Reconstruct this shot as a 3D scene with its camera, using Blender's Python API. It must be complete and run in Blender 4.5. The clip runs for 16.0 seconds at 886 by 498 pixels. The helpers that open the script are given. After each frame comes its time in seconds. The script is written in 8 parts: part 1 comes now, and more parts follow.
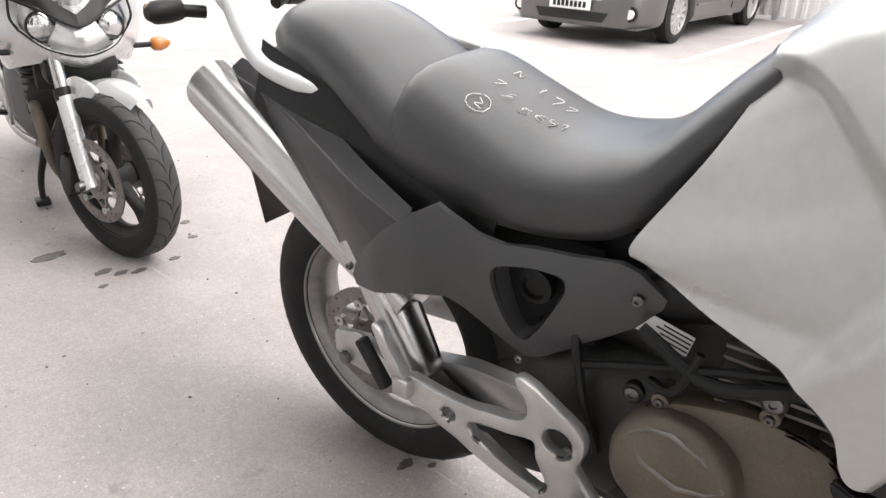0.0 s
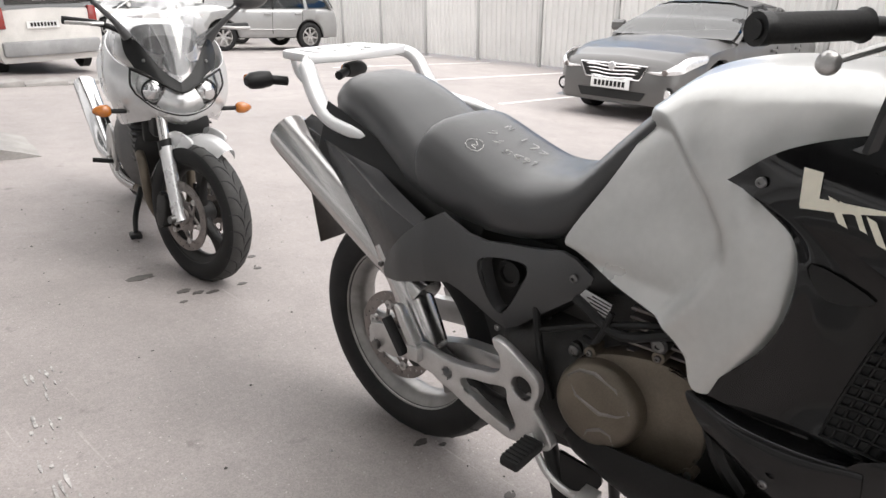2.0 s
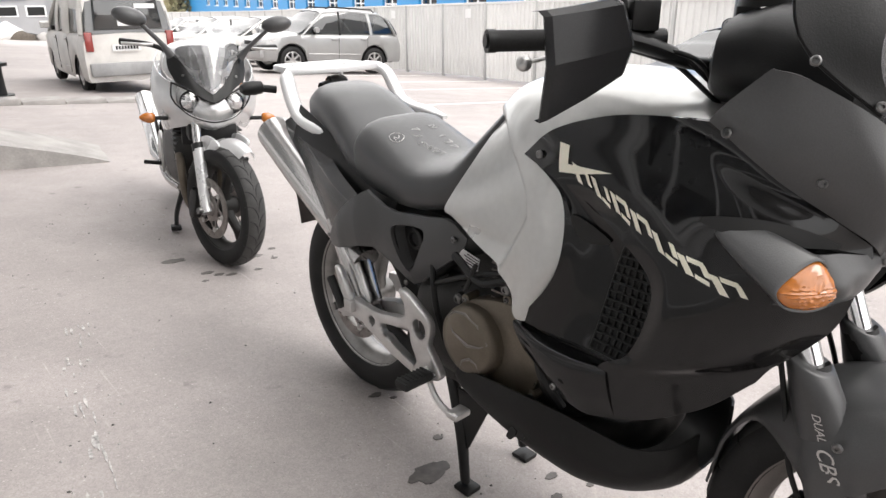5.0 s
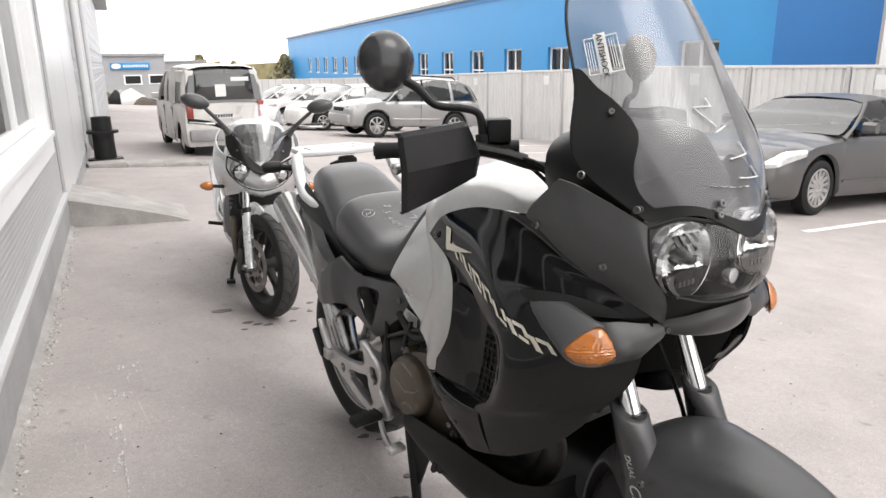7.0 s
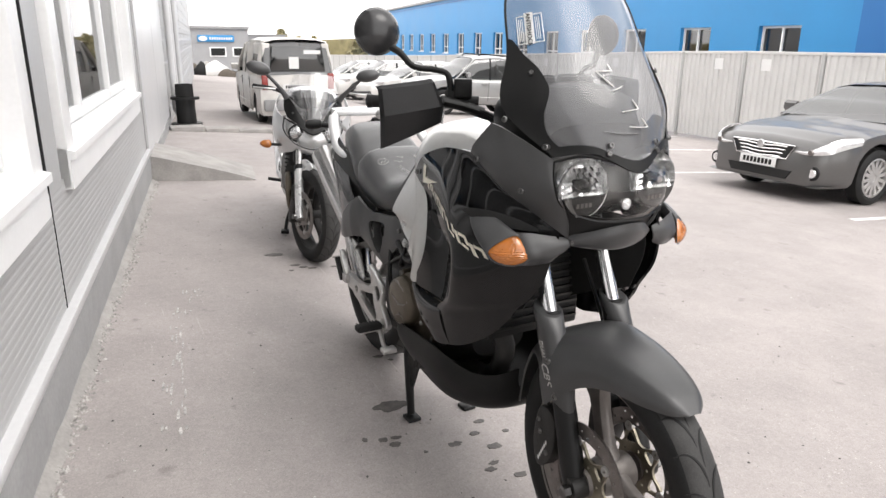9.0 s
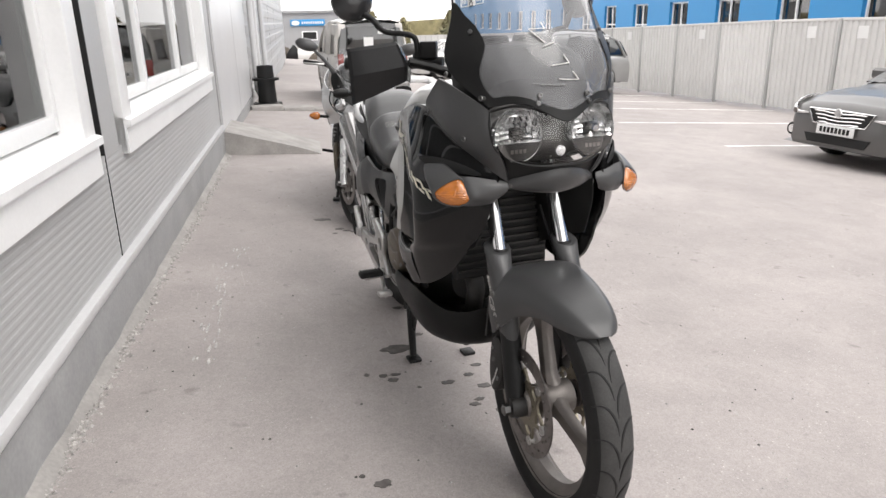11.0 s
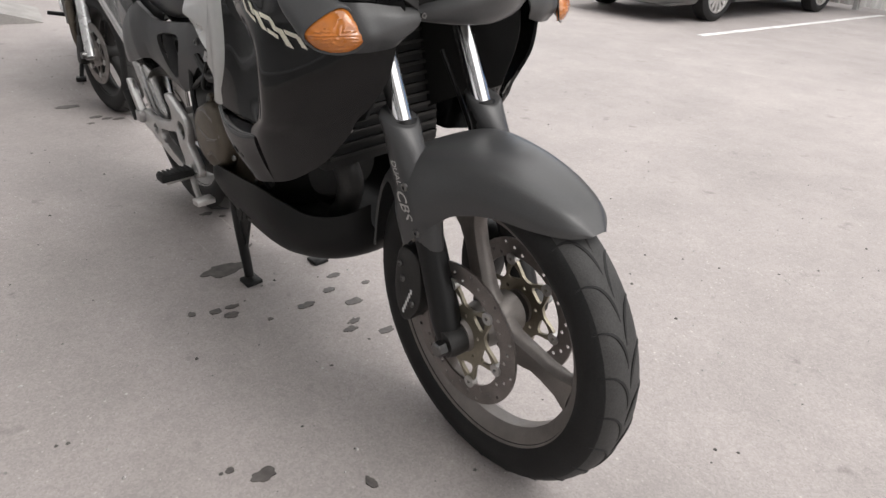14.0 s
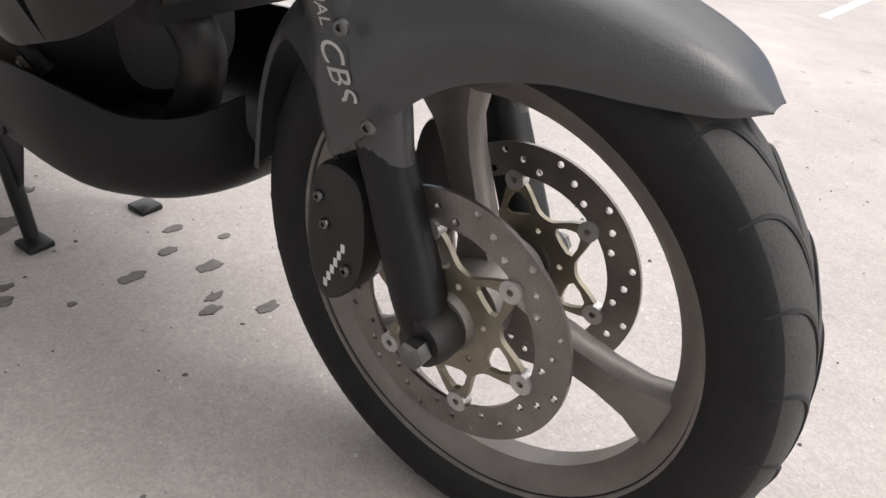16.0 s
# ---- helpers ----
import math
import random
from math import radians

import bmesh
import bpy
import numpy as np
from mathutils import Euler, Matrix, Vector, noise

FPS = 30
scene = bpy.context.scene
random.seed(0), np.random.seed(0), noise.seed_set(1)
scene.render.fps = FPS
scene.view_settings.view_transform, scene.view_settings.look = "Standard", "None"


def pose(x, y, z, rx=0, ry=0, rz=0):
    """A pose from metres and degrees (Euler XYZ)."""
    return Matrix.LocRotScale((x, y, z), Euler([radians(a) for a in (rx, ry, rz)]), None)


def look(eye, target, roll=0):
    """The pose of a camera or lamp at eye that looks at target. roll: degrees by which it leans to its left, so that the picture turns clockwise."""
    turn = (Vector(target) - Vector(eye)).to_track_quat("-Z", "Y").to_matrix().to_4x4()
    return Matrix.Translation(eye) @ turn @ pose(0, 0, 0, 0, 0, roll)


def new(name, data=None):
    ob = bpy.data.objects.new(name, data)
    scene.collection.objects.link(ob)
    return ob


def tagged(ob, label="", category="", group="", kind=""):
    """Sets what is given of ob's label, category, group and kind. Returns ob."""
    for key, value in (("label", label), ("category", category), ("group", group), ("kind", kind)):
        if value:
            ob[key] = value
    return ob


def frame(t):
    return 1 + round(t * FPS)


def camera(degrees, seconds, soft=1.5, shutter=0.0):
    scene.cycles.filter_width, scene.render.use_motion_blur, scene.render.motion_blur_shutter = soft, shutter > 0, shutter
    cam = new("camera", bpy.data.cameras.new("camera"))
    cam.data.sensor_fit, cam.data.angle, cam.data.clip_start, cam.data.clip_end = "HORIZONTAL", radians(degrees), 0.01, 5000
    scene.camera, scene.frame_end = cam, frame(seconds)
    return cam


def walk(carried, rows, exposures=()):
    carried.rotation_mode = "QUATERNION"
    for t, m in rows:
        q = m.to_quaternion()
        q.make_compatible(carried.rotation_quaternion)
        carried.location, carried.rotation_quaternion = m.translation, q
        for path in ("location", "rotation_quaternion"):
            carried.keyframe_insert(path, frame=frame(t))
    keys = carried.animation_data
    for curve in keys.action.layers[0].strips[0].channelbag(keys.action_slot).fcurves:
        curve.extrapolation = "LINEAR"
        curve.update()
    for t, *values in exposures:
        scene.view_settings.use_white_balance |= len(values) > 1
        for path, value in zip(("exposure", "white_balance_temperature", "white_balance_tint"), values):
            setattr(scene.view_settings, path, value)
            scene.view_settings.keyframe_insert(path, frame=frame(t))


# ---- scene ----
cam = camera(65.8, 16.0)
PATH = [
    (0, (-0.864, -0.871, 1.209), (0.497, 0.246, 0.26), -0.4),
    (0.5, (-0.955, -0.948, 1.226), (0.417, 0.203, 0.336), -1.2),
    (1, (-1.042, -1.041, 1.26), (0.326, 0.194, 0.483), -2.1),
    (1.5, (-1.11, -1.145, 1.26), (0.249, 0.12, 0.516), -0.6),
    (2, (-1.132, -1.217, 1.264), (0.202, 0.064, 0.505), -0.0),
    (2.5, (-1.126, -1.301, 1.256), (0.159, 0.02, 0.479), -0.1),
    (3, (-1.123, -1.391, 1.247), (0.147, -0.063, 0.457), 0.2),
    (3.5, (-1.139, -1.462, 1.254), (0.101, -0.092, 0.489), -0.2),
    (3.7, (-1.142, -1.494, 1.257), (0.092, -0.116, 0.496), -0.4),
    (5.8, (-1.12, -1.89, 1.307), (0.074, -0.426, 0.65), 0.4),
    (6, (-1.105, -1.926, 1.323), (0.086, -0.457, 0.672), 0.6),
    (6.5, (-1.05, -2.043, 1.364), (0.089, -0.514, 0.759), 0.0),
    (7, (-1.011, -2.197, 1.381), (0.029, -0.573, 0.852), -0.8),
    (7.5, (-1.004, -2.335, 1.373), (-0.033, -0.662, 0.862), 0.2),
    (8, (-1.013, -2.444, 1.366), (-0.056, -0.767, 0.844), -0.2),
    (8.5, (-1.015, -2.567, 1.369), (-0.078, -0.878, 0.847), 0.1),
    (9, (-1.018, -2.69, 1.361), (-0.158, -0.982, 0.779), 0.6),
    (9.2, (-1.005, -2.739, 1.362), (-0.167, -1.02, 0.777), 0.8),
    (11.3, (-0.771, -3.048, 1.318), (-0.166, -1.255, 0.672), -1.3),
    (11.5, (-0.765, -3.04, 1.315), (-0.153, -1.256, 0.648), -1.4),
    (12, (-0.778, -2.983, 1.296), (-0.157, -1.217, 0.594), -0.8),
    (12.5, (-0.809, -2.882, 1.27), (-0.049, -1.189, 0.524), -0.8),
    (13, (-0.859, -2.752, 1.252), (0.096, -1.185, 0.457), -2.4),
    (13.5, (-0.846, -2.574, 1.189), (0.125, -1.078, 0.285), -1.3),
    (14, (-0.772, -2.381, 1.124), (0.332, -1.026, 0.151), 0.2),
    (14.5, (-0.715, -2.221, 1.05), (0.511, -1.009, 0.036), 2.9),
    (15, (-0.675, -2.045, 0.948), (0.667, -1.009, -0.115), 4.4),
    (15.5, (-0.588, -1.923, 0.83), (0.828, -0.949, -0.192), 5.5),
    (16, (-0.529, -1.877, 0.785), (0.849, -0.916, -0.301), 5.5),
]
walk(cam, [(t, look(eye, target, roll)) for t, eye, target, roll in PATH], exposures=[(0.0, 1.48), (0.5, 1.25), (1.0, 1.12), (1.5, 1.06), (3.5, 0.95), (5.8, 1.25), (6.3, 1.15), (6.6, 1.08), (7.0, 0.92), (8.5, 0.88), (9.2, 0.95), (11.5, 0.75), (12.5, 0.68), (14.5, 0.82), (16.0, 1.10)])

# ---- light: a bright overcast sky ----
world = bpy.data.worlds.new("overcast")
scene.world = world
world.use_nodes = True
wn = world.node_tree.nodes
wl = world.node_tree.links
sky = wn.new("ShaderNodeTexSky")
sky.sky_type = "NISHITA"
sky.sun_disc = False
sky.sun_elevation = radians(48)
sky.sun_rotation = radians(150)
grey = wn.new("ShaderNodeHueSaturation")
grey.inputs["Saturation"].default_value = 0.12
grey.inputs["Value"].default_value = 0.10
wl.new(sky.outputs[0], grey.inputs["Color"])
co = wn.new("ShaderNodeTexCoord")
cl = wn.new("ShaderNodeTexNoise")
cl.inputs["Scale"].default_value = 2.2
cl.inputs["Detail"].default_value = 5
wl.new(co.outputs["Generated"], cl.inputs["Vector"])
cr = wn.new("ShaderNodeValToRGB")
cr.color_ramp.elements[0].position, cr.color_ramp.elements[0].color = 0.3, (1.25, 1.23, 1.23, 1)
cr.color_ramp.elements[1].position, cr.color_ramp.elements[1].color = 0.7, (1.75, 1.7, 1.68, 1)
wl.new(cl.outputs["Fac"], cr.inputs["Fac"])
mixw = wn.new("ShaderNodeMix")
mixw.data_type = "RGBA"
mixw.inputs["Factor"].default_value = 0.85
wl.new(grey.outputs[0], mixw.inputs["A"])
wl.new(cr.outputs[0], mixw.inputs["B"])
wl.new(mixw.outputs["Result"], wn["Background"].inputs["Color"])
wn["Background"].inputs["Strength"].default_value = 0.95
sun = new("sun", bpy.data.lights.new("sun", "SUN"))
sun.data.energy, sun.data.angle, sun.data.color = 0.7, radians(30), (1.0, 0.96, 0.92)
sun.matrix_world = look((6, -9, 14), (0, 0, 0))


# ---- materials ----
def mat(name, color, rough=0.5, metal=0.0, vary=0.15, scale=8.0, bump=0.0, bscale=60.0, coat=0.0, spec=0.5, random_piece=0.0, stain=0.0, stain_scale=1.5):
    """A procedural surface: base colour that varies at two scales, uneven gloss and fine relief."""
    m = bpy.data.materials.new(name)
    m.use_nodes = True
    nt = m.node_tree
    b = nt.nodes["Principled BSDF"]
    b.inputs["Metallic"].default_value = metal
    b.inputs["Coat Weight"].default_value = coat
    b.inputs["Coat Roughness"].default_value = 0.06
    b.inputs["Specular IOR Level"].default_value = spec
    tc = nt.nodes.new("ShaderNodeTexCoord")
    n1 = nt.nodes.new("ShaderNodeTexNoise")
    n1.inputs["Scale"].default_value = scale
    n1.inputs["Detail"].default_value = 6
    n2 = nt.nodes.new("ShaderNodeTexNoise")
    n2.inputs["Scale"].default_value = bscale
    n2.inputs["Detail"].default_value = 3
    nt.links.new(tc.outputs["Object"], n1.inputs["Vector"])
    nt.links.new(tc.outputs["Object"], n2.inputs["Vector"])
    ramp = nt.nodes.new("ShaderNodeMapRange")
    ramp.inputs[1].default_value, ramp.inputs[2].default_value = 0.3, 0.7
    ramp.inputs[3].default_value, ramp.inputs[4].default_value = 1 - vary, 1 + vary
    nt.links.new(n1.outputs["Fac"], ramp.inputs[0])
    fine = nt.nodes.new("ShaderNodeMapRange")
    fine.inputs[1].default_value, fine.inputs[2].default_value = 0.3, 0.7
    fine.inputs[3].default_value, fine.inputs[4].default_value = 1 - vary * 0.6, 1 + vary * 0.6
    nt.links.new(n2.outputs["Fac"], fine.inputs[0])
    mul = nt.nodes.new("ShaderNodeMath")
    mul.operation = "MULTIPLY"
    nt.links.new(ramp.outputs[0], mul.inputs[0])
    nt.links.new(fine.outputs[0], mul.inputs[1])
    last = mul.outputs[0]
    if random_piece:
        oi = nt.nodes.new("ShaderNodeObjectInfo")
        mr = nt.nodes.new("ShaderNodeMapRange")
        mr.inputs[3].default_value, mr.inputs[4].default_value = 1 - random_piece, 1 + random_piece
        nt.links.new(oi.outputs["Random"], mr.inputs[0])
        m2 = nt.nodes.new("ShaderNodeMath")
        m2.operation = "MULTIPLY"
        nt.links.new(last, m2.inputs[0])
        nt.links.new(mr.outputs[0], m2.inputs[1])
        last = m2.outputs[0]
    if stain:
        n3 = nt.nodes.new("ShaderNodeTexNoise")
        n3.inputs["Scale"].default_value = stain_scale
        n3.inputs["Detail"].default_value = 8
        n3.inputs["Roughness"].default_value = 0.65
        nt.links.new(tc.outputs["Object"], n3.inputs["Vector"])
        sr = nt.nodes.new("ShaderNodeMapRange")
        sr.inputs[1].default_value, sr.inputs[2].default_value = 0.45, 0.75
        sr.inputs[3].default_value, sr.inputs[4].default_value = 1.0, 1 - stain
        nt.links.new(n3.outputs["Fac"], sr.inputs[0])
        m3 = nt.nodes.new("ShaderNodeMath")
        m3.operation = "MULTIPLY"
        nt.links.new(last, m3.inputs[0])
        nt.links.new(sr.outputs[0], m3.inputs[1])
        last = m3.outputs[0]
    vm = nt.nodes.new("ShaderNodeVectorMath")
    vm.operation = "SCALE"
    vm.inputs[0].default_value = color
    nt.links.new(last, vm.inputs["Scale"])
    nt.links.new(vm.outputs[0], b.inputs["Base Color"])
    rr = nt.nodes.new("ShaderNodeMapRange")
    rr.inputs[3].default_value, rr.inputs[4].default_value = max(0.02, rough - 0.07), min(1.0, rough + 0.07)
    nt.links.new(n1.outputs["Fac"], rr.inputs[0])
    nt.links.new(rr.outputs[0], b.inputs["Roughness"])
    if bump:
        bp = nt.nodes.new("ShaderNodeBump")
        bp.inputs["Strength"].default_value = bump
        bp.inputs["Distance"].default_value = 0.004
        nt.links.new(n2.outputs["Fac"], bp.inputs["Height"])
        nt.links.new(bp.outputs[0], b.inputs["Normal"])
    return m


def glass_mat(name, color, rough=0.03, alpha=1.0, ior=1.45, haze_mix=0.0):
    """Clear or tinted sheet: transparent with a glossy film, plus an optional diffuse haze."""
    m = bpy.data.materials.new(name)
    m.use_nodes = True
    nt = m.node_tree
    nt.nodes.remove(nt.nodes["Principled BSDF"])
    tr = nt.nodes.new("ShaderNodeBsdfTransparent")
    tr.inputs["Color"].default_value = (*color, 1)
    gl = nt.nodes.new("ShaderNodeBsdfGlossy")
    gl.inputs["Roughness"].default_value = rough
    gl.inputs["Color"].default_value = (0.9, 0.9, 0.9, 1)
    fr = nt.nodes.new("ShaderNodeFresnel")
    fr.inputs["IOR"].default_value = ior
    mx = nt.nodes.new("ShaderNodeMixShader")
    nt.links.new(fr.outputs[0], mx.inputs[0])
    nt.links.new(tr.outputs[0], mx.inputs[1])
    nt.links.new(gl.outputs[0], mx.inputs[2])
    last = mx.outputs[0]
    if haze_mix:
        df = nt.nodes.new("ShaderNodeBsdfDiffuse")
        df.inputs["Color"].default_value = (*color, 1)
        m2 = nt.nodes.new("ShaderNodeMixShader")
        m2.inputs[0].default_value = haze_mix
        nt.links.new(last, m2.inputs[1])
        nt.links.new(df.outputs[0], m2.inputs[2])
        last = m2.outputs[0]
    nt.links.new(last, nt.nodes["Material Output"].inputs["Surface"])
    return m


M = dict(
    plastic=mat("black_plastic_matte", (0.052, 0.052, 0.053), 0.34, vary=0.14, scale=5, bump=0.08, bscale=420, stain=0.08, stain_scale=9),
    satin=mat("black_plastic_satin", (0.030, 0.030, 0.031), 0.20, vary=0.14, scale=5, bump=0.03, bscale=420, stain=0.08, stain_scale=9),
    belly=mat("belly_black", (0.012, 0.012, 0.012), 0.42, spec=0.16, vary=0.25, scale=6, bump=0.1, bscale=300, stain=0.2),
    plastic_dark=mat("black_plastic_dark", (0.009, 0.009, 0.009), 0.45, spec=0.28, vary=0.2, bump=0.1, bscale=400),
    gloss=mat("gloss_black_paint", (0.008, 0.008, 0.0083), 0.07, vary=0.25, scale=3, spec=0.33),
    silver=mat("silver_paint", (0.50, 0.50, 0.485), 0.30, 0.45, vary=0.05, scale=4, coat=0.5, stain=0.07, stain_scale=7),
    silver2=mat("silver_paint_light", (0.56, 0.56, 0.56), 0.28, 0.4, vary=0.05, scale=4, coat=0.5),
    seat=mat("seat_vinyl", (0.045, 0.045, 0.046), 0.32, vary=0.14, scale=6, bump=0.14, bscale=520),
    rubber=mat("tyre_rubber", (0.014, 0.014, 0.014), 0.68, spec=0.3, vary=0.3, scale=12, bump=0.10, bscale=260, stain=0.3, stain_scale=9),
    tread=mat("tyre_tread", (0.040, 0.039, 0.038), 0.72, vary=0.3, scale=14, bump=0.15, bscale=320, stain=0.4, stain_scale=8),
    alu=mat("cast_aluminium", (0.52, 0.51, 0.50), 0.36, 0.75, vary=0.12, scale=14, bump=0.1, bscale=500, stain=0.15, stain_scale=12),
    alu_mid=mat("wheel_alloy", (0.27, 0.262, 0.255), 0.38, 0.65, vary=0.12, scale=14, stain=0.25, stain_scale=11),
    alu_dull=mat("painted_wheel_silver", (0.20, 0.182, 0.170), 0.42, 0.5, vary=0.15, scale=16, bump=0.08, bscale=500, stain=0.3, stain_scale=10),
    rack=mat("rack_silver", (0.66, 0.66, 0.66), 0.38, 0.35, vary=0.06, scale=10, bump=0.04, bscale=700),
    chrome=mat("chrome", (0.75, 0.75, 0.75), 0.12, 1.0, vary=0.05),
    steel=mat("brushed_steel", (0.52, 0.51, 0.50), 0.24, 1.0, vary=0.05, scale=3),
    disc=mat("brake_disc_steel", (0.23, 0.21, 0.20), 0.36, 0.9, vary=0.2, scale=20, bump=0.06, bscale=500),
    gold=mat("gold_carrier", (0.27, 0.242, 0.185), 0.38, 0.7, vary=0.15, scale=14, stain=0.3, stain_scale=16),
    bronze=mat("bronze_engine_paint", (0.130, 0.108, 0.082), 0.42, 0.35, vary=0.18, scale=9, bump=0.1, bscale=350, stain=0.3, stain_scale=8),
    engine=mat("engine_black", (0.022, 0.021, 0.020), 0.5, 0.2, vary=0.3, scale=10, bump=0.2, bscale=200, stain=0.3, stain_scale=6),
    bolt=mat("bolt_steel", (0.17, 0.168, 0.165), 0.32, 1.0, vary=0.2, scale=40),
    amber=mat("amber_lens", (0.42, 0.135, 0.020), 0.14, vary=0.12, scale=30, coat=0.8),
    red=mat("red_lens", (0.24, 0.028, 0.022), 0.2, vary=0.1, coat=0.6),
    white=mat("white_paint", (0.74, 0.74, 0.73), 0.45, vary=0.04, scale=3, stain=0.06),
    cream=mat("cream_decal", (0.78, 0.74, 0.62), 0.32, vary=0.05, scale=20),
    chalk=mat("chalk", (0.70, 0.69, 0.67), 0.9, vary=0.25, scale=90),
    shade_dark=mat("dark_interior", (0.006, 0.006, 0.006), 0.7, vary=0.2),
    reflector=mat("lamp_reflector", (0.90, 0.90, 0.90), 0.22, 0.85, vary=0.06, scale=30),
    lens=glass_mat("clear_lens", (0.95, 0.95, 0.95), 0.03),
    # its grey diffuse share stands in for the milky sky reflection
    screen=glass_mat("smoked_windscreen", (0.50, 0.505, 0.52), 0.16, ior=1.6, haze_mix=0.22),
    screen_clear=glass_mat("clear_windscreen", (0.97, 0.97, 0.98), 0.05, ior=2.2, haze_mix=0.08),
    headlamp=mat("headlamp_clear", (0.72, 0.72, 0.72), 0.14, 0.55, vary=0.12, scale=18, coat=0.8),
    car_glass=glass_mat("car_glass", (0.22, 0.24, 0.24), 0.04, ior=2.1),
    window_glass=glass_mat("window_glass", (0.50, 0.53, 0.53), 0.02, ior=1.7),
    car_grey=mat("grey_metallic_paint", (0.115, 0.112, 0.110), 0.36, 0.4, vary=0.06, scale=2, coat=0.35, stain=0.06),
    car_silver=mat("silver_grey_car_paint", (0.34, 0.34, 0.335), 0.34, 0.4, vary=0.06, scale=2, coat=0.4, stain=0.08),
    car_white=mat("white_car_paint", (0.66, 0.65, 0.63), 0.32, vary=0.05, scale=2, coat=0.6, stain=0.12),
    van_paint=mat("dusty_off_white_paint", (0.62, 0.60, 0.57), 0.42, vary=0.10, scale=2, coat=0.3, stain=0.3, stain_scale=1.2),
    wall=mat("wall_panel_grey", (0.40, 0.40, 0.40), 0.42, vary=0.06, scale=1.2, bump=0.03, bscale=90, stain=0.12, stain_scale=1.1),
    wall_light=mat("wall_panel_light", (0.58, 0.58, 0.585), 0.30, vary=0.05, scale=0.8, bump=0.03, bscale=40, stain=0.08),
    pvc=mat("white_pvc", (0.80, 0.80, 0.80), 0.35, vary=0.03, scale=4, stain=0.05),
    plinth=mat("plinth_metal", (0.30, 0.30, 0.30), 0.5, vary=0.12, scale=3, bump=0.05, stain=0.25, stain_scale=2.5),
    fence=mat("fence_sheet_grey", (0.62, 0.615, 0.60), 0.45, vary=0.05, scale=1.0, random_piece=0.06, stain=0.10),
    post=mat("fence_post_grey", (0.38, 0.38, 0.37), 0.5, vary=0.08, scale=3),
    blue=mat("blue_cladding", (0.022, 0.235, 0.52), 0.45, vary=0.04, scale=0.4, bump=0.02, stain=0.06, stain_scale=0.3),
    blue_deep=mat("deep_blue_cladding", (0.012, 0.135, 0.38), 0.45, vary=0.04, scale=0.4, stain=0.06, stain_scale=0.3),
    grey_bldg=mat("grey_render", (0.34, 0.34, 0.345), 0.7, vary=0.08, scale=0.6, stain=0.12, stain_scale=0.4),
    line=mat("road_line_paint", (0.70, 0.69, 0.68), 0.7, vary=0.18, scale=7, bump=0.1, stain=0.35, stain_scale=5),
    concrete=mat("concrete", (0.33, 0.315, 0.30), 0.85, vary=0.14, scale=5, bump=0.4, bscale=70, stain=0.3, stain_scale=3),
    leaf=mat("autumn_leaves", (0.25, 0.22, 0.115), 0.7, vary=0.35, scale=0.8, random_piece=0.2),
    bark=mat("bark", (0.09, 0.075, 0.06), 0.9, vary=0.3, bump=0.4),
    smear=mat("old_paint_smear", (0.40, 0.385, 0.375), 0.85, vary=0.3, scale=60),
    wet=mat("oil_stain", (0.095, 0.085, 0.080), 0.6, vary=0.3, scale=25, stain=0.2, stain_scale=20),
)


# ---- mesh helpers ----
def mesh_of(name, bm, material, smooth=40):
    me = bpy.data.meshes.new(name)
    bmesh.ops.recalc_face_normals(bm, faces=bm.faces)
    for f in bm.faces:
        f.smooth = smooth > 0
    for e in bm.edges:
        if smooth and len(e.link_faces) == 2 and e.calc_face_angle(0) > radians(smooth):
            e.smooth = False
    bm.to_mesh(me)
    bm.free()
    for m in material if isinstance(material, (list, tuple)) else [material]:
        me.materials.append(m)
    return me


def part(name, bm, material, parent=None, label="", smooth=40, m=None):
    ob = new(name, mesh_of(name, bm, material, smooth))
    if parent is not None:
        ob.parent = parent
    if m is not None:
        ob.matrix_basis = m
    if label:
        tagged(ob, label)
    return ob


def empty(name, m, label, category, group="", kind=""):
    ob = new(name)
    ob.empty_display_size = 0.1
    ob.matrix_basis = m
    return tagged(ob, label, category, group, kind)


def box(bm, x0, x1, y0, y1, z0, z1, bevel=0.0, m=None, seg=2):
    vs = bmesh.ops.create_cube(bm, size=1.0)["verts"]
    for v in vs:
        v.co = Vector(((x0 + x1) / 2 + v.co.x * (x1 - x0), (y0 + y1) / 2 + v.co.y * (y1 - y0), (z0 + z1) / 2 + v.co.z * (z1 - z0)))
    fs = list({f for v in vs for f in v.link_faces})
    if bevel:
        es = list({e for f in fs for e in f.edges})
        r = bmesh.ops.bevel(bm, geom=es, offset=bevel, segments=seg, affect="EDGES", profile=0.5)
        vs = list({v for f in r["faces"] for v in f.verts} | {v for v in vs if v.is_valid})
    if m is not None:
        bmesh.ops.transform(bm, matrix=m, verts=[v for v in vs if v.is_valid])
    return bm


def ring_faces(bm, a, b, closed=True):
    n = len(a)
    for i in range(n if closed else n - 1):
        j = (i + 1) % n
        q = [a[i], a[j], b[j], b[i]]
        if len(set(q)) == 4:
            bm.faces.new(q)


def loft(bm, rings, cap=True, closed=True):
    rows = [[bm.verts.new(p) for p in r] for r in rings]
    for a, b in zip(rows, rows[1:]):
        ring_faces(bm, a, b, closed)
    if cap and closed:
        bm.faces.new(rows[0][::-1])
        bm.faces.new(rows[-1])
    return bm


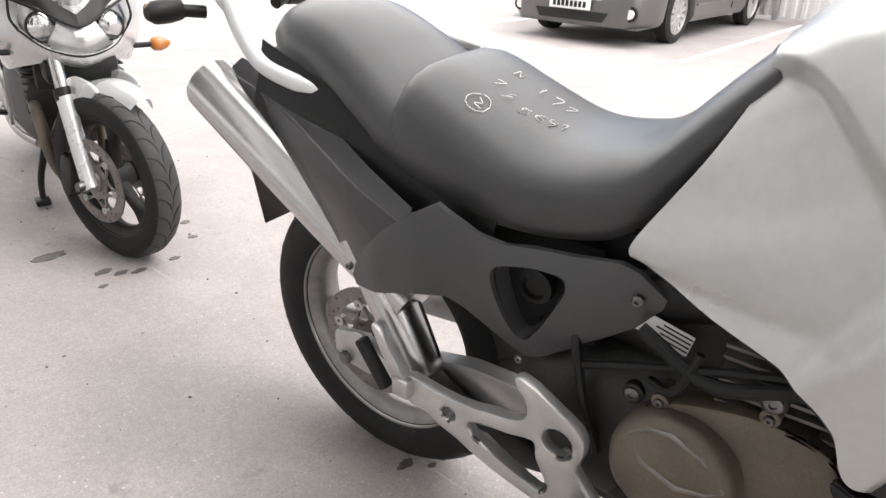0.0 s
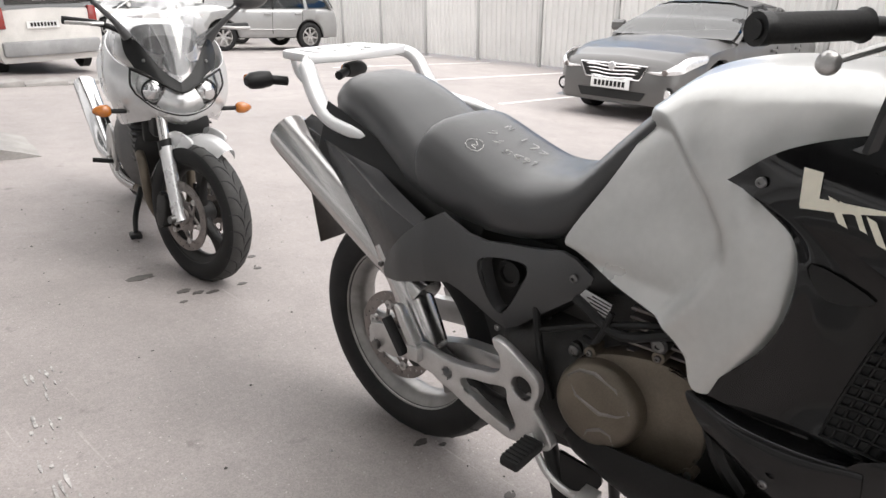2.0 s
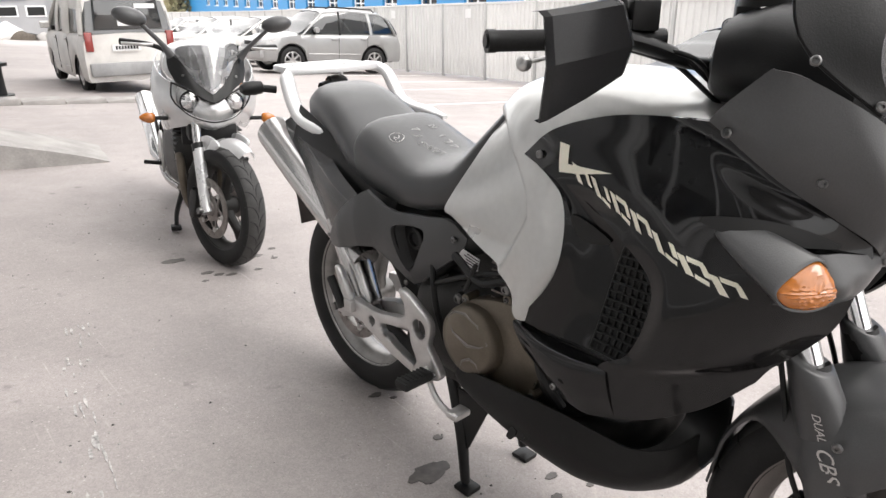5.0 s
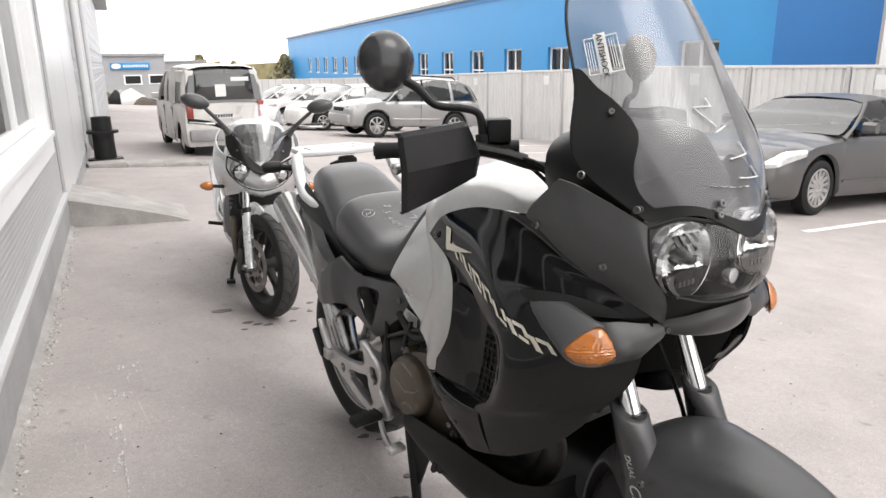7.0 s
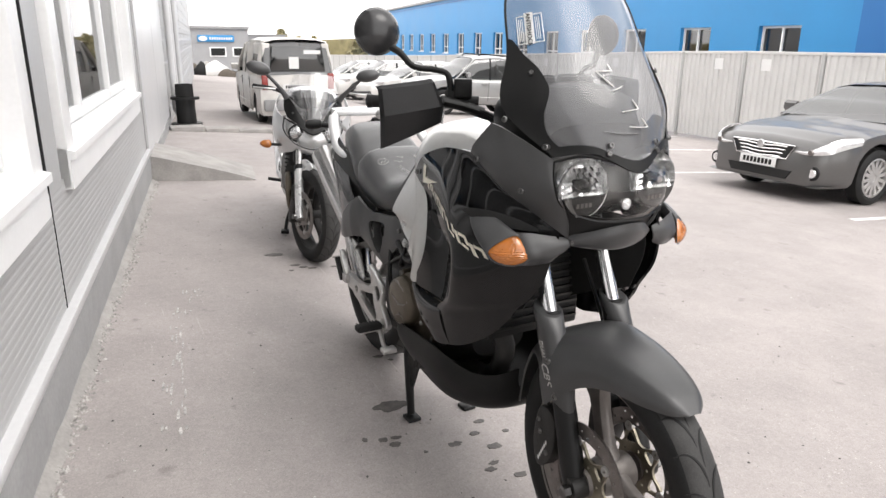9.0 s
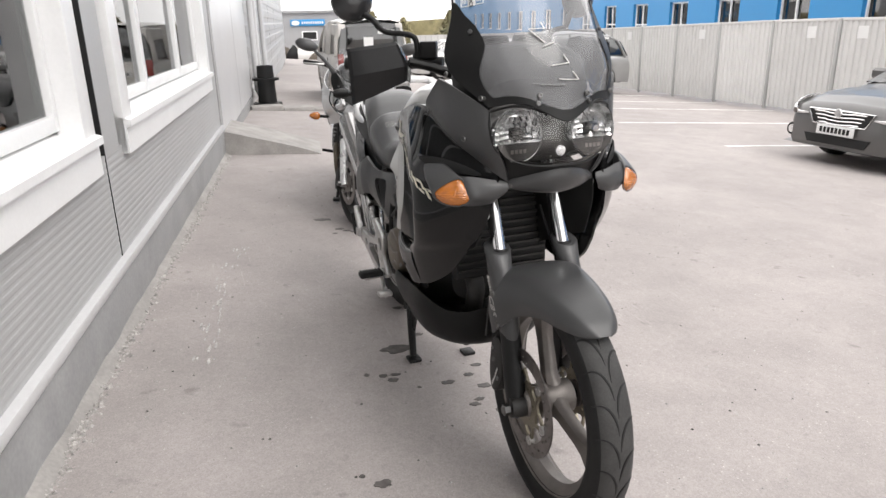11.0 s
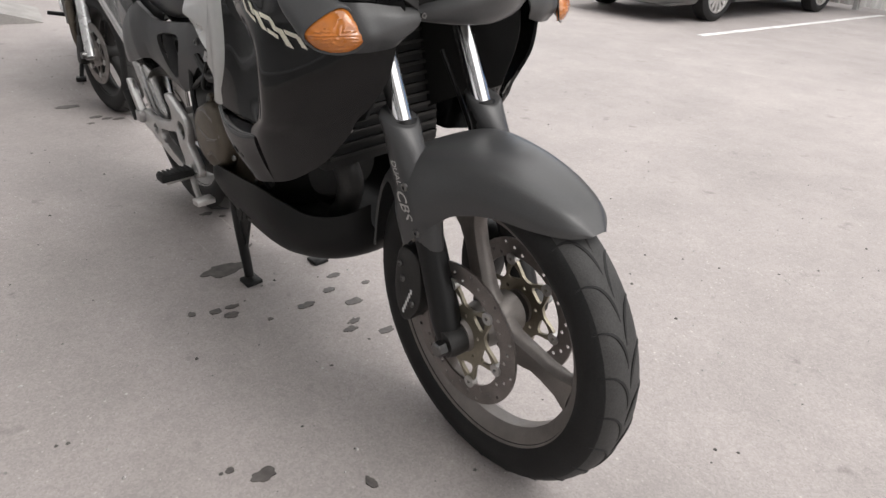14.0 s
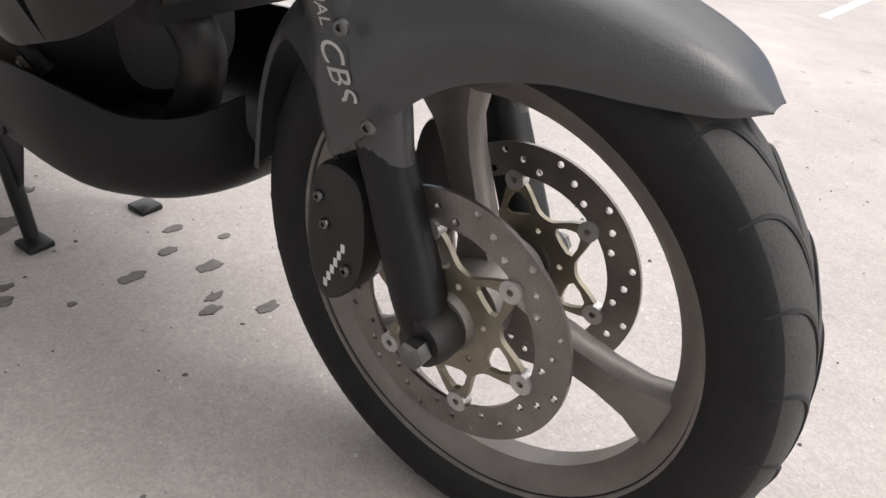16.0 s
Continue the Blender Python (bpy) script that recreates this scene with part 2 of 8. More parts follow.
def cat(ps, n):
    """n + 1 points on a smooth curve through the points ps."""
    ps = [Vector(p) for p in ps]
    if len(ps) == 2:
        return [ps[0].lerp(ps[1], i / n) for i in range(n + 1)]
    k = len(ps) - 1
    out = []
    for i in range(n + 1):
        u = i / n * k
        j = min(int(u), k - 1)
        t = u - j
        p1, p2 = ps[j], ps[j + 1]
        p0 = ps[j - 1] if j else p1 * 2 - p2
        p3 = ps[j + 2] if j + 2 <= k else p2 * 2 - p1
        out.append(0.5 * (2 * p1 + (p2 - p0) * t + (2 * p0 - 5 * p1 + 4 * p2 - p3) * t * t + (3 * p1 - p0 - 3 * p2 + p3) * t ** 3))
    return out


def tube(bm, path, radius, seg=12, n=0, cap=True, flat=1.0):
    """A round bar along a path; radius may be one per point."""
    pts = [Vector(p) for p in path]
    if n:
        pts = cat(pts, n)
    rad = radius if isinstance(radius, (list, tuple)) else [radius] * len(pts)
    if len(rad) != len(pts):
        rad = [rad[min(int(i / (len(pts) - 1) * (len(rad) - 1)), len(rad) - 2)] * (1 - (i / (len(pts) - 1) * (len(rad) - 1) - min(int(i / (len(pts) - 1) * (len(rad) - 1)), len(rad) - 2)))
               + rad[min(int(i / (len(pts) - 1) * (len(rad) - 1)), len(rad) - 2) + 1] * (i / (len(pts) - 1) * (len(rad) - 1) - min(int(i / (len(pts) - 1) * (len(rad) - 1)), len(rad) - 2)) for i in range(len(pts))]
    t0 = (pts[1] - pts[0]).normalized()
    up = Vector((0, 0, 1)) if abs(t0.z) < 0.9 else Vector((1, 0, 0))
    side = t0.cross(up).normalized()
    rings = []
    for i, p in enumerate(pts):
        t = (pts[min(i + 1, len(pts) - 1)] - pts[max(i - 1, 0)]).normalized()
        side = (side - t * side.dot(t)).normalized()
        nrm = t.cross(side)
        rings.append([p + (side * math.cos(a) + nrm * math.sin(a) * flat) * rad[i] for a in (2 * math.pi * k / seg for k in range(seg))])
    return loft(bm, rings, cap)


def lathe(bm, profile, centre, axis="x", seg=48, closed=False, caps=True):
    """A turned shape: profile of (distance along the axis, radius)."""
    c = Vector(centre)
    rows = []
    for a, r in profile:
        ring = []
        for k in range(seg):
            t = 2 * math.pi * k / seg
            u, v = r * math.cos(t), r * math.sin(t)
            ring.append(bm.verts.new(c + (Vector((a, u, v)) if axis == "x" else Vector((u, a, v)) if axis == "y" else Vector((u, v, a)))))
        rows.append(ring)
    for a, b in zip(rows, rows[1:] + (rows[:1] if closed else [])):
        ring_faces(bm, a, b)
    if not closed and caps:
        for r, flip in ((rows[0], True), (rows[-1], False)):
            if (r[0].co - r[seg // 2].co).length > 1e-4:
                bm.faces.new(r[::-1] if flip else r)
    return bm


def patch(bm, rows, nu=16, nv=16, thick=0.0, mirror=False):
    """A smooth sheet through a net of points, with thickness."""
    net = [cat(r, nu) for r in rows]
    cols = [cat([net[i][j] for i in range(len(net))], nv) for j in range(nu + 1)]
    for sgn in (1, -1) if mirror else (1,):
        g = [[bm.verts.new((cols[j][i].x * sgn, cols[j][i].y, cols[j][i].z)) for j in range(nu + 1)] for i in range(nv + 1)]
        fs = []
        for i in range(nv):
            for j in range(nu):
                fs.append(bm.faces.new((g[i][j], g[i][j + 1], g[i + 1][j + 1], g[i + 1][j])))
        if thick:
            nrm = {}
            for f in fs:
                f.normal_update()
                for v in f.verts:
                    nrm[v] = nrm.get(v, Vector()) + f.normal
            h = [[bm.verts.new(v.co - nrm[v].normalized() * thick * sgn) for v in r] for r in g]
            for i in range(nv):
                for j in range(nu):
                    bm.faces.new((h[i][j], h[i + 1][j], h[i + 1][j + 1], h[i][j + 1]))
            ring = lambda q: [q[0][j] for j in range(nu + 1)] + [q[i][nu] for i in range(1, nv + 1)] + [q[nv][j] for j in range(nu - 1, -1, -1)] + [q[i][0] for i in range(nv - 1, 0, -1)]
            ring_faces(bm, ring(g), ring(h))
    return bm


def slab(bm, outline, a0, a1, plane="yz", bevel=0.0, holes=(), smooth_n=0):
    """A flat piece with the given outline (and holes) between two depths."""
    def pt(p, a):
        return {"yz": (a, p[0], p[1]), "xz": (p[0], a, p[1]), "xy": (p[0], p[1], a)}[plane]
    loops = []
    edges = []
    for o in (outline, *holes):
        vs = [bm.verts.new(pt(p, a0)) for p in o]
        loops.append(vs)
        edges += [bm.edges.new((vs[i], vs[(i + 1) % len(vs)])) for i in range(len(vs))]
    fs = [f for f in bmesh.ops.triangle_fill(bm, edges=edges, use_beauty=True)["geom"] if isinstance(f, bmesh.types.BMFace)]
    twin = {}
    for l, o in zip(loops, (outline, *holes)):
        for v, p in zip(l, o):
            twin[v] = bm.verts.new(pt(p, a1))
    for f in fs:
        bm.faces.new([twin[v] for v in reversed(f.verts)])
    rims = []
    for l in loops:
        for i in range(len(l)):
            a, b = l[i], l[(i + 1) % len(l)]
            bm.faces.new((a, b, twin[b], twin[a]))
            rims += [bm.edges.get((a, b)), bm.edges.get((twin[a], twin[b]))]
    if bevel:
        bmesh.ops.bevel(bm, geom=rims, offset=bevel, segments=2, affect="EDGES", profile=0.5)
    return bm


def curve2(ps, n):
    """Closed smooth outline through 2D points."""
    k = len(ps)
    out = []
    for i in range(k):
        p0, p1, p2, p3 = (Vector((*ps[(i + d) % k], 0)) for d in (-1, 0, 1, 2))
        for j in range(n):
            t = j / n
            q = 0.5 * (2 * p1 + (p2 - p0) * t + (2 * p0 - 5 * p1 + 4 * p2 - p3) * t * t + (3 * p1 - p0 - 3 * p2 + p3) * t ** 3)
            out.append((q.x, q.y))
    return out


def circle2(cx, cy, r, n=16):
    return [(cx + r * math.cos(2 * math.pi * i / n), cy + r * math.sin(2 * math.pi * i / n)) for i in range(n)]


def bolt_head(bm, p, r=0.008, h=0.005, axis=(-1, 0, 0)):
    """A domed screw head with a hexagon socket."""
    rot = Vector(axis).to_track_quat("Z", "Y").to_matrix().to_4x4()
    m = Matrix.Translation(p) @ rot
    prof = [(0.0, r), (h * 0.6, r), (h, r * 0.75), (h, r * 0.42), (h * 0.4, r * 0.38)]
    rows = []
    for a, rr in prof:
        rows.append([bm.verts.new(m @ Vector((rr * math.cos(2 * math.pi * k / 12), rr * math.sin(2 * math.pi * k / 12), a))) for k in range(12)])
    for a, b in zip(rows, rows[1:]):
        ring_faces(bm, a, b)
    bm.faces.new(rows[-1])
    bm.faces.new(rows[0][::-1])
    return bm


def gz(x, y):
    """Height of the yard: it falls away from the wall, and gently down the far end."""
    return -0.07 * min(max(x, -2.0), 14.0) + 0.003 * min(y, 9.0) - 0.005 - 0.02 * max(0.0, min(y, 90) - 9.0)


SLOPE = math.degrees(math.atan(0.07))

# ---- yard ----
def ground_mat():
    m = bpy.data.materials.new("worn_asphalt")
    m.use_nodes = True
    nt = m.node_tree
    b = nt.nodes["Principled BSDF"]
    tc = nt.nodes.new("ShaderNodeTexCoord")

    def noise_node(scale, detail=6, rough=0.6):
        n = nt.nodes.new("ShaderNodeTexNoise")
        n.inputs["Scale"].default_value, n.inputs["Detail"].default_value, n.inputs["Roughness"].default_value = scale, detail, rough
        nt.links.new(tc.outputs["Object"], n.inputs["Vector"])
        return n.outputs["Fac"]

    def ranged(src, a, b_, lo, hi):
        r = nt.nodes.new("ShaderNodeMapRange")
        for i, v in enumerate((a, b_, lo, hi)):
            r.inputs[i + 1].default_value = v
        nt.links.new(src, r.inputs[0])
        return r.outputs[0]

    def times(p, q):
        k = nt.nodes.new("ShaderNodeMath")
        k.operation = "MULTIPLY"
        nt.links.new(p, k.inputs[0])
        nt.links.new(q, k.inputs[1])
        return k.outputs[0]
    vor = nt.nodes.new("ShaderNodeTexVoronoi")
    vor.inputs["Scale"].default_value = 230
    nt.links.new(tc.outputs["Object"], vor.inputs["Vector"])
    stones = ranged(vor.outputs["Color"], 0.0, 1.0, 0.86, 1.14)
    big = ranged(noise_node(0.35, 8), 0.3, 0.7, 0.84, 1.10)
    mid = ranged(noise_node(2.6, 8, 0.7), 0.3, 0.7, 0.88, 1.10)
    fine = ranged(noise_node(45, 4), 0.3, 0.7, 0.95, 1.05)
    # pale stone chips, scattered and in drifts
    chip = nt.nodes.new("ShaderNodeTexVoronoi")
    chip.inputs["Scale"].default_value = 95
    nt.links.new(tc.outputs["Object"], chip.inputs["Vector"])
    pick = times(ranged(chip.outputs["Color"], 0.80, 0.84, 0.0, 1.0), ranged(chip.outputs["Distance"], 0.22, 0.34, 1.0, 0.0))
    chips_ = ranged(times(pick, ranged(noise_node(1.7, 4), 0.42, 0.62, 0.25, 1.0)), 0.0, 1.0, 1.0, 1.55)
    # long pale scuffs along the bays
    warp = nt.nodes.new("ShaderNodeMapping")
    warp.inputs["Scale"].default_value = (70, 2.2, 1)
    warp.inputs["Rotation"].default_value = (0, 0, 0.06)
    nt.links.new(tc.outputs["Object"], warp.inputs["Vector"])
    streak = nt.nodes.new("ShaderNodeTexNoise")
    streak.inputs["Scale"].default_value, streak.inputs["Detail"].default_value = 1.0, 3
    nt.links.new(warp.outputs[0], streak.inputs["Vector"])
    scuffs = ranged(times(ranged(streak.outputs["Fac"], 0.64, 0.74, 0.0, 1.0), ranged(noise_node(1.1, 3), 0.50, 0.62, 0.0, 1.0)), 0.0, 1.0, 1.0, 1.32)
    spots = ranged(noise_node(9, 5, 0.5), 0.66, 0.74, 1.0, 0.72)
    total = times(times(times(big, mid), times(fine, stones)), times(spots, times(chips_, scuffs)))
    vm = nt.nodes.new("ShaderNodeVectorMath")
    vm.operation = "SCALE"
    vm.inputs[0].default_value = (0.338, 0.308, 0.297)
    nt.links.new(total, vm.inputs["Scale"])
    nt.links.new(vm.outputs[0], b.inputs["Base Color"])
    b.inputs["Roughness"].default_value = 0.82
    bp = nt.nodes.new("ShaderNodeBump")
    bp.inputs["Strength"].default_value, bp.inputs["Distance"].default_value = 0.5, 0.003
    nt.links.new(stones, bp.inputs["Height"])
    nt.links.new(bp.outputs[0], b.inputs["Normal"])
    return m


bm = bmesh.new()
gx = [-400, -80, -20, -6, -2.0, -1, 0, 1, 2, 4, 6, 8, 10, 12, 14, 20, 50, 120, 400]
gy = [-400, -80, -20, -8, -4, -2, 0, 2, 4, 6, 8, 9, 12, 16, 20, 30, 45, 60, 90, 150, 400]
grid = [[bm.verts.new((x, y, gz(x, y))) for x in gx] for y in gy]
for i in range(len(gy) - 1):
    for j in range(len(gx) - 1):
        bm.faces.new((grid[i][j], grid[i][j + 1], grid[i + 1][j + 1], grid[i + 1][j]))
tagged(part("ground", bm, ground_mat()), "pale worn grey asphalt of the sloping yard", "ground", kind="structure")


def on_ground(bm, outline, h=0.004):
    """A thin flat patch that follows the slope of the yard."""
    vs = [bm.verts.new((x, y, gz(x, y) + h)) for x, y in outline]
    us = [bm.verts.new((x, y, gz(x, y) - 0.01)) for x, y in outline]
    bm.faces.new(vs)
    for i in range(len(vs)):
        j = (i + 1) % len(vs)
        bm.faces.new((vs[i], us[i], us[j], vs[j]))
    return bm


for y, x0, x1 in ((-0.9, 6.0, 11.0), (1.68, 6.05, 10.9), (4.58, 6.0, 10.9), (7.1, 5.9, 11.2), (9.5, 7.0, 11.6), (11.7, 8.5, 11.9), (14.2, 8.5, 12.0)):
    bm = bmesh.new()
    n = 12
    on_ground(bm, [(x0 + (x1 - x0) * i / n, y + 0.045 + 0.012 * noise.noise((x0 + i, y, 0)) + 0.01 * i / n) for i in range(n + 1)] +
              [(x0 + (x1 - x0) * i / n, y - 0.045 + 0.012 * noise.noise((x0 + i, y, 3)) + 0.01 * i / n) for i in range(n, -1, -1)])
    tagged(part("parking_line", bm, M["line"], smooth=0), "worn white painted parking bay line", "road marking", "parking lines", "structure")

# ---- the panel-clad building along the yard ----
WA = math.atan(0.14)
WALL = Matrix.Translation((-1.235, 0, 0)) @ Matrix.Rotation(-WA, 4, "Z")   # local: x out of the wall, y along it


def wall_local(ob):
    ob.matrix_basis = WALL
    return ob


def ribbed(bm, y0, y1, z0, z1, x=0.0, depth=0.10, pitch=0.0, rib=0.0):
    """A cladding panel with shallow horizontal ribs."""
    prof = [(x, z0)]
    z = z0
    while pitch and z + pitch < z1:
        prof += [(x, z + pitch * 0.45), (x - rib, z + pitch * 0.55), (x - rib, z + pitch * 0.9), (x, z + pitch)]
        z += pitch
    prof.append((x, z1))
    rows = []
    for y in (y0, y1):
        rows.append([bm.verts.new((px, y, pz)) for px, pz in prof] + [bm.verts.new((x - depth, y, z1)), bm.verts.new((x - depth, y, z0))])
    ring_faces(bm, rows[0], rows[1])
    bm.faces.new(rows[0][::-1])
    bm.faces.new(rows[1])
    return bm


building = empty("panel_building", WALL, "light grey metal-panel building with white windows along the yard", "building", kind="structure")
bm = bmesh.new()
box(bm, -0.55, -0.15, -14, 0.60, -0.2, 0.80)
box(bm, -0.55, -0.15, 3.84, 40, -0.2, 4.2)
box(bm, -0.55, -0.15, -14, 4.25, 2.55, 4.2)
box(bm, -0.55, -0.15, 0.0, 0.62, 0.8, 2.55)
box(bm, -0.55, -0.15, 0.62, 4.25, -0.2, 0.86)
box(bm, -8, -0.55, -14, 40, 4.0, 4.2)
box(bm, -8.2, -8, -14, 40, -0.2, 4.2)
box(bm, -8, -0.55, -14.2, -14, -0.2, 4.2)
box(bm, -8, -0.55, 40, 40.2, -0.2, 4.2)
box(bm, -8, -0.55, -14, 40, -0.2, 0.06)
part("wall_core", bm, M["wall"], building, smooth=0)
SEAMS = [-9.0, -5.9, -2.95, 0.20, 4.42]
for a, b in zip(SEAMS, SEAMS[1:]):
    bm = bmesh.new()
    ribbed(bm, a + 0.004, b - 0.004, 0.335, 0.80, 0.0, 0.14, 0.030, 0.0012)
    part("cladding_panel", bm, M["wall"], building, smooth=0)
    bm = bmesh.new()
    ribbed(bm, a + 0.004, b - 0.004, 2.62, 4.2, 0.0, 0.14, 0.030, 0.0012)
    part("cladding_panel", bm, M["wall"], building, smooth=0)
    bm = bmesh.new()
    box(bm, -0.03, 0.002, b - 0.0038, b + 0.0038, 0.336, 4.2)
    part("seam_strip", bm, M["shade_dark"], building)
bm = bmesh.new()
ribbed(bm, 0.205, 0.45, 0.80, 2.62, 0.0, 0.14)
part("cladding_panel", bm, M["wall"], building, smooth=0)
bm = bmesh.new()
ribbed(bm, 3.85, 4.415, 0.80, 2.62, 0.0, 0.14)
part("cladding_panel", bm, M["wall"], building, smooth=0)
bm = bmesh.new()
box(bm, -0.15, 0.036, -14, 4.46, 0.305, 0.345, 0.004)
part("drip_trim", bm, M["wall_light"], building, "white metal drip strip along the foot")
bm = bmesh.new()
box(bm, -0.15, 0.028, -14, 4.46, -0.25, 0.303, 0.004)
part("plinth", bm, M["plinth"], building, "grey sheet-metal plinth")


def window(name, y0, y1, z0, z1, bars, parent):
    """A white plastic window: surround, sill, frame, panes."""
    w = empty(name, Matrix(), "white plastic-framed window with a deep white sill", "")
    w.parent = parent
    bm = bmesh.new()
    box(bm, -0.13, 0.03, y0 - 0.16, y0, z0 - 0.20, z1 + 0.1, 0.006)
    box(bm, -0.13, 0.03, y1, y1 + 0.14, z0 - 0.20, z1 + 0.1, 0.006)
    box(bm, -0.13, 0.028, y0, y1, z1, z1 + 0.1, 0.006)
    part("surround", bm, M["pvc"], w)
    bm = bmesh.new()
    slab(bm, [(-0.10, z0), (0.055, z0 - 0.045), (0.055, z0 - 0.075), (0.034, z0 - 0.08), (0.034, z0 - 0.20), (-0.10, z0 - 0.20)], y0 - 0.16, y1 + 0.14, "xz")
    part("window_sill", bm, M["pvc"], w, smooth=0)
    xs = [y0, *bars, y1]
    bm = bmesh.new()
    for b in xs:
        box(bm, -0.11, -0.05, max(y0, b - 0.04), min(y1, b + 0.04), z0, z1, 0.006)
    box(bm, -0.108, -0.052, y0, y1, z0, z0 + 0.06, 0.006)
    box(bm, -0.108, -0.052, y0, y1, z1 - 0.06, z1, 0.006)
    part("window_frame", bm, M["pvc"], w)
    for a, b in zip(xs, xs[1:]):
        bm = bmesh.new()
        box(bm, -0.085, -0.079, a + 0.04, b - 0.04, z0 + 0.06, z1 - 0.06)
        p = part("pane", bm, M["window_glass"], w)
        p.visible_shadow = False
    return w


window("window_1", 0.66, 3.72, 0.955, 2.50, (1.50, 2.74), building)
window("window_2", -3.6, -0.12, 0.955, 2.50, (-2.6, -1.7, -0.75), building)
bm = bmesh.new()
box(bm, -3.0, -2.95, -8, 8, 0.0, 2.6)
tagged(wall_local(part("room_partition", bm, M["wall_light"])), "pale inner wall seen through the windows", "wall", kind="structure")

# projecting porch wall beyond the ramp
bm = bmesh.new()
ribbed(bm, 4.475, 5.25, 0.02, 4.2, 0.02, 0.20, 0.0, 0.0)
part("door_jamb_panel", bm, M["wall_light"], building, smooth=0)
bm = bmesh.new()
box(bm, -0.15, 0.0, 5.26, 9.3, -0.3, 0.17, 0.004)
part("plinth", bm, M["plinth"], building)
bm = bmesh.new()
ribbed(bm, 5.26, 7.0, 0.18, 4.2, -0.005, 0.14, 0.0, 0.0)
part("cladding_panel", bm, M["wall_light"], building, smooth=0)
bm = bmesh.new()
ribbed(bm, 7.02, 9.3, 0.18, 4.2, -0.005, 0.14, 0.0, 0.0)
part("cladding_panel", bm, M["wall_light"], building, smooth=0)
for k in range(6):
    bm = bmesh.new()
    ribbed(bm, 9.35 + 5 * k, 14.3 + 5 * k, -0.6, 4.2, -0.005, 0.14, 0.35, 0.01)
    part("cladding_panel", bm, M["wall"], building, smooth=0)
bm = bmesh.new()
box(bm, -0.3, 0.55, -14, 40, 4.2, 4.32, 0.01)
part("eave", bm, M["plinth"], building)
for y, r in ((9.6, 0.05), (10.6, 0.045), (13.0, 0.055)):
    bm = bmesh.new()
    p = WALL @ Vector((0, y, 0))
    tube(bm, [(0.08, y, 4.15), (0.08, y, 0.25), (0.14, y, 0.1)], r, 14)
    part("downpipe", bm, M["wall_light"], building)

# concrete ramp at the door
bm = bmesh.new()
top = []
rows = []
for i in range(7):
    f = i / 6
    a, b = Vector((-0.61, 4.31, 0)), Vector((-0.23, 6.95, 0))
    ring = []
    for j in range(9):
        g = j / 8
        x = (-0.61 + 0.13 * f) + 0.98 * g + (0.03 * noise.noise((f * 5, g * 6, 1)) if j == 8 else 0)
        y = 4.31 + 0.95 * f - 0.12 * f * g + 0.03 * noise.noise((f * 4, g * 5, 7))
        ring.append(bm.verts.new((x, y, gz(x, y) + 0.235 * (1 - g) ** 0.85 + 0.004)))
    rows.append(ring)
for a, b in zip(rows, rows[1:]):
    ring_faces(bm, a, b, False)
low = [bm.verts.new((v.co.x, v.co.y, gz(v.co.x, v.co.y) - 0.03)) for v in rows[0]]
ring_faces(bm, low, rows[0], False)
far = [bm.verts.new((v.co.x, v.co.y, gz(v.co.x, v.co.y) - 0.03)) for v in rows[-1]]
ring_faces(bm, rows[-1], far, False)
bm.faces.new((low[0], rows[0][0], *[r[0] for r in rows[1:]], far[0]))
tagged(part("ramp", bm, M["concrete"], smooth=20), "low worn concrete ramp at the building door", "ramp", kind="structure")
# raised concrete kerb step further along
bm = bmesh.new()
for k in range(6):
    x0, x1 = -0.03 + k * 0.5, -0.03 + (k + 1) * 0.5 - 0.01
    y = 8.35
    box(bm, x0, x1, y, y + 0.35, gz(x0, y) - 0.05, gz(x0, y) + 0.05 - 0.006 * k, 0.012)
tagged(part("kerb_strip", bm, M["concrete"]), "low concrete strip crossing the yard edge", "kerb", kind="structure")

# black pipe stand beside the wall
bm = bmesh.new()
bx, by = 0.30, 9.2
lathe(bm, [(0.0, 0.24), (0.05, 0.24), (0.05, 0.155), (0.30, 0.145), (0.42, 0.15), (0.42, 0.22), (0.46, 0.22), (0.46, 0.14), (0.66, 0.135), (0.66, 0.10), (0.5, 0.1)], (bx, by, gz(bx, by)), "z", 28)
tagged(part("black_bollard", bm, M["plastic_dark"]), "black flanged pipe stand on the ground beside the wall", "bollard")

# ---- sheet-metal fence ----
fence = empty("fence", Matrix(), "pale grey corrugated sheet-metal fence with square posts", "fence", kind="structure")


def fx(y):
    return 11.0 + 0.1 * y


def sheet_mesh():
    bm = bmesh.new()
    n = 12
    prof = []
    for k in range(n):
        u = k / n * 1.93
        w = 1.93 / n
        prof += [(0.0, u), (0.0, u + 0.38 * w), (-0.028, u + 0.5 * w), (-0.028, u + 0.88 * w)]
    prof.append((0.0, 1.93))
    lo = [bm.verts.new((x, y, 0.06)) for x, y in prof]
    hi = [bm.verts.new((x, y, 1.97)) for x, y in prof]
    ring_faces(bm, lo, hi, False)
    lo2 = [bm.verts.new((x + 0.004, y, 0.06)) for x, y in prof]
    hi2 = [bm.verts.new((x + 0.004, y, 1.97)) for x, y in prof]
    ring_faces(bm, hi2, lo2, False)
    ring_faces(bm, hi, hi2, False)
    return mesh_of("fence_sheet", bm, M["fence"], 0)


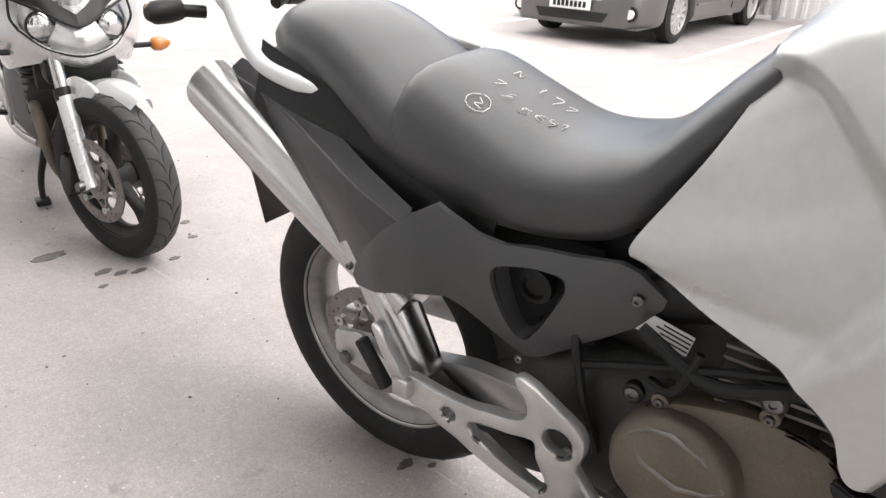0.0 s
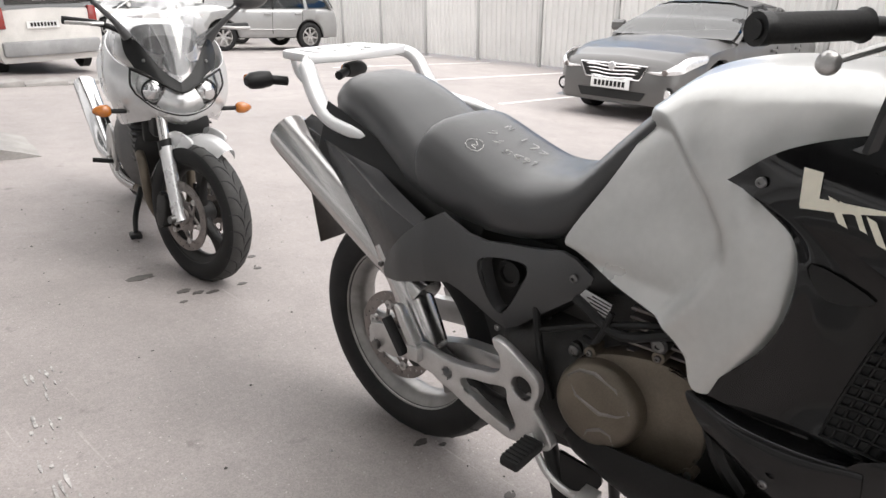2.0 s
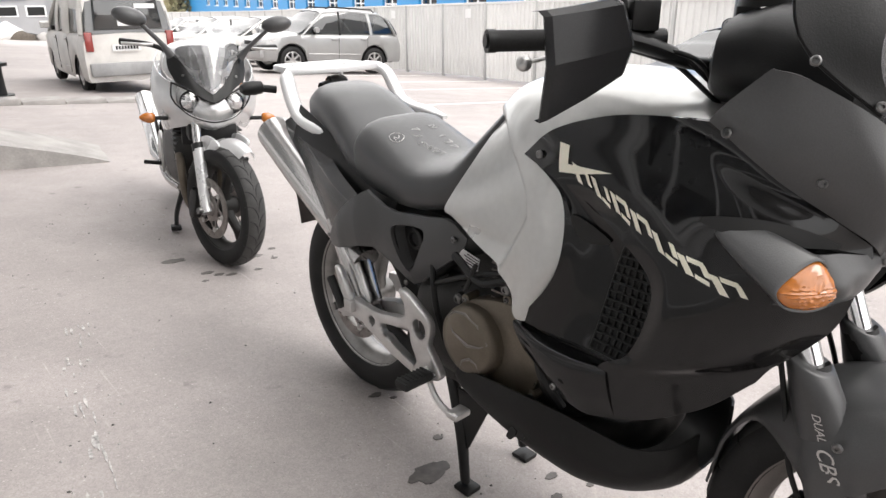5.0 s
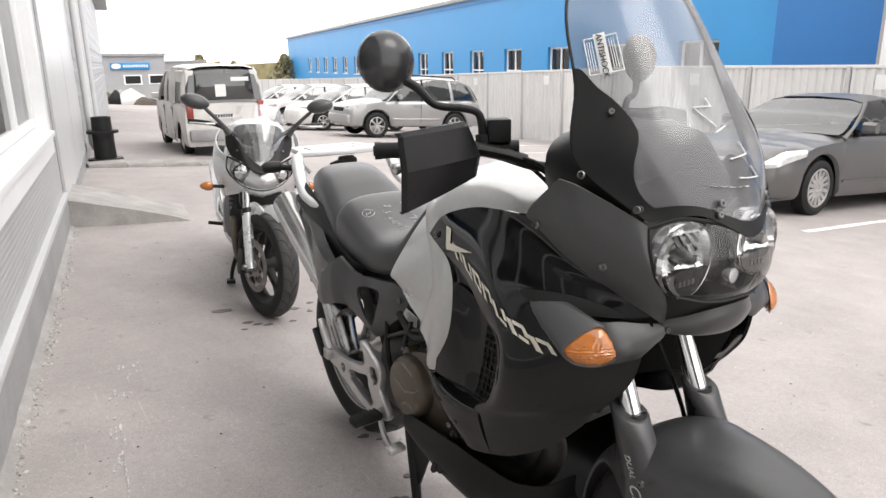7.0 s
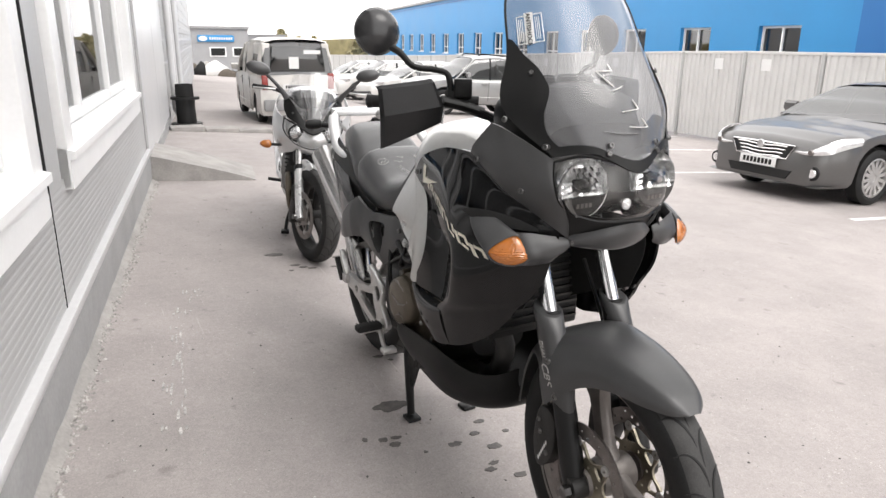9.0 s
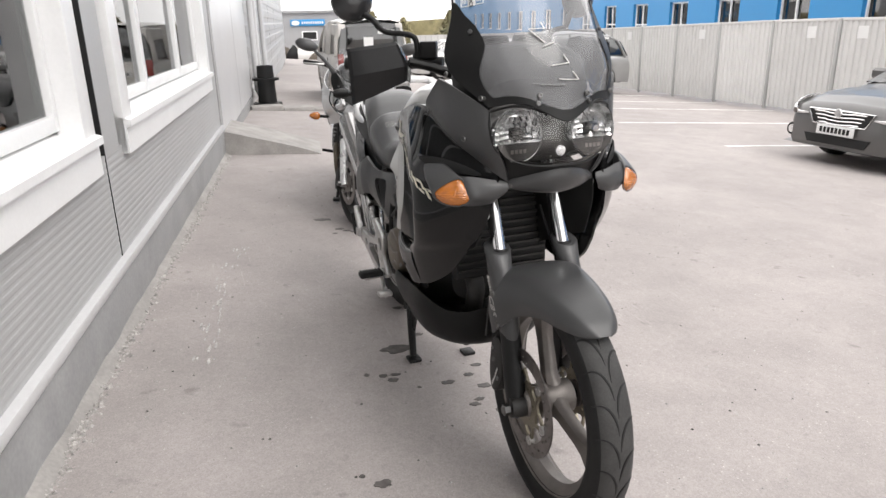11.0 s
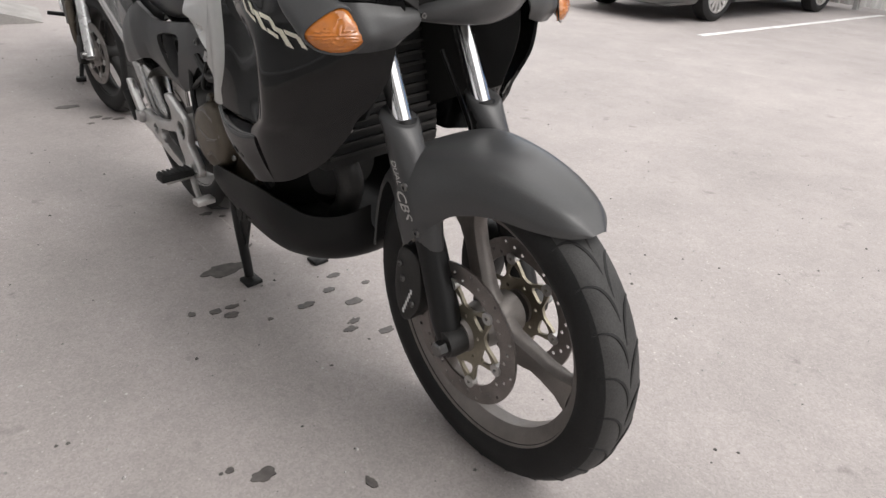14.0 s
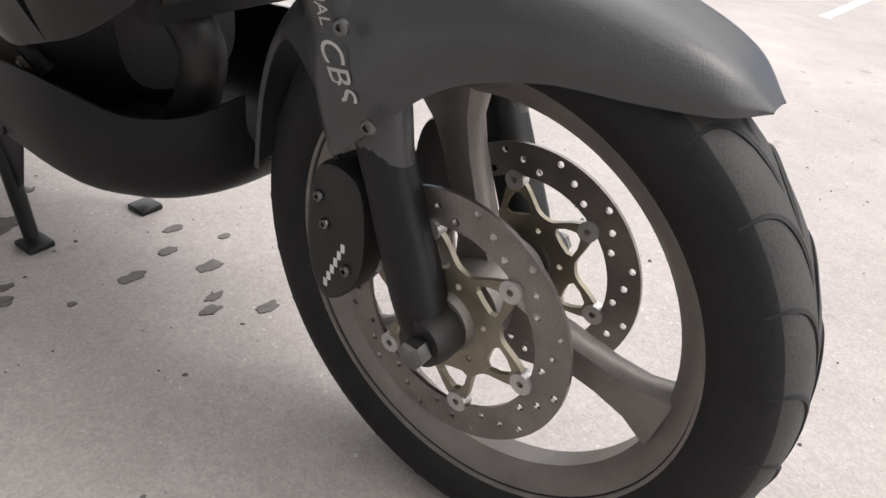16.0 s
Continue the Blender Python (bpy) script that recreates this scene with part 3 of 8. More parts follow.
sheet = sheet_mesh()
bm = bmesh.new()
box(bm, -0.055, 0.03, -0.035, 0.035, -0.05, 2.0, 0.004)
post_mesh = mesh_of("fence_post", bm, M["post"])
bm = bmesh.new()
box(bm, -0.035, 0.012, -0.99, 1.0, 1.96, 2.02, 0.004)
cap_mesh = mesh_of("fence_cap", bm, M["fence"])
bm = bmesh.new()
box(bm, -0.036, -0.031, -0.13, 0.13, 1.62, 1.86)
paper_mesh = mesh_of("notice", bm, M["white"])
fa = math.atan(0.1)
for k in range(-8, 22):
    y = 10.2 + 2.0 * k
    z = gz(fx(y), y)
    z1 = gz(fx(y + 2), y + 2)
    tilt = math.atan2(z1 - z, 2.0)
    base = Matrix.Translation((fx(y), y, z)) @ Matrix.Rotation(-fa, 4, "Z")
    lean = base @ Matrix.Rotation(tilt, 4, "X")
    for me, nm, mm in ((post_mesh, "post", base), (sheet, "panel", lean @ Matrix.Translation((0, 0.04, 0))), (cap_mesh, "cap_rail", lean @ Matrix.Translation((0, 1.0, 0)))):
        ob = new(nm, me)
        ob.parent = fence
        ob.matrix_basis = mm
    if k in (-1, -2, 1, 3, -4):
        ob = new("notice", paper_mesh)
        ob.parent = fence
        ob.matrix_basis = lean @ Matrix.Translation((0, 0.75 if k % 2 else 1.4, 0))

# ---- blue hall behind the fence ----
BK = 0.2
BA = math.atan(BK)
HALL = Matrix.Translation((15.5, 0, -1.5)) @ Matrix.Rotation(-BA, 4, "Z")
hall = empty("blue_hall", HALL, "long bright blue metal-clad hall with white windows", "building", kind="structure")
wins = [12.6 + 4.25 * k for k in range(0, 16)]
ys = [9.2]
for w in wins:
    ys += [w - 0.9, w + 0.9]
ys.append(91)
for a, b in zip(ys, ys[1:]):
    isw = any(abs((a + b) / 2 - w) < 0.3 for w in wins)
    for z0, z1 in ((0, 1.9), (3.4, 6.0)) if isw else ((0, 6.0),):
        bm = bmesh.new()
        box(bm, 0, 0.3, a, b, z0, z1)
        part("wall_panel", bm, M["blue"], hall, smooth=0)
bm = bmesh.new()
box(bm, 0.3, 22, 90.7, 91, 0, 6.0)
part("end_wall", bm, M["blue"], hall, smooth=0)
bm = bmesh.new()
box(bm, -0.45, 0.3, -6, 9.2, 0, 6.6)
part("wall", bm, M["blue_deep"], hall, "deeper blue cladding of the end bay", smooth=0)
bm = bmesh.new()
box(bm, -0.25, 22, -6, 91.3, 6.0, 6.22, 0.02)
part("roof", bm, M["plinth"], hall)
bm = bmesh.new()
box(bm, -0.03, 0.0, 9.3, 90.9, 5.72, 5.80)
part("gutter_strip", bm, M["blue_deep"], hall)
bm = bmesh.new()
box(bm, 0.22, 0.27, -0.86, 0.86, 1.9, 3.4)
gm = mesh_of("hall_pane", bm, M["car_glass"], 0)
bm = bmesh.new()
for a in (-0.9, -0.035, 0.83):
    box(bm, 0.14, 0.20, a, a + 0.07, 1.9, 3.4)
for a in (1.9, 2.35, 3.33):
    box(bm, 0.142, 0.198, -0.9, 0.9, a, a + 0.07)
box(bm, -0.04, 0.2, -0.95, 0.95, 1.84, 1.9)
fm = mesh_of("hall_frame", bm, M["pvc"], 0)
for w in wins:
    win = empty("window", Matrix.Translation((0, w, 0)), "white framed hall window", "")
    win.parent = hall
    for me, nm in ((gm, "pane"), (fm, "window_frame")):
        ob = new(nm, me)
        ob.parent = win

# ---- grey workshop at the far end ----
fb = empty("grey_workshop", Matrix.Translation((7.0, 58, gz(7, 58))) @ Matrix.Rotation(radians(-6), 4, "Z"), "low grey rendered workshop with a blue sign", "building", kind="structure")
bm = bmesh.new()
box(bm, -5.6, 4.1, 0, 8, -0.5, 3.55)
box(bm, 4.1, 7.2, 0.5, 8, -0.5, 3.05)
part("wall", bm, M["grey_bldg"], fb, smooth=0)
bm = bmesh.new()
box(bm, -5.7, 4.2, -0.2, 8.1, 3.55, 3.75)
box(bm, 4.2, 7.3, 0.4, 8.1, 3.05, 3.15)
part("roof", bm, M["plinth"], fb, smooth=0)
for x in (1.62, 3.42):
    bm = bmesh.new()
    box(bm, x - 0.66, x + 0.66, -0.05, 0.02, 1.36, 2.12)
    f = part("window", bm, M["pvc"], fb, smooth=0)
    bm = bmesh.new()
    box(bm, x - 0.55, x + 0.55, -0.07, -0.052, 1.45, 2.03)
    part("pane", bm, M["shade_dark"], f, smooth=0)
bm = bmesh.new()
box(bm, 0.1, 2.95, -0.15, -0.02, 2.52, 3.05, 0.05)
sg = part("sign", bm, M["blue"], fb, "blue sign with a white oval mark")
bm = bmesh.new()
slab(bm, [(0.52 + 0.34 * math.cos(a * 0.393), 2.78 + 0.20 * math.sin(a * 0.393)) for a in range(16)], -0.19, -0.16, "xz")
part("oval_mark", bm, M["white"], sg, smooth=0)
bm = bmesh.new()
for k in range(10):
    box(bm, 1.02 + 0.185 * k, 1.14 + 0.185 * k, -0.18, -0.155, 2.69, 2.88)
part("lettering_bars", bm, M["white"], sg, smooth=0)

# ---- vehicles ----
def wheel_mesh(r, w, rim_r, spokes, dark=False):
    """Tyre and alloy rim of a road wheel, axle along x, outer face at -x."""
    bt = bmesh.new()
    lathe(bt, [(-w / 2 + 0.02, rim_r), (-w / 2, rim_r + 0.03), (-w / 2, r - 0.04), (-w / 2 + 0.03, r), (w / 2 - 0.03, r), (w / 2, r - 0.04), (w / 2, rim_r)], (0, 0, 0), "x", 36, closed=True)
    br = bmesh.new()
    lathe(br, [(-w / 2 + 0.015, rim_r + 0.004), (-w / 2 + 0.01, rim_r - 0.015), (-w / 2 + 0.05, rim_r - 0.025), (w / 2 - 0.04, rim_r - 0.03), (w / 2 - 0.04, 0.0)], (0, 0, 0), "x", 36, caps=False)
    lathe(br, [(-w / 2 + 0.035, 0.0), (-w / 2 + 0.03, 0.055), (-w / 2 + 0.06, 0.07)], (0, 0, 0), "x", 20)
    for k in range(spokes):
        a = 2 * math.pi * k / spokes
        m = Matrix.Rotation(a, 4, "X")
        box(br, -w / 2 + 0.025, -w / 2 + 0.06, -0.024, 0.024, 0.04, rim_r - 0.01, 0.006, m)
    return mesh_of("tyre", bt, M["rubber"]), mesh_of("rim", br, M["alu_dull"] if dark else M["alu"])


def interp(tab, y):
    """Smooth lookup in a table of (y, value...)."""
    if y <= tab[0][0]:
        return tab[0][1:]
    for a, b in zip(tab, tab[1:]):
        if y <= b[0]:
            t = (y - a[0]) / (b[0] - a[0])
            t = t * t * (3 - 2 * t) * 0.5 + t * 0.5
            return tuple(p + (q - p) * t for p, q in zip(a[1:], b[1:]))
    return tab[-1][1:]


def car(name, m, label, paint, length, width, deck, roof, wheels, r, sill, style, group="parked cars"):
    """A parked car facing -y in its own frame, nose at y = 0.
    deck: (y, height of bonnet / belt / boot, half width); roof: (y, roof height, half width at roof)."""
    body = empty(name, m, label, "car", group)
    hw = width / 2
    n = 90

    def low(y):
        z = sill
        for wy in wheels:
            d = abs(y - wy)
            if d < r + 0.07:
                z = max(z, r + math.sqrt((r + 0.07) ** 2 - d * d))
        return z
    bm = bmesh.new()
    rows = []
    for i in range(n + 1):
        y = length * i / n
        zt, w = interp(deck, y)
        zb = min(low(y), zt - 0.08)
        zm = max(zb + 0.02, 0.45 * zb + 0.55 * zt)
        half = [(w * 0.94, zb), (w * 0.99, zb + 0.1 * (zt - zb)), (w, zm), (w * 0.985, zt - 0.16 * (zt - zb)), (w * 0.93, zt - 0.03), (w * 0.72, zt + 0.012), (0.0, zt + 0.035)]
        pts = [(x, y, z) for x, z in half] + [(-x, y, z) for x, z in half[-2::-1]]
        rows.append([bm.verts.new(p) for p in pts])
    for a, b in zip(rows, rows[1:]):
        ring_faces(bm, a, b, False)
    bm.faces.new(rows[0])
    bm.faces.new(rows[-1][::-1])
    part("body", bm, paint, body, smooth=50)
    # underside and wheel wells
    bm = bmesh.new()
    box(bm, -hw * 0.82, hw * 0.82, 0.25, length - 0.25, sill - 0.02, max(r * 2 + 0.02, sill + 0.3))
    part("underbody", bm, M["shade_dark"], body, smooth=0)
    # greenhouse
    g0, g1 = roof[0][0], roof[-1][0]
    bm = bmesh.new()
    rows = []
    for i in range(41):
        y = g0 + (g1 - g0) * i / 40
        zr, wr = interp(roof, y)
        zt, w = interp(deck, y)
        zt = min(zt, zr)
        base = w * 0.92
        top = min(wr, base)
        f = min(1.0, (zr - zt) / 0.45)
        top = base + (top - base) * f
        pts = [(base, zt), (base + (top - base) * 0.5 + 0.015 * f, zt + (zr - zt) * 0.55), (top, zr - 0.03 * f), (top * 0.7, zr + 0.015 * f), (0, zr + 0.03 * f)]
        full = [(x, y, z) for x, z in pts] + [(-x, y, z) for x, z in pts[-2::-1]]
        rows.append([bm.verts.new(p) for p in full])
    for a, b in zip(rows, rows[1:]):
        ring_faces(bm, a, b, False)
    part("glazing", bm, M["car_glass"], body, "dark tinted glazing", smooth=40)
    # roof skin and pillars
    bm = bmesh.new()
    r0, r1 = style["roof"]
    rows = []
    for i in range(21):
        y = r0 + (r1 - r0) * i / 20
        zr, wr = interp(roof, y)
        pts = [(wr + 0.012, zr - 0.075), (wr + 0.012, zr - 0.022), (wr * 0.7, zr + 0.027), (0, zr + 0.042)]
        rows.append([bm.verts.new(p) for p in [(x, y, z) for x, z in pts] + [(-x, y, z) for x, z in pts[-2::-1]]])
    for a, b in zip(rows, rows[1:]):
        ring_faces(bm, a, b, False)
    part("roof", bm, paint, body)
    for pil in style["pillars"]:
        (ya, yb, wd) = pil
        for s in (1, -1):
            zt, w = interp(deck, ya)
            zr, wr = interp(roof, yb)
            bm = bmesh.new()
            p0 = Vector((s * (w * 0.925 + 0.004), ya, zt - 0.04))
            p1 = Vector((s * (wr + 0.008), yb, zr - 0.04))
            mid = (p0 + p1) / 2 + Vector((s * 0.03, 0, 0.0))
            tube(bm, [p0, mid, p1], wd, 8, 8, flat=0.5)
            part("pillar", bm, paint if wd > 0.035 else M["plastic_dark"], body)
    # wheels
    tm, rm = wheel_mesh(r, 0.2, r * style.get("rim", 0.68), style.get("spokes", 10))
    for wy in wheels:
        for s in (1, -1):
            wh = empty("wheel", Matrix.Translation((s * (hw - 0.115), wy, r)) @ Matrix.Rotation(0 if s < 0 else math.pi, 4, "Z"), "", "")

            wh.parent = body
            for me, nm in ((tm, "tyre"), (rm, "rim")):
                ob = new(nm, me)
                ob.parent = wh
    # doors: shut lines and handles
    for s in (1, -1):
        for y0 in style["doors"]:
            zt, w = interp(deck, y0)
            bm = bmesh.new()
            box(bm, s * (w * 0.996) - 0.006, s * (w * 0.996) + 0.006, y0 - 0.004, y0 + 0.004, sill + 0.1, zt - 0.1)
            part("door_gap", bm, M["shade_dark"], body, smooth=0)
            bm = bmesh.new()
            yh = y0 - 0.13
            box(bm, s * (w + 0.004) - 0.018, s * (w + 0.004) + 0.018, yh - 0.09, yh + 0.09, zt - 0.17, zt - 0.135, 0.008)
            part("door_handle", bm, paint, body)
        y0 = style["mirror"]
        zt, w = interp(deck, y0)
        bm = bmesh.new()
        loft(bm, [[(s * (w * 0.96 + a * 0.20), y0 + b * (0.05 + 0.02 * c) - 0.02 * a, zt + 0.09 + d * 0.075) for b, d in ((1, 0.6), (1, -0.6), (0, -0.9), (-0.8, -0.5), (-0.8, 0.5), (0, 1))] for a, c in ((0.15, 0.3), (0.4, 1), (0.8, 1), (1.0, 0.4))])
        part("side_mirror", bm, paint, body)
        bm = bmesh.new()
        box(bm, s * w * 0.9 - 0.03, s * w * 0.9 + 0.05, y0 - 0.02, y0 + 0.03, zt - 0.02, zt + 0.07, 0.01)
        part("mirror_foot", bm, M["plastic_dark"], body)
        # side trim moulding
        bm = bmesh.new()
        a, b = wheels[0] + r + 0.12, wheels[1] - r - 0.12
        tube(bm, [(s * (interp(deck, a + (b - a) * i / 6)[1] + 0.002), a + (b - a) * i / 6, sill + 0.2) for i in range(7)], 0.014, 6)
        part("side_moulding", bm, paint, body)
    return body


def lamp_part(name, parent, outline, y, depth, s, material, label="", curve=0.25):
    """A lamp that wraps round a corner of a car; outline in (x, z)."""
    bm = bmesh.new()
    slab(bm, [(s * x, z) for x, z in outline], y - depth, y + 0.05, "xz")
    bmesh.ops.subdivide_edges(bm, edges=bm.edges[:], cuts=2, use_grid_fill=True)
    for v in bm.verts:
        v.co.y += curve * (abs(v.co.x) - abs(outline[0][0])) ** 2 * 6 * (1 if depth > 0 else -1)
    return part(name, bm, material, parent, label, smooth=30)


# grey saloon nosed out of a parking bay
CX, CY = 6.28, 3.12
SEDAN = Matrix.Translation((CX, CY, gz(CX, CY) + 0.0)) @ Matrix.Rotation(radians(SLOPE), 4, "Y") @ Matrix.Rotation(radians(-90), 4, "Z")
sedan = car("sedan", SEDAN, "dark grey metallic saloon with chrome grille, parked facing out", M["car_grey"], 4.82, 1.82,
            [(0.0, 0.60, 0.66), (0.10, 0.70, 0.78), (0.45, 0.80, 0.88), (0.9, 0.87, 0.905), (1.45, 0.97, 0.91), (2.4, 0.99, 0.91), (3.6, 1.02, 0.91), (4.2, 1.04, 0.88), (4.65, 1.02, 0.84), (4.82, 0.86, 0.78)],
            [(1.30, 0.97, 0.80), (1.75, 1.20, 0.68), (2.2, 1.41, 0.61), (2.7, 1.46, 0.60), (3.2, 1.44, 0.60), (3.7, 1.30, 0.62), (4.2, 1.06, 0.74)],
            (0.96, 3.74), 0.335, 0.21, dict(roof=(2.15, 3.35), pillars=[(1.38, 2.2, 0.045), (2.72, 2.70, 0.03), (4.1, 3.3, 0.075)], doors=(2.72, 3.66), mirror=1.72, spokes=14, rim=0.70))
for s in (1, -1):
    bm = bmesh.new()
    lo = [(0.45, -0.014, 0.582), (0.62, -0.006, 0.566), (0.800, 0.10, 0.590), (0.855, 0.28, 0.650), (0.902, 0.54, 0.720)]
    hi = [(0.46, -0.012, 0.598), (0.63, -0.006, 0.612), (0.752, 0.10, 0.700), (0.800, 0.28, 0.772), (0.868, 0.58, 0.800)]
    md = [((a[0] + b[0]) / 2 + 0.016, (a[1] + b[1]) / 2 - 0.006, (a[2] + b[2]) / 2 + 0.004) for a, b in zip(lo, hi)]
    patch(bm, [[(s * x, y, z) for x, y, z in r] for r in (lo, md, hi)], 16, 8, 0.010 * s)
    hl = part("headlight", bm, M["headlamp"], sedan, "clear swept-back headlight", smooth=50)
    bm = bmesh.new()
    lathe(bm, [(-0.020, 0.0), (-0.018, 0.030), (0.0, 0.036)], (s * 0.66, 0.0, 0.598), "y", 16)
    part("projector", bm, M["disc"], hl)
    bm = bmesh.new()
    lathe(bm, [(-0.01, 0.055), (-0.02, 0.05), (-0.02, 0.0)], (s * 0.70, 0.04, 0.36), "y", 20)
    part("fog_lamp", bm, M["reflector"], sedan)
    bm = bmesh.new()
    lathe(bm, [(0.02, 0.085), (-0.005, 0.08), (-0.005, 0.0)], (s * 0.70, 0.035, 0.36), "y", 20)
    part("fog_lamp_bezel", bm, M["plastic_dark"], sedan)
bm = bmesh.new()
slab(bm, [(-0.44, 0.64), (0.44, 0.64), (0.34, 0.49), (-0.34, 0.49)], -0.018, 0.1, "xz")
grille = part("grille", bm, M["shade_dark"], sedan, smooth=0)
for k in range(4):
    z = 0.50 + 0.042 * k
    w = 0.34 + 0.1 * k / 3
    bm = bmesh.new()
    tube(bm, [(-w, 0.0, z), (-w * 0.5, -0.022, z + 0.002), (-0.12, -0.032, z - 0.006), (0, -0.035, z - 0.012), (0.12, -0.032, z - 0.006), (w * 0.5, -0.022, z + 0.002), (w, 0.0, z)], 0.011, 8)
    part("grille_bar", bm, M["chrome"], grille)
bm = bmesh.new()
lathe(bm, [(-0.045, 0.052), (-0.055, 0.045), (-0.055, 0.0)], (0, 0, 0.625), "y", 20)
part("badge", bm, M["chrome"], grille)
bm = bmesh.new()
tube(bm, [(-0.45, 0.0, 0.645), (-0.2, -0.024, 0.650), (0, -0.030, 0.652), (0.2, -0.024, 0.650), (0.45, 0.0, 0.645), (0.36, -0.006, 0.485), (0, -0.028, 0.478), (-0.36, -0.006, 0.485), (-0.45, 0.0, 0.645)], 0.012, 8)
part("grille_surround", bm, M["chrome"], grille)
bm = bmesh.new()
slab(bm, [(-0.46, 0.35), (0.46, 0.35), (0.40, 0.25), (-0.40, 0.25)], -0.016, 0.1, "xz")
part("lower_intake", bm, M["shade_dark"], sedan, smooth=0)
bm = bmesh.new()
loft(bm, [[(x, y, z) for x, y, z in ((-0.80 * k, 0.13 - 0.10 * (1 - a), 0.20 + 0.02 * a), (-0.45 * k, 0.03 - 0.03 * (1 - a), 0.20 + 0.02 * a), (0, 0.0 - 0.03 * (1 - a), 0.20 + 0.02 * a), (0.45 * k, 0.03 - 0.03 * (1 - a), 0.20 + 0.02 * a), (0.80 * k, 0.13 - 0.10 * (1 - a), 0.20 + 0.02 * a), (0.8 * k, 0.5, 0.20 + 0.02 * a), (-0.8 * k, 0.5, 0.20 + 0.02 * a))] for a, k in ((0, 1.0), (1, 1.02))])
part("front_lip", bm, M["car_grey"], sedan)


def plate(parent, x, y, z, w=0.52, h=0.112, back=1):
    """A white number plate whose characters are plain bars."""
    bm = bmesh.new()
    box(bm, x - w / 2, x + w / 2, y - 0.006 * back, y + 0.006 * back, z - h / 2, z + h / 2, 0.003)
    p = part("number_plate", bm, M["white"], parent, "white number plate with dark bars")
    bm = bmesh.new()
    for k in range(8):
        xx = x - w / 2 + 0.05 + k * (w - 0.09) / 8
        box(bm, xx, xx + 0.036, y - 0.010 * back, y - 0.0065 * back, z - h * 0.28, z + h * 0.28)
    part("bars", bm, M["plastic_dark"], p, smooth=0)


plate(sedan, 0, -0.045, 0.42)

# compact off-roader
RX, RY = 7.02, 15.7
suv = car("off_roader", Matrix.Translation((RX, RY, gz(RX, RY))) @ Matrix.Rotation(radians(SLOPE * 0.8), 4, "Y") @ Matrix.Rotation(radians(-93), 4, "Z"), "silver-grey compact off-roader with roof rails, parked by the fence", M["car_silver"], 4.2, 1.75,
          [(0.0, 0.72, 0.66), (0.10, 0.86, 0.78), (0.5, 0.97, 0.84), (1.1, 1.03, 0.86), (2.4, 1.05, 0.87), (3.7, 1.08, 0.86), (4.1, 1.06, 0.80), (4.2, 0.9, 0.76)],
          [(1.0, 1.03, 0.76), (1.4, 1.35, 0.66), (1.75, 1.60, 0.62), (2.5, 1.66, 0.61), (3.5, 1.62, 0.60), (3.85, 1.50, 0.62), (4.1, 1.08, 0.74)],
          (0.80, 3.29), 0.345, 0.32, dict(roof=(1.7, 3.75), pillars=[(1.1, 1.75, 0.045), (2.2, 2.25, 0.03), (3.2, 3.15, 0.05), (4.02, 3.75, 0.075)], doors=(2.15, 3.05), mirror=1.45, spokes=7, rim=0.66))
for s in (1, -1):
    bm = bmesh.new()
    tube(bm, [(s * 0.56, 1.9, 1.66), (s * 0.57, 2.0, 1.72), (s * 0.57, 3.3, 1.70), (s * 0.56, 3.4, 1.63)], 0.018, 8)
    part("roof_rail", bm, M["plastic_dark"], suv)
    lamp_part("headlight", suv, [(0.45, 0.72), (0.78, 0.72), (0.80, 0.86), (0.46, 0.84)], 0.10, 0.07, s, M["reflector"], "clear headlight", 0.3)
bm = bmesh.new()
box(bm, -0.72, 0.72, -0.05, 0.12, 0.38, 0.62, 0.04)
part("bumper", bm, M["car_silver"], suv)
bm = bmesh.new()
box(bm, -0.34, 0.34, -0.02, 0.08, 0.7, 0.8, 0.01)
part("grille", bm, M["shade_dark"], suv)

# white panel van seen from behind
VX, VY = 2.31, 9.75
van_m = Matrix.Translation((VX, VY, gz(VX, VY))) @ Matrix.Rotation(radians(180 - 3), 4, "Z") @ Matrix.Diagonal((0.79, 0.83, 0.83, 1)) @ Matrix.Translation((0, -4.4, 0))
van = car("van", van_m, "dusty off-white panel van with a dark rear window", M["van_paint"], 4.4, 1.66,
          [(0.0, 0.70, 0.64), (0.1, 0.85, 0.76), (0.5, 1.0, 0.85), (1.0, 1.08, 0.88), (2.5, 1.10, 0.895), (4.2, 1.10, 0.88), (4.4, 1.06, 0.86)],
          [(0.85, 1.08, 0.78), (1.3, 1.45, 0.72), (1.75, 1.76, 0.68), (2.5, 1.83, 0.68), (4.0, 1.82, 0.68), (4.28, 1.78, 0.67), (4.38, 1.08, 0.76)],
          (0.86, 3.54), 0.315, 0.24, dict(roof=(1.7, 4.27), pillars=[(0.95, 1.75, 0.05), (2.0, 2.0, 0.09), (3.0, 3.0, 0.20), (4.2, 4.1, 0.12)], doors=(2.0, 3.1), mirror=1.35, spokes=0, rim=0.62))
for s in (1, -1):
    bm = bmesh.new()
    box(bm, s * 0.75 - 0.07, s * 0.75 + 0.07, 4.30, 4.43, 0.78, 1.12, 0.02)
    part("tail_lamp", bm, M["red"], van, "red tail lamp")
    bm = bmesh.new()
    box(bm, s * 0.66 - 0.10, s * 0.66 + 0.10, 2.2, 4.3, 1.12, 1.74, 0.04)
    part("side_panel", bm, M["van_paint"], van)
bm = bmesh.new()
box(bm, -0.80, 0.80, 4.33, 4.50, 0.34, 0.58, 0.04)
part("rear_bumper", bm, M["plinth"], van)
bm = bmesh.new()
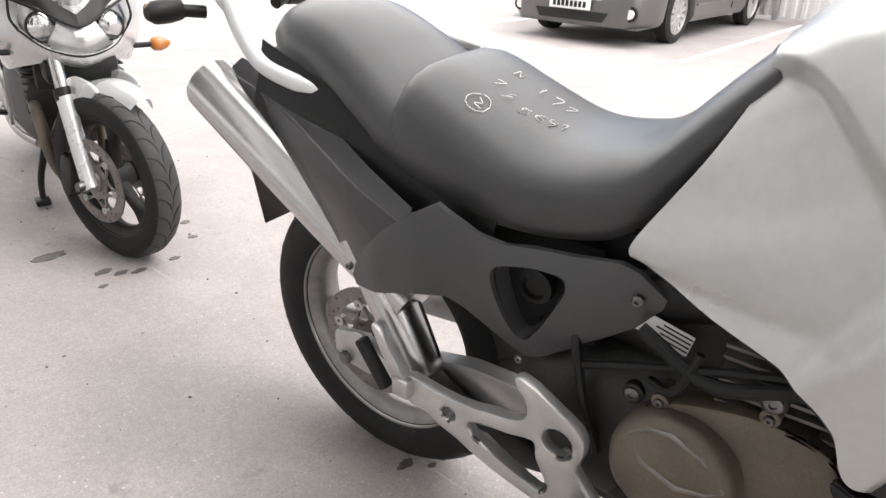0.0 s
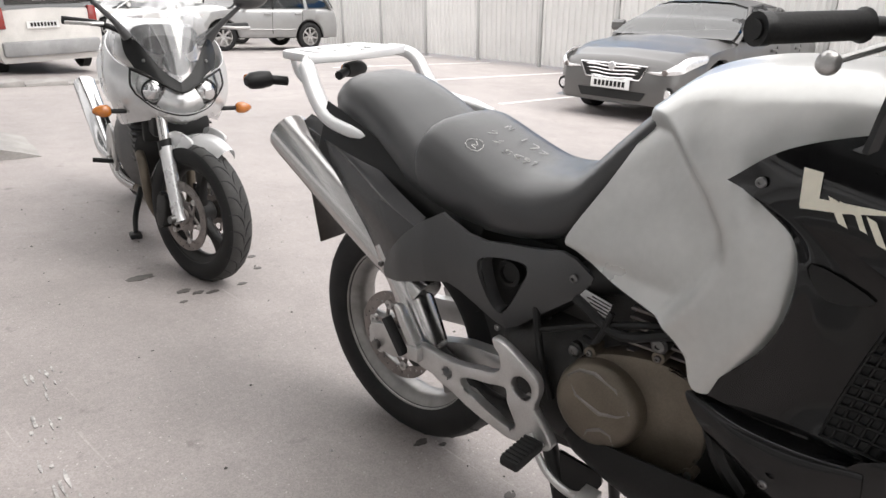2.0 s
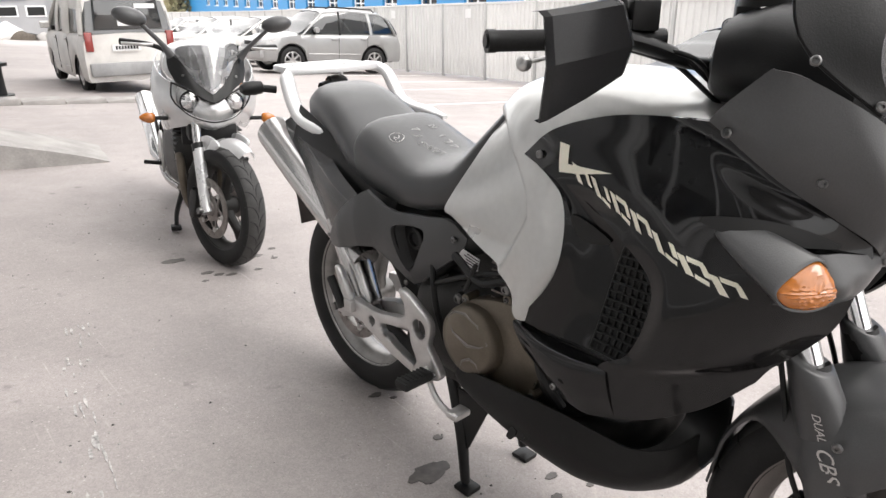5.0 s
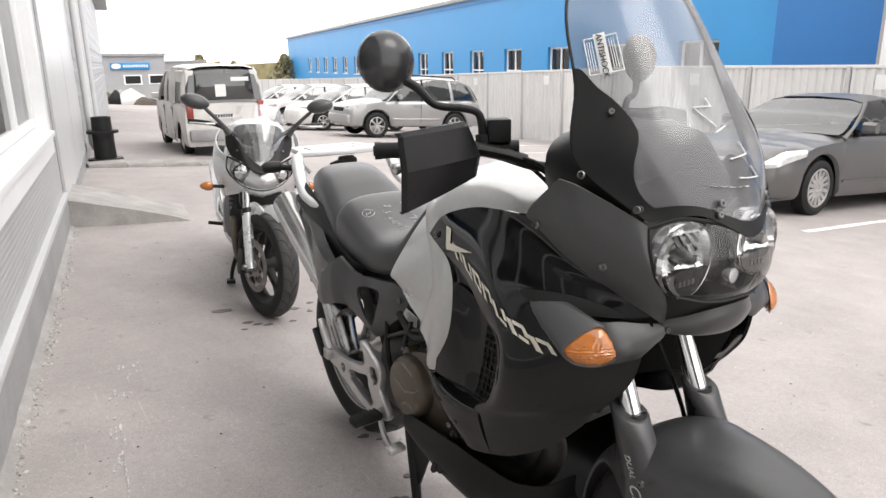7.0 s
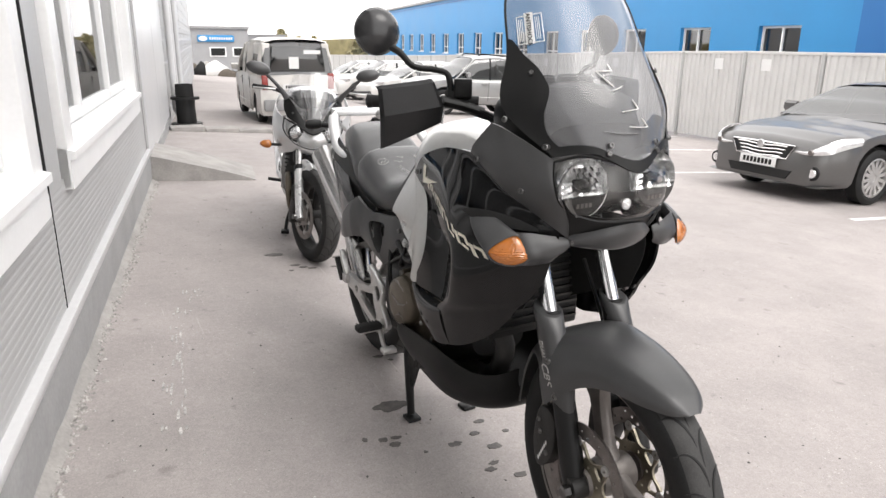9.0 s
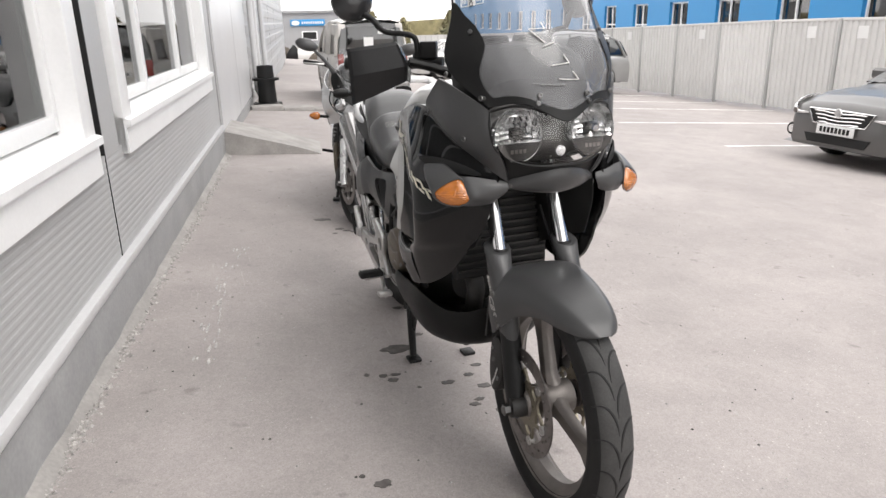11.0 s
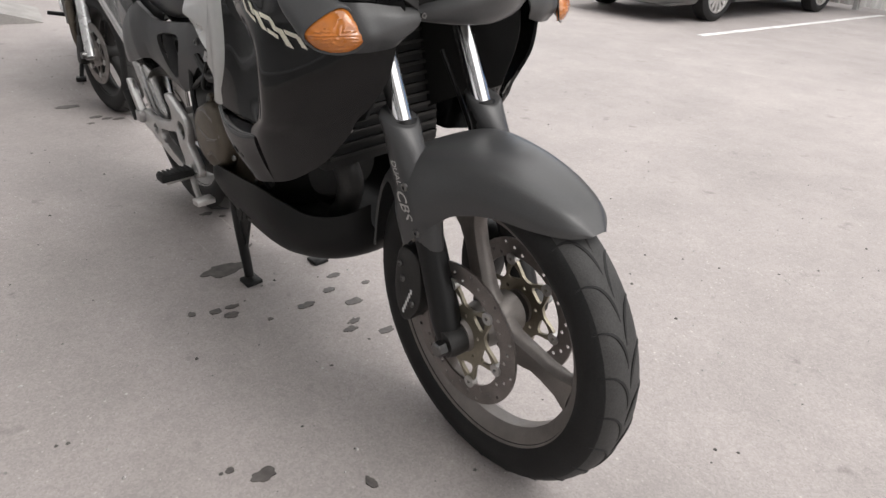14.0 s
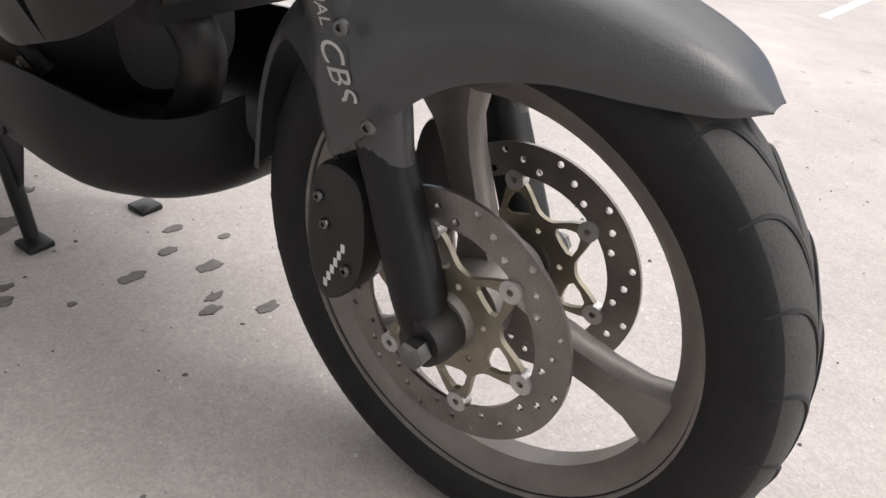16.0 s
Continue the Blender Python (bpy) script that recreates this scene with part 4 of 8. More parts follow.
slab(bm, [(-0.62, 1.16), (0.62, 1.16), (0.56, 1.68), (-0.56, 1.68)], 4.36, 4.43, "xz", 0.01)
part("rear_window", bm, M["car_glass"], van, "dark rear window with stickers")
bm = bmesh.new()
box(bm, -0.52, -0.14, 4.432, 4.436, 1.52, 1.60)
part("sticker", bm, M["white"], van, smooth=0)
bm = bmesh.new()
box(bm, -0.02, 0.20, 4.432, 4.436, 1.22, 1.46)
part("sticker", bm, M["white"], van, smooth=0)
plate(van, 0.1, 4.44, 0.84, back=-1)

# white cars in the far bays
for k, (x, y) in enumerate(((6.9, 19.2), (6.9, 22.5), (7.3, 26.5))):
    wc = car("hatchback", Matrix.Translation((x, y, gz(x, y))) @ Matrix.Rotation(radians(SLOPE * 0.8), 4, "Y") @ Matrix.Rotation(radians(-94), 4, "Z"), "white hatchback parked in a far bay by the fence", M["car_white"], 4.1, 1.7,
             [(0.0, 0.58, 0.62), (0.1, 0.70, 0.76), (0.8, 0.88, 0.84), (1.2, 0.93, 0.85), (3.5, 0.99, 0.84), (4.0, 0.95, 0.78), (4.1, 0.8, 0.74)],
             [(1.05, 0.93, 0.74), (1.5, 1.22, 0.64), (1.95, 1.42, 0.58), (2.7, 1.46, 0.57), (3.4, 1.40, 0.57), (4.0, 1.0, 0.7)],
             (0.85, 3.4), 0.30, 0.2, dict(roof=(1.9, 3.5), pillars=[(1.15, 1.95, 0.045), (2.3, 2.35, 0.03), (3.8, 3.4, 0.08)], doors=(2.25, 3.1), mirror=1.5, spokes=6, rim=0.62))
    for s in (1, -1):
        lamp_part("headlight", wc, [(0.45, 0.62), (0.80, 0.66), (0.82, 0.76), (0.5, 0.70)], 0.15, 0.08, s, M["reflector"], "clear headlight", 0.4)

# ---- motorcycle parts ----
def moto_wheel(parent, c, R, w, rim_r, spokes, disc_r, discs, rim_mat, front=True, spoke_w=0.05, phase=0.0, floating="gold"):
    """Wheel with tyre, grooves, rim, spokes and drilled brake discs; axle along x."""
    wh = empty("wheel", Matrix.Translation(c), "", "")
    wh.parent = parent
    h = w / 2
    prof = []
    for i in range(15):
        a = -math.pi / 2 + math.pi * i / 14
        prof.append((h * math.sin(a) * (1.0 if abs(math.sin(a)) < 0.99 else 1.0), R - (1 - math.cos(a)) ** 1.3 * (h * 0.92)))
    bm = bmesh.new()
    lathe(bm, [(-h * 0.62, rim_r - 0.004), (-h * 0.80, rim_r + 0.004), (-h * 0.97, rim_r + 0.030)] + prof[2:-2] + [(h * 0.97, rim_r + 0.030), (h * 0.80, rim_r + 0.004), (h * 0.62, rim_r - 0.004)], (0, 0, 0), "x", 96, closed=True)
    for f in bm.faces:
        fc = f.calc_center_median()
        if math.hypot(fc.y, fc.z) > R - h * 0.34:
            f.material_index = 1
    part("tyre", bm, [M["rubber"], M["tread"]], wh, "black road tyre with curved tread grooves")

    def surf(x):
        s = min(1.0, abs(x) / h)
        ca = math.sqrt(max(0.0, 1 - s * s))
        return R - (1 - ca) ** 1.3 * (h * 0.92)
    n = 26 if front else 20
    bm = bmesh.new()
    for k in range(n):
        for s in (1, -1):
            a0 = 2 * math.pi * (k + (0.5 if s > 0 else 0)) / n
            pts = []
            for i in range(13):
                u = i / 12
                x = s * h * (0.03 + 0.86 * (1 - math.cos(u * math.pi / 2)))
                a = a0 - 0.25 * math.sin(u * math.pi / 2) + 0.03 * u ** 3
                r = surf(x) - 0.0013
                pts.append((x, r * math.cos(a), r * math.sin(a)))
            tube(bm, pts, [0.0016, 0.0034, 0.0040, 0.0036, 0.0030, 0.0016], 5)
    tagged(part("tread_groove", bm, M["shade_dark"], wh), kind="stuff")
    bm = bmesh.new()
    lathe(bm, [(-h * 0.72, rim_r - 0.002), (-h * 0.78, rim_r + 0.006), (-h * 0.70, rim_r + 0.008), (-h * 0.62, rim_r - 0.006), (-h * 0.45, rim_r - 0.020), (-h * 0.25, rim_r - 0.030), (h * 0.25, rim_r - 0.030), (h * 0.45, rim_r - 0.020), (h * 0.62, rim_r - 0.006),
               (h * 0.70, rim_r + 0.008), (h * 0.78, rim_r + 0.006), (h * 0.72, rim_r - 0.002), (h * 0.40, rim_r - 0.002), (-h * 0.40, rim_r - 0.002)], (0, 0, 0), "x", 96, closed=True)
    part("rim", bm, rim_mat, wh, "cast alloy rim")
    bm = bmesh.new()
    lathe(bm, [(-0.055, 0.0), (-0.055, 0.030), (-0.05, 0.046), (-0.02, 0.050), (0.02, 0.050), (0.05, 0.046), (0.055, 0.030), (0.055, 0.0)], (0, 0, 0), "x", 32)
    part("hub", bm, rim_mat, wh)
    for k in range(spokes):
        a = phase + 2 * math.pi * k / spokes
        m = Matrix.Rotation(a, 4, "X")
        bm = bmesh.new()
        rings = []
        for r, ww, tt in ((0.036, spoke_w * 1.1, 0.040), (0.07, spoke_w * 0.72, 0.034), ((rim_r) * 0.62, spoke_w * 0.74, 0.030), (rim_r - 0.06, spoke_w * 0.95, 0.030), (rim_r - 0.026, spoke_w * 1.55, 0.034)):
            o = [(1, 0.25), (0.75, 0.62), (0.0, 0.78), (-0.75, 0.62), (-1, 0.25), (-1, -0.25), (-0.75, -0.62), (0, -0.78), (0.75, -0.62), (1, -0.25)]
            rings.append([m @ Vector((tt * q * 0.9, ww / 2 * p, r)) for p, q in o])
        loft(bm, rings)
        part("spoke", bm, rim_mat, wh)
    for x in discs:
        s = 1 if x > 0 else -1
        at = Matrix.Translation((x, 0, 0))
        ir = disc_r * 0.70
        holes = []
        rows_n = 24
        for k in range(rows_n):
            for j, rr in enumerate((0.80, 0.87, 0.94)):
                if (k + j) % 2 == 0:
                    a = 2 * math.pi * (k + 0.33 * j) / rows_n
                    holes.append(circle2(disc_r * rr * math.cos(a), disc_r * rr * math.sin(a), 0.0043, 8))
        bm = bmesh.new()
        slab(bm, circle2(0, 0, disc_r, 72), -0.0025, 0.0025, "yz", holes=[circle2(0, 0, disc_r * 0.735, 48)] + holes)
        part("brake_disc", bm, M["disc"], wh, smooth=20, m=at)
        bm = bmesh.new()
        # six-lobed carrier with a window in each lobe
        lobe = []
        for q in range(96):
            t = 2 * math.pi * q / 96
            w = 0.5 + 0.5 * math.cos(6 * (t - 0.25))
            r = ir * (0.66 + 0.36 * w ** 1.6)
            lobe.append((r * math.cos(t), r * math.sin(t)))
        wins = [circle2(0, 0, 0.030, 24)]
        for k in range(6):
            t = 2 * math.pi * k / 6 + 0.25
            w = [(0.60, -0.20), (0.66, -0.27), (0.76, -0.17), (0.85, -0.05), (0.85, 0.05), (0.76, 0.17), (0.66, 0.27), (0.60, 0.20), (0.58, 0.0)]
            wins.append([(ir * r * math.cos(t + d), ir * r * math.sin(t + d)) for r, d in w])
            wins.append(circle2(ir * 0.47 * math.cos(t + 0.52), ir * 0.47 * math.sin(t + 0.52), 0.004, 8))
        slab(bm, lobe, -0.003, 0.004, "yz", holes=wins)
        part("disc_carrier", bm, M[floating], wh, "worn gold disc carrier", m=at, smooth=20)
        bm = bmesh.new()
        lathe(bm, [(-0.010 * s, 0.020), (0.012 * s, 0.020), (0.012 * s, 0.034), (0.004 * s, 0.038), (-0.010 * s, 0.038)], (0, 0, 0), "x", 28, closed=True)
        part("hub_collar", bm, M["alu_dull"], wh, m=at)
        for k in range(6):
            a = 2 * math.pi * k / 6 + 0.25
            bm = bmesh.new()
            lathe(bm, [(-0.007, 0.004), (-0.007, 0.0125), (0.007, 0.0125), (0.007, 0.004)], (0, ir * math.cos(a), ir * math.sin(a)), "x", 14, closed=True)
            part("bobbin", bm, M["alu"], wh, m=at)
    return wh


def screw(parent, p, axis=(-1, 0, 0), r=0.008):
    bm = bmesh.new()
    bolt_head(bm, p, r * 0.85, 0.005, axis)
    return part("bolt", bm, M["bolt"], parent)


def section(y, zt, hw, zl, shoulder=0.72, crown=0.02, n=9):
    """Cross-section of a seat: flat-crowned top, rounded shoulders, tucked sides."""
    pts = []
    for i in range(n + 1):
        u = -1 + 2 * i / n
        e = abs(u) ** 3.2
        z = zt + crown * (1 - u * u) - (zt - zl) * 0.34 * e
        pts.append((u * hw * (1.0 if abs(u) < 0.99 else 1.0), y, z))
    pts += [(hw * 1.03, y, zl + (zt - zl) * 0.40), (hw * 0.99, y, zl + (zt - zl) * 0.12), (hw * 0.88, y, zl)]
    pts += [(-hw * 0.88, y, zl), (-hw * 0.99, y, zl + (zt - zl) * 0.12), (-hw * 1.03, y, zl + (zt - zl) * 0.40)]
    return pts


def smooth_sections(tab, n):
    out = []
    ps = cat([(a, b, c) for a, b, c, d in tab], n)
    qs = cat([(a, d, 0) for a, b, c, d in tab], n)
    return [section(p.x, p.y, p.z, q.y) for p, q in zip(ps, qs)]


BIKE = Matrix.Rotation(radians(2.6), 4, "Z")
bike = empty("touring_motorcycle", BIKE, "black and silver adventure touring motorcycle on its centre stand", "motorcycle")

# wheels
FW = Vector((-0.0425, -1.557, 0.326))
RW = Vector((0.058, 0.02, 0.331))
fw = moto_wheel(bike, FW, 0.340, 0.112, 0.2595, 3, 0.150, (-0.078, 0.078), M["alu_dull"], True, 0.060, 1.77)
fw.matrix_basis = Matrix.Translation(FW) @ Matrix.Rotation(radians(-3.0), 4, "Z")
moto_wheel(bike, RW, 0.336, 0.150, 0.236, 3, 0.128, (-0.085,), M["alu_mid"], False, 0.056, 0.3, "disc")

# fork
for s in (-1, 1):
    a, b = Vector((s * 0.105, -1.532, 0.325)), Vector((s * 0.098, -1.372, 0.705))
    top = b + (b - a) * 1.10
    bm = bmesh.new()
    tube(bm, [a - (b - a) * 0.03, a + (b - a) * 0.1, a + (b - a) * 0.5, b + (b - a) * 0.01], [0.026, 0.030, 0.028, 0.029], 20, 12)
    leg = part("fork_slider", bm, M["plastic_dark"], bike, "black fork slider")
    bm = bmesh.new()
    tube(bm, [b - (b - a) * 0.1, top], 0.0205, 24)
    part("fork_tube", bm, M["chrome"], bike, "chrome fork tube")
    bm = bmesh.new()
    lathe(bm, [(-0.026, 0.0), (-0.026, 0.026), (-0.012, 0.030), (0.022, 0.030), (0.028, 0.0)], (s * 0.105, -1.545, 0.318), "x", 24)
    part("axle_clamp", bm, M["engine"], bike)
    bm = bmesh.new()
    lathe(bm, [(0.0, 0.016), (s * 0.016, 0.016), (s * 0.019, 0.012), (s * 0.019, 0.0)], (s * 0.135, -1.550, 0.318), "x", 6)
    part("axle_bolt", bm, M["bolt"], bike)
    # caliper on the rear of the leg
    bm = bmesh.new()
    slab(bm, curve2([(-1.372, 0.44), (-1.40, 0.462), (-1.44, 0.45), (-1.452, 0.40), (-1.445, 0.34), (-1.405, 0.292), (-1.378, 0.30), (-1.362, 0.36)], 4), s * 0.062, s * 0.118, "yz", 0.008)
    cal = part("brake_caliper", bm, M["engine"], bike, "black brake caliper")
    for y, z in ((-1.385, 0.42), (-1.395, 0.39), (-1.428, 0.345)):
        screw(cal, (s * 0.118, y, z), (s, 0, 0), 0.008)
    bm = bmesh.new()
    for k in range(6):
        u = k / 5
        box(bm, s * 0.1182 - 0.0006, s * 0.1182 + 0.0006, -0.0028, 0.0028, -0.005, 0.005, 0, Matrix.Translation((0, -1.396 - 0.026 * u, 0.315 + 0.055 * u)))
    part("lettering_bars", bm, M["white"], cal, smooth=0)
    bm = bmesh.new()
    tube(bm, [(s * 0.10, -1.40, 0.45), (s * 0.105, -1.37, 0.52), (s * 0.10, -1.34, 0.64), (s * 0.07, -1.28, 0.80)], 0.005, 8, 16)
    part("brake_hose", bm, M["plastic_dark"], bike)
# front mudguard
bm = bmesh.new()
stations = ((-1.774, 0.608, 0.016, -1.774, 0.605), (-1.735, 0.640, 0.05, -1.745, 0.602), (-1.67, 0.664, 0.074, -1.69, 0.602), (-1.59, 0.680, 0.092, -1.61, 0.6), (-1.51, 0.684, 0.112, -1.53, 0.576), (-1.445, 0.680, 0.136, -1.465, 0.52), (-1.395, 0.668, 0.141, -1.425, 0.488), (-1.35, 0.645, 0.12, -1.392, 0.52), (-1.29, 0.592, 0.086, -1.3, 0.56), (-1.235, 0.5, 0.074, -1.245, 0.485), (-1.212, 0.385, 0.07, -1.222, 0.375))
net = []
for yt, zt, hw, ye, ze in stations:
    r = [(-hw, ye, ze), (-hw * 1.03, ye * 0.6 + yt * 0.4, ze * 0.55 + zt * 0.45), (-hw * 0.74, ye * 0.15 + yt * 0.85, ze * 0.08 + zt * 0.92), (0, yt, zt)]
    net.append(r + [(-x, y, z) for x, y, z in r[-2::-1]])
patch(bm, net, 30, 60, 0.004)
mud = part("front_mudguard", bm, M["plastic"], bike, "dark grey matte plastic front mudguard", smooth=60)
for s in (-1, 1):
    bm = bmesh.new()
    rings = []
    for z, y, rx, ry in ((0.722, -1.368, 0.033, 0.034), (0.718, -1.370, 0.038, 0.039), (0.68, -1.386, 0.042, 0.046), (0.62, -1.410, 0.043, 0.054), (0.55, -1.436, 0.040, 0.052), (0.50, -1.455, 0.032, 0.040)):
        rings.append([(s * 0.104 + rx * math.cos(a), y + ry * math.sin(a), z + 0.012 * math.sin(a)) for a in (2 * math.pi * k / 24 for k in range(24))])
    rings = [[(s * 0.104 + (p[0] - s * 0.104) * (1.0 if i < 2 else 0.80), p[1], p[2]) for p in r] for i, r in enumerate(rings)]
    loft(bm, rings)
    part("fork_guard", bm, M["plastic"], mud, "dark grey matte fork cover", smooth=70)
# text on the fork guards
def words(text, size, m, material, parent, name="lettering", shear=0.0, extrude=0.0006):
    cu = bpy.data.curves.new(name, "FONT")
    cu.body, cu.size, cu.shear, cu.extrude = text, size, shear, extrude
    cu.materials.append(material)
    ob = new(name, cu)
    ob.parent = parent
    ob.matrix_basis = m
    return ob


def face_text(p, right, up):
    """Pose of lettering at p, reading along right, standing along up."""
    r = Vector(right).normalized()
    u = (Vector(up) - r * Vector(up).dot(r)).normalized()
    n = r.cross(u)
    m = Matrix((r, u, n)).transposed().to_4x4()
    m.translation = p
    return m


words("CBS", 0.034, face_text((-0.1500, -1.418, 0.602), (0.06, -0.40, -1.0), (0, -1, 0.40)), M["alu"], mud, shear=0.3, extrude=0.0003)
words("DUAL", 0.018, face_text((-0.1480, -1.402, 0.655), (0.02, -0.40, -1.0), (0, -1, 0.40)), M["alu"], mud, shear=0.3, extrude=0.0003)



def reshape(ob, f):
    """Moves every point of a part, its sub-parts included, by f."""
    for o in [ob] + list(ob.children):
        if o.type == "MESH":
            for v in o.data.vertices:
                v.co = f(v.co)
        else:
            o.matrix_basis.translation = f(o.matrix_basis.translation)


def steered(p):
    """The front end stands a little towards its right, more so lower down."""
    k = max(0.75, min(1.0, (0.97 - p.z) / 0.65))
    q = Matrix.Rotation(radians(-3.0), 3, "Z") @ (p - Vector((0, -1.552, p.z)))
    return Vector((0, -1.552, p.z)) + q + Vector((-0.0425, -0.016, 0.005)) * k


for o in list(bike.children):
    if o.name.split(".")[0] in ("fork_slider", "fork_tube", "axle_clamp", "axle_bolt", "brake_caliper", "brake_hose", "front_mudguard"):
        reshape(o, steered)

for y, z, x in ((-1.453, 0.621, -0.176), (-1.485, 0.540, -0.176)):
    screw(mud, (x, y, z), (-1, -0.1, 0), 0.0095)

# engine and frame core
bm = bmesh.new()
def blocky(bm, secs, n=14, p=3.0):
    """A rounded block through sections (y, centre z, half width, half height)."""
    rings = []
    for y, z, a, b in secs:
        ring = []
        for k in range(n * 2):
            t = 2 * math.pi * k / (n * 2)
            c, s_ = math.cos(t), math.sin(t)
            ring.append((a * abs(c) ** (2 / p) * (1 if c >= 0 else -1), y, z + b * abs(s_) ** (2 / p) * (1 if s_ >= 0 else -1)))
        rings.append(ring)
    return loft(bm, rings)
blocky(bm, [(-0.40, 0.47, 0.12, 0.10), (-0.46, 0.47, 0.155, 0.15), (-0.62, 0.48, 0.165, 0.17), (-0.80, 0.48, 0.165, 0.16), (-0.92, 0.50, 0.14, 0.14), (-0.98, 0.5, 0.1, 0.1)])
eng = part("engine", bm, M["engine"], bike, "dark engine block with bronze side covers")
bm = bmesh.new()
blocky(bm, [(-0.50, 0.66, 0.10, 0.07), (-0.62, 0.69, 0.125, 0.11), (-0.80, 0.70, 0.13, 0.12), (-0.95, 0.68, 0.12, 0.14), (-1.10, 0.66, 0.11, 0.12)])
part("cylinder", bm, M["engine"], eng)
for k in range(7):
    bm = bmesh.new()
    box(bm, -0.150, 0.150, -0.86 + 0.001 * k, -0.70, 0.600 + 0.017 * k, 0.606 + 0.017 * k, 0.002)
    part("cooling_fin", bm, M["alu_dull"], eng)
CC = (-0.174, -0.675, 0.509)
bm = bmesh.new()
lathe(bm, [(0.03, 0.090), (-0.012, 0.088), (-0.028, 0.082), (-0.036, 0.070), (-0.039, 0.05), (-0.040, 0.0)], CC, "x", 48)
cover = part("clutch_cover", bm, M["bronze"], eng, "bronze painted round clutch cover")
for pts in ([(-0.617, 0.560), (-0.641, 0.528), (-0.691, 0.511), (-0.725, 0.518), (-0.746, 0.530)], [(-0.617, 0.560), (-0.640, 0.579), (-0.672, 0.584), (-0.714, 0.568), (-0.746, 0.530)], [(-0.657, 0.432), (-0.670, 0.463), (-0.696, 0.478), (-0.715, 0.472), (-0.722, 0.450)]):
    bm = bmesh.new()
    tube(bm, [(CC[0] - 0.0415 + 0.010 * ((math.hypot(y - CC[1], z - CC[2]) / 0.08) ** 2), y, z) for y, z in pts], [0.0018, 0.003, 0.004, 0.003, 0.0018], 8)
    part("raised_mark", bm, M["alu_dull"], cover)
bm = bmesh.new()
slab(bm, curve2([(-0.66, 0.605), (-0.77, 0.630), (-0.855, 0.605), (-0.870, 0.52), (-0.85, 0.44), (-0.78, 0.395), (-0.67, 0.405), (-0.60, 0.48), (-0.605, 0.56)], 5), -0.120, -0.170, "yz", 0.006)
part("crankcase_cover", bm, M["bronze"], eng, "bronze crankcase cover")
for y, z in ((-0.64, 0.600), (-0.77, 0.640), (-0.860, 0.615), (-0.878, 0.52), (-0.852, 0.435), (-0.78, 0.385), (-0.66, 0.395)):
    bm = bmesh.new()
    lathe(bm, [(0.03, 0.013), (-0.012, 0.012), (-0.014, 0.009)], (-0.160, y, z), "x", 14)
    b_ = part("bolt_boss", bm, M["bronze"], eng)
    screw(eng, (-0.173, y, z), r=0.008)
for pts, r in (([(-0.17, -0.60, 0.70), (-0.185, -0.70, 0.665), (-0.185, -0.80, 0.70), (-0.18, -0.92, 0.70)], 0.010), ([(-0.16, -0.52, 0.60), (-0.17, -0.60, 0.64), (-0.18, -0.72, 0.69), (-0.17, -0.84, 0.72)], 0.007),
               ([(-0.15, -0.50, 0.66), (-0.17, -0.53, 0.56), (-0.165, -0.56, 0.46)], 0.008), ([(-0.16, -0.62, 0.62), (-0.19, -0.66, 0.64), (-0.18, -0.68, 0.70)], 0.006), ([(-0.18, -0.86, 0.60), (-0.20, -0.90, 0.52), (-0.18, -0.94, 0.45)], 0.012)):
    bm = bmesh.new()
    tube(bm, pts, r, 8, 14)
    part("hose", bm, M["plastic_dark"], eng)
for s in (-1, 1):
    bm = bmesh.new()
    tube(bm, [(s * 0.115, -0.45, 0.60), (s * 0.120, -0.60, 0.72), (s * 0.13, -0.80, 0.80), (s * 0.12, -1.02, 0.93), (s * 0.06, -1.18, 1.0)], [0.026, 0.028, 0.030, 0.032, 0.03], 12, 20, flat=1.3)
    part("frame_spar", bm, M["plastic_dark"], bike, "black frame spar")
    bm = bmesh.new()
    tube(bm, [(s * 0.11, -0.60, 0.82), (s * 0.11, -0.30, 0.80), (s * 0.09, 0.0, 0.84), (s * 0.06, 0.20, 0.87)], 0.014, 10, 16)
    part("subframe_tube", bm, M["plastic_dark"], bike)
bm = bmesh.new()
blocky(bm, [(-0.58, 0.76, 0.10, 0.05), (-0.40, 0.72, 0.11, 0.09), (-0.15, 0.78, 0.10, 0.08), (0.05, 0.85, 0.09, 0.06), (0.25, 0.90, 0.08, 0.04)])
part("under_seat_box", bm, M["shade_dark"], bike)
for x, y, z in ((-0.150, -0.598, 0.581), (-0.172, -0.770, 0.667)):
    bm = bmesh.new()
    lathe(bm, [(0.05, 0.016), (-0.004, 0.016), (-0.006, 0.013)], (x, y, z), "x", 14)
    screw(part("mount_boss", bm, M["engine"], eng), (x - 0.006, y, z), r=0.014)
bm = bmesh.new()
box(bm, -0.001, 0.001, -0.036, 0.036, -0.016, 0.016, 0.0, Matrix.Translation((-0.150, -0.625, 0.692)) @ Matrix.Rotation(radians(13), 4, "X"))
stk = part("sticker", bm, M["white"], bike, "white information sticker with grey bars", smooth=0)
bm = bmesh.new()
for k in range(4):
    box(bm, -0.0016, -0.0011, -0.035, 0.005 + 0.008 * (k % 2), 0.010 - 0.007 * k, 0.0125 - 0.007 * k, 0, Matrix.Translation((-0.150, -0.625, 0.692)) @ Matrix.Rotation(radians(13), 4, "X"))
part("bars", bm, M["engine"], stk, smooth=0)
